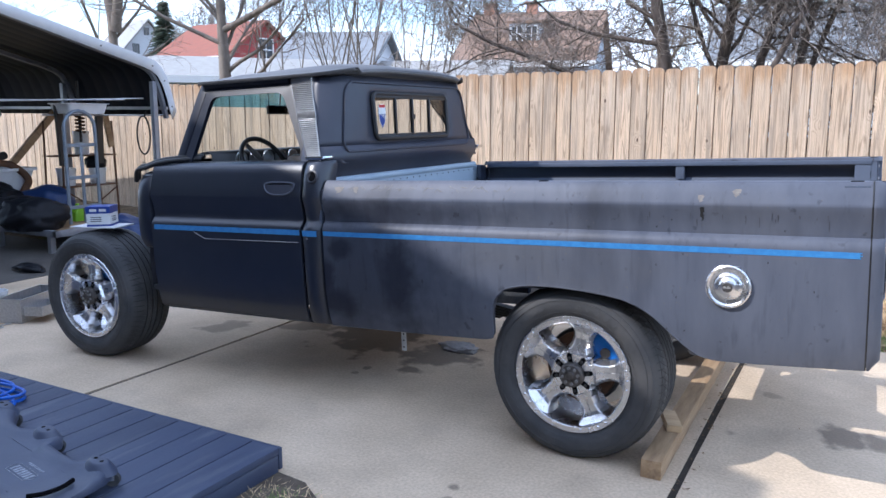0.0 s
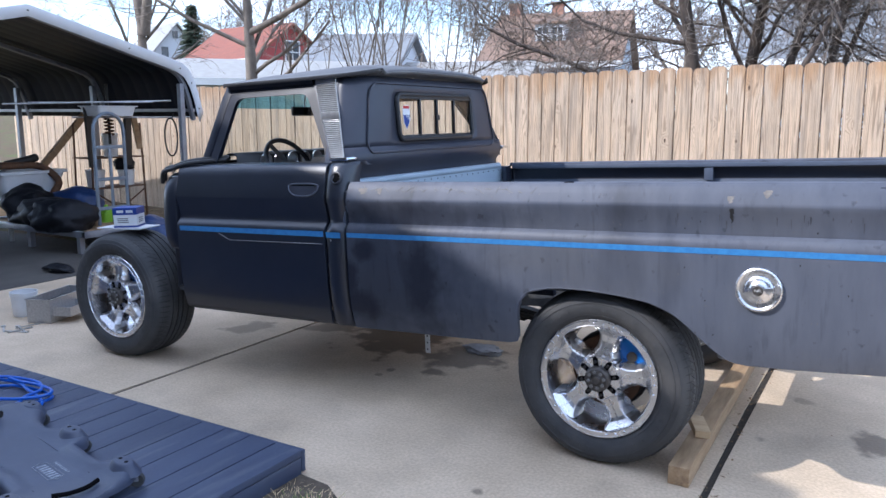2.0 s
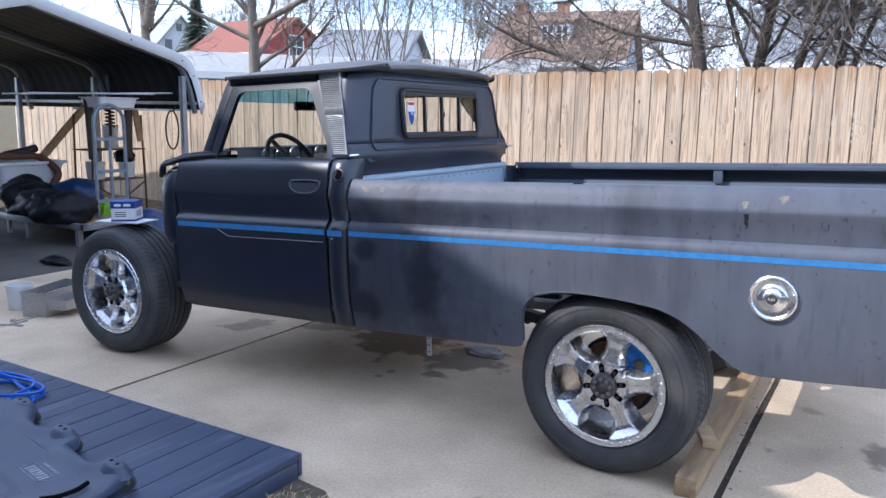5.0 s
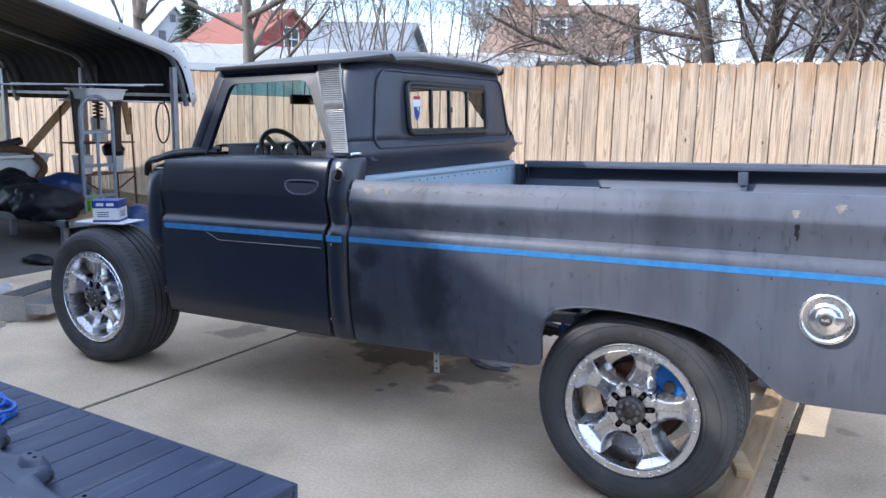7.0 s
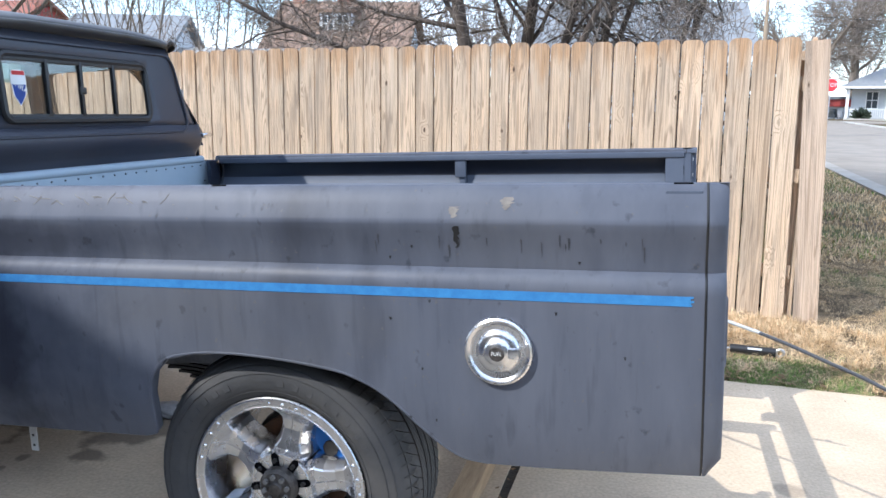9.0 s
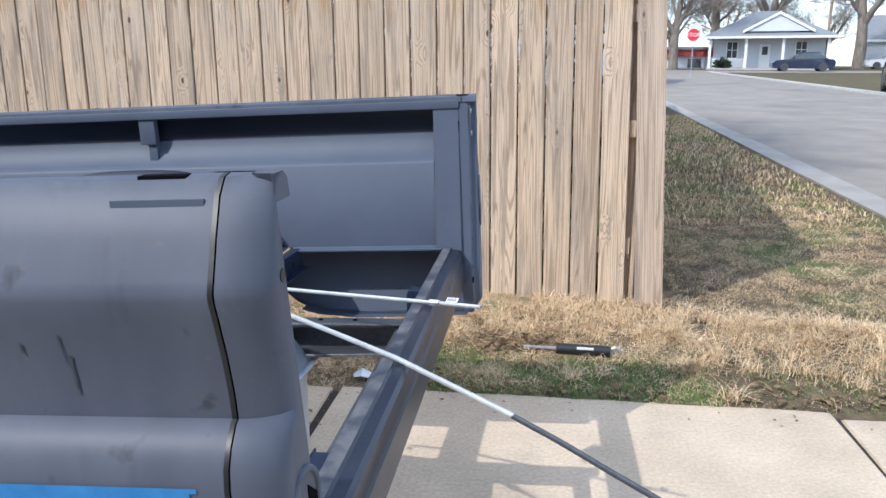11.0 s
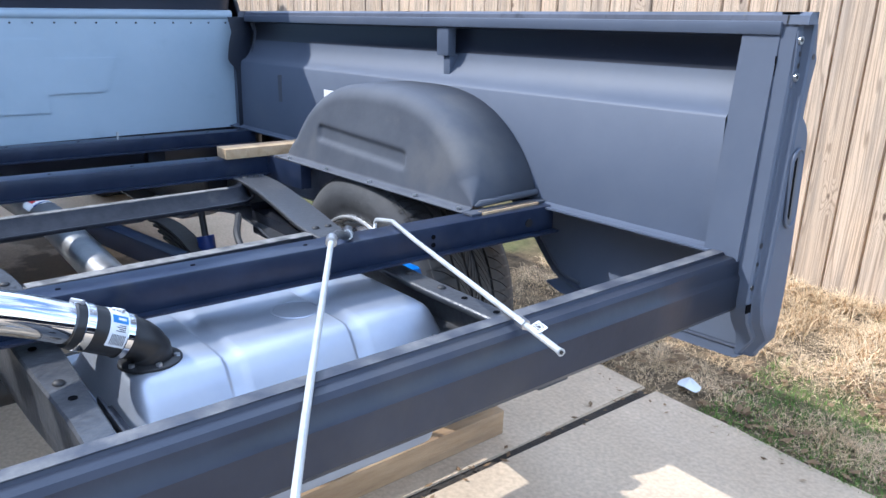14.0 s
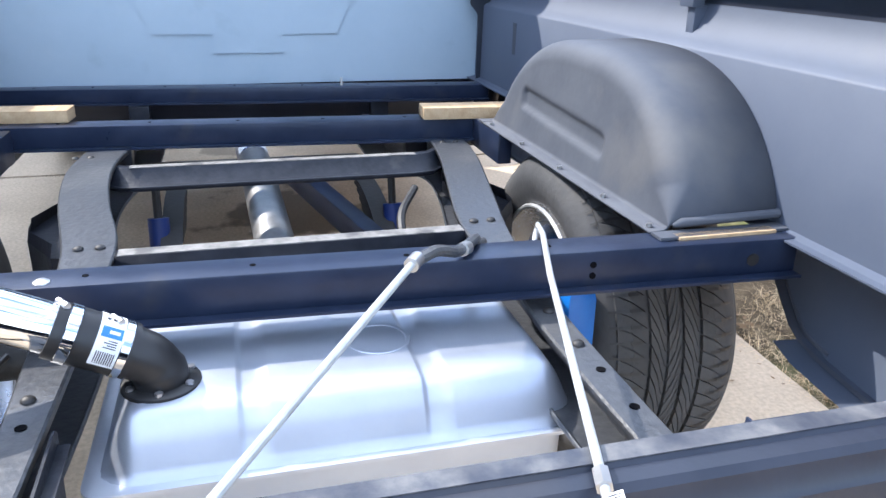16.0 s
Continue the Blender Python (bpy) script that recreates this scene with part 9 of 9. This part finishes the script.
def blades(name, label, material, rg, count, place, length, width, flop):
    v, f = [], []
    for _ in range(count):
        p = place(rg)
        if p is None:
            continue
        x, y, s = p
        z = gz(x, y) - 0.004
        a, l = rg.uniform(0, 6.283), length * s * rg.uniform(0.5, 1.25)
        d = Vector((math.cos(a), math.sin(a), 0))
        n = Vector((-d.y, d.x, 0)) * width * rg.uniform(0.6, 1.3)
        lean = flop * rg.uniform(0.3, 1.2)
        b = len(v)
        for t, w in ((0, 1.0), (0.5, 0.75), (1.0, 0.12)):
            c = Vector((x, y, z)) + d * (l * lean * t * t) + Vector((0, 0, l * t * (1 - 0.45 * lean * t)))
            v += [tuple(c - n * w), tuple(c + n * w)]
        f += [(b, b + 1, b + 3, b + 2), (b + 2, b + 3, b + 5, b + 4)]
    me = bpy.data.meshes.new(name)
    me.from_pydata(v, [], f)
    me.materials.append(material)
    return tagged(new(name, me), label, "grass", kind="stuff")


def in_bed(rg):
    """The verge between drive and fence, and the street verge beside it."""
    x = rg.uniform(-0.6, 4.6)
    y = rg.uniform(1.63, 2.85) if x < 2.2 else rg.uniform(1.63, 6.5)
    if x > 2.2 and x > 4.20 + 0.022 * (y - 5):
        return None
    return x, y


def patch(x, y, k):
    return noise.noise(Vector((x * 0.9 + k, y * 0.9, k)))


def straw_place(rg):
    p = in_bed(rg)
    if p is None:
        return None
    x, y = p
    thick = 0.25 + 0.65 * min(1.0, max(0.0, (y - 1.85) / 0.5)) + 0.45 * patch(x * 2.2, y * 2.2, 3.0)
    clump = 0.5 + 1.3 * max(0.0, patch(x * 7, y * 7, 21.0) + 0.35)
    return (x, y, clump) if rg.random() < thick * clump else None


def green_place(rg):
    p = in_bed(rg)
    if p is None:
        return None
    x, y = p
    lush = 0.80 * min(1.0, max(0.0, (2.25 - y) / 0.4)) + patch(x * 1.6, y * 1.6, 9.0) + 0.5 * patch(x * 5, y * 5, 4.0)
    return (x, y, 0.9) if x > 0.7 and rg.random() < 1.6 * lush - 0.1 else None


blades("dry_grass", "matted straw-coloured winter grass along the fence", STRAW, random.Random(1), 150000, straw_place, 0.040, 0.0011, 1.6)
blades("green_grass", "fresh green grass tufts in the dry lawn", GREEN, random.Random(2), 85000, green_place, 0.036, 0.0012, 0.9)


def far_place(rg):
    y = rg.uniform(5.0, 17.0)
    x = rg.uniform(2.2 + 0.1 * (y - 2.8), 4.3 + 0.022 * (y - 5))
    return (x, y, 1.0)


blades("dry_grass", "dry lawn strip beside the street fence", STRAW, random.Random(3), 9000, far_place, 0.07, 0.005, 1.0)
blades("green_grass", "patchy green lawn strip beside the street fence", GREEN, random.Random(4), 6000, lambda rg: (lambda p: p if patch(p[0], p[1], 5.0) > 0.0 else None)(far_place(rg)), 0.06, 0.004, 0.7)


def tuft(rg):
    return (-0.86 + rg.gauss(0, 0.07), -1.94 + rg.gauss(0, 0.06), 1.0)


def deck_side(rg):
    return (rg.uniform(-1.05, -0.62), rg.uniform(-2.7, -1.80), 0.8)


# heaped long straw against the foot of the fence
heap_rg = random.Random(41)
HEAPS = []
for _ in range(330):
    x = heap_rg.uniform(-0.4, 4.4)
    HEAPS.append((x, fence_y(x) - 0.06 - abs(heap_rg.gauss(0, 0.34)), heap_rg.uniform(0.6, 1.2)))


def heap_place(rg):
    x, y, s = rg.choice(HEAPS)
    if x > 2.0 and y > fence_y(x) - 0.05:
        return None
    return (x + rg.gauss(0, 0.030), max(1.72, y + rg.gauss(0, 0.030)), s)


blades("dry_grass", "heaped long pale straw against the foot of the fence", STRAW, random.Random(42), 24000, heap_place, 0.105, 0.0019, 1.35)


# earth strip beside the deck
bm = bmesh.new()
prism(bm, [(-1.07, -2.9), (-0.60, -2.9), (-0.64, -2.2), (-0.72, -1.86), (-0.90, -1.74), (-1.07, -1.72)], -0.02, 0.006)
thing("soil_patch", "bare dark soil strip beside the deck", "soil", bm, mat("dark_soil", (0.06, 0.045, 0.032), (0.14, 0.11, 0.08), 14, (0.9, 1.0), bump=0.8, bscale=40), kind="structure")
blades("green_grass", "green grass tuft beside the deck corner", GREEN, random.Random(5), 420, tuft, 0.060, 0.0022, 1.0)
blades("dry_grass", "dry grass beside the deck", STRAW, random.Random(6), 1600, deck_side, 0.08, 0.0025, 1.1)
# dead leaves and grit on the concrete
LEAF = mat("dead_leaf", (0.12, 0.07, 0.035), (0.28, 0.18, 0.09), 9, (0.8, 0.9), island=0.3)
v, f = [], []
rg = random.Random(9)
for k in range(130):
    if k < 50:
        x, y, s = rg.uniform(-0.4, 3.2), 1.60 - abs(rg.gauss(0, 0.08)), rg.uniform(0.003, 0.008)
    elif k < 110:
        x, y, s = 0.505 + rg.gauss(0, 0.03), rg.uniform(-1.6, 1.6), rg.uniform(0.004, 0.012)
    else:
        x, y, s = rg.uniform(-4.5, 2.5), rg.uniform(-1.6, 1.5), rg.uniform(0.003, 0.009)
    a = rg.uniform(0, 6.28)
    b = len(v)
    for t, w in ((-1.6, 0.0), (0.0, 0.7), (1.6, 0.0), (0.0, -0.7)):
        v.append((x + s * (t * math.cos(a) - w * math.sin(a)), y + s * (t * math.sin(a) + w * math.cos(a)), 0.004 + s * rg.uniform(0.0, 0.5)))
    f.append((b, b + 1, b + 2, b + 3))
for k in range(900):
    x, y, s = rg.uniform(-0.5, 3.4), 1.66 + abs(rg.gauss(0, 0.28)), rg.uniform(0.006, 0.018)
    if patch(x * 2.5, y * 2.5, 31.0) < -0.05 or y > 2.6:
        continue
    a, b, z = rg.uniform(0, 6.28), len(v), gz(x, y) + rg.uniform(0.005, 0.03)
    for t, w in ((-1.5, 0.0), (0.0, 0.8), (1.5, 0.0), (0.0, -0.8)):
        v.append((x + s * (t * math.cos(a) - w * math.sin(a)), y + s * (t * math.sin(a) + w * math.cos(a)), z + s * rg.uniform(-0.4, 0.6)))
    f.append((b, b + 1, b + 2, b + 3))
for k in range(700):
    x, y, s = 1.30 + rg.gauss(0, 0.16), 2.16 + rg.gauss(0, 0.07), rg.uniform(0.006, 0.016)
    a, b, z = rg.uniform(0, 6.28), len(v), gz(x, y) + rg.uniform(0.010, 0.035)
    for t, w in ((-1.5, 0.0), (0.0, 0.8), (1.5, 0.0), (0.0, -0.8)):
        v.append((x + s * (t * math.cos(a) - w * math.sin(a)), y + s * (t * math.sin(a) + w * math.cos(a)), z + s * rg.uniform(-0.4, 0.6)))
    f.append((b, b + 1, b + 2, b + 3))
me = bpy.data.meshes.new("leaf_litter")
me.from_pydata(v, [], f)
me.materials.append(LEAF)
tagged(new("leaf_litter", me), "brown leaf crumbs and grit scattered on the concrete", "leaf litter", kind="stuff")
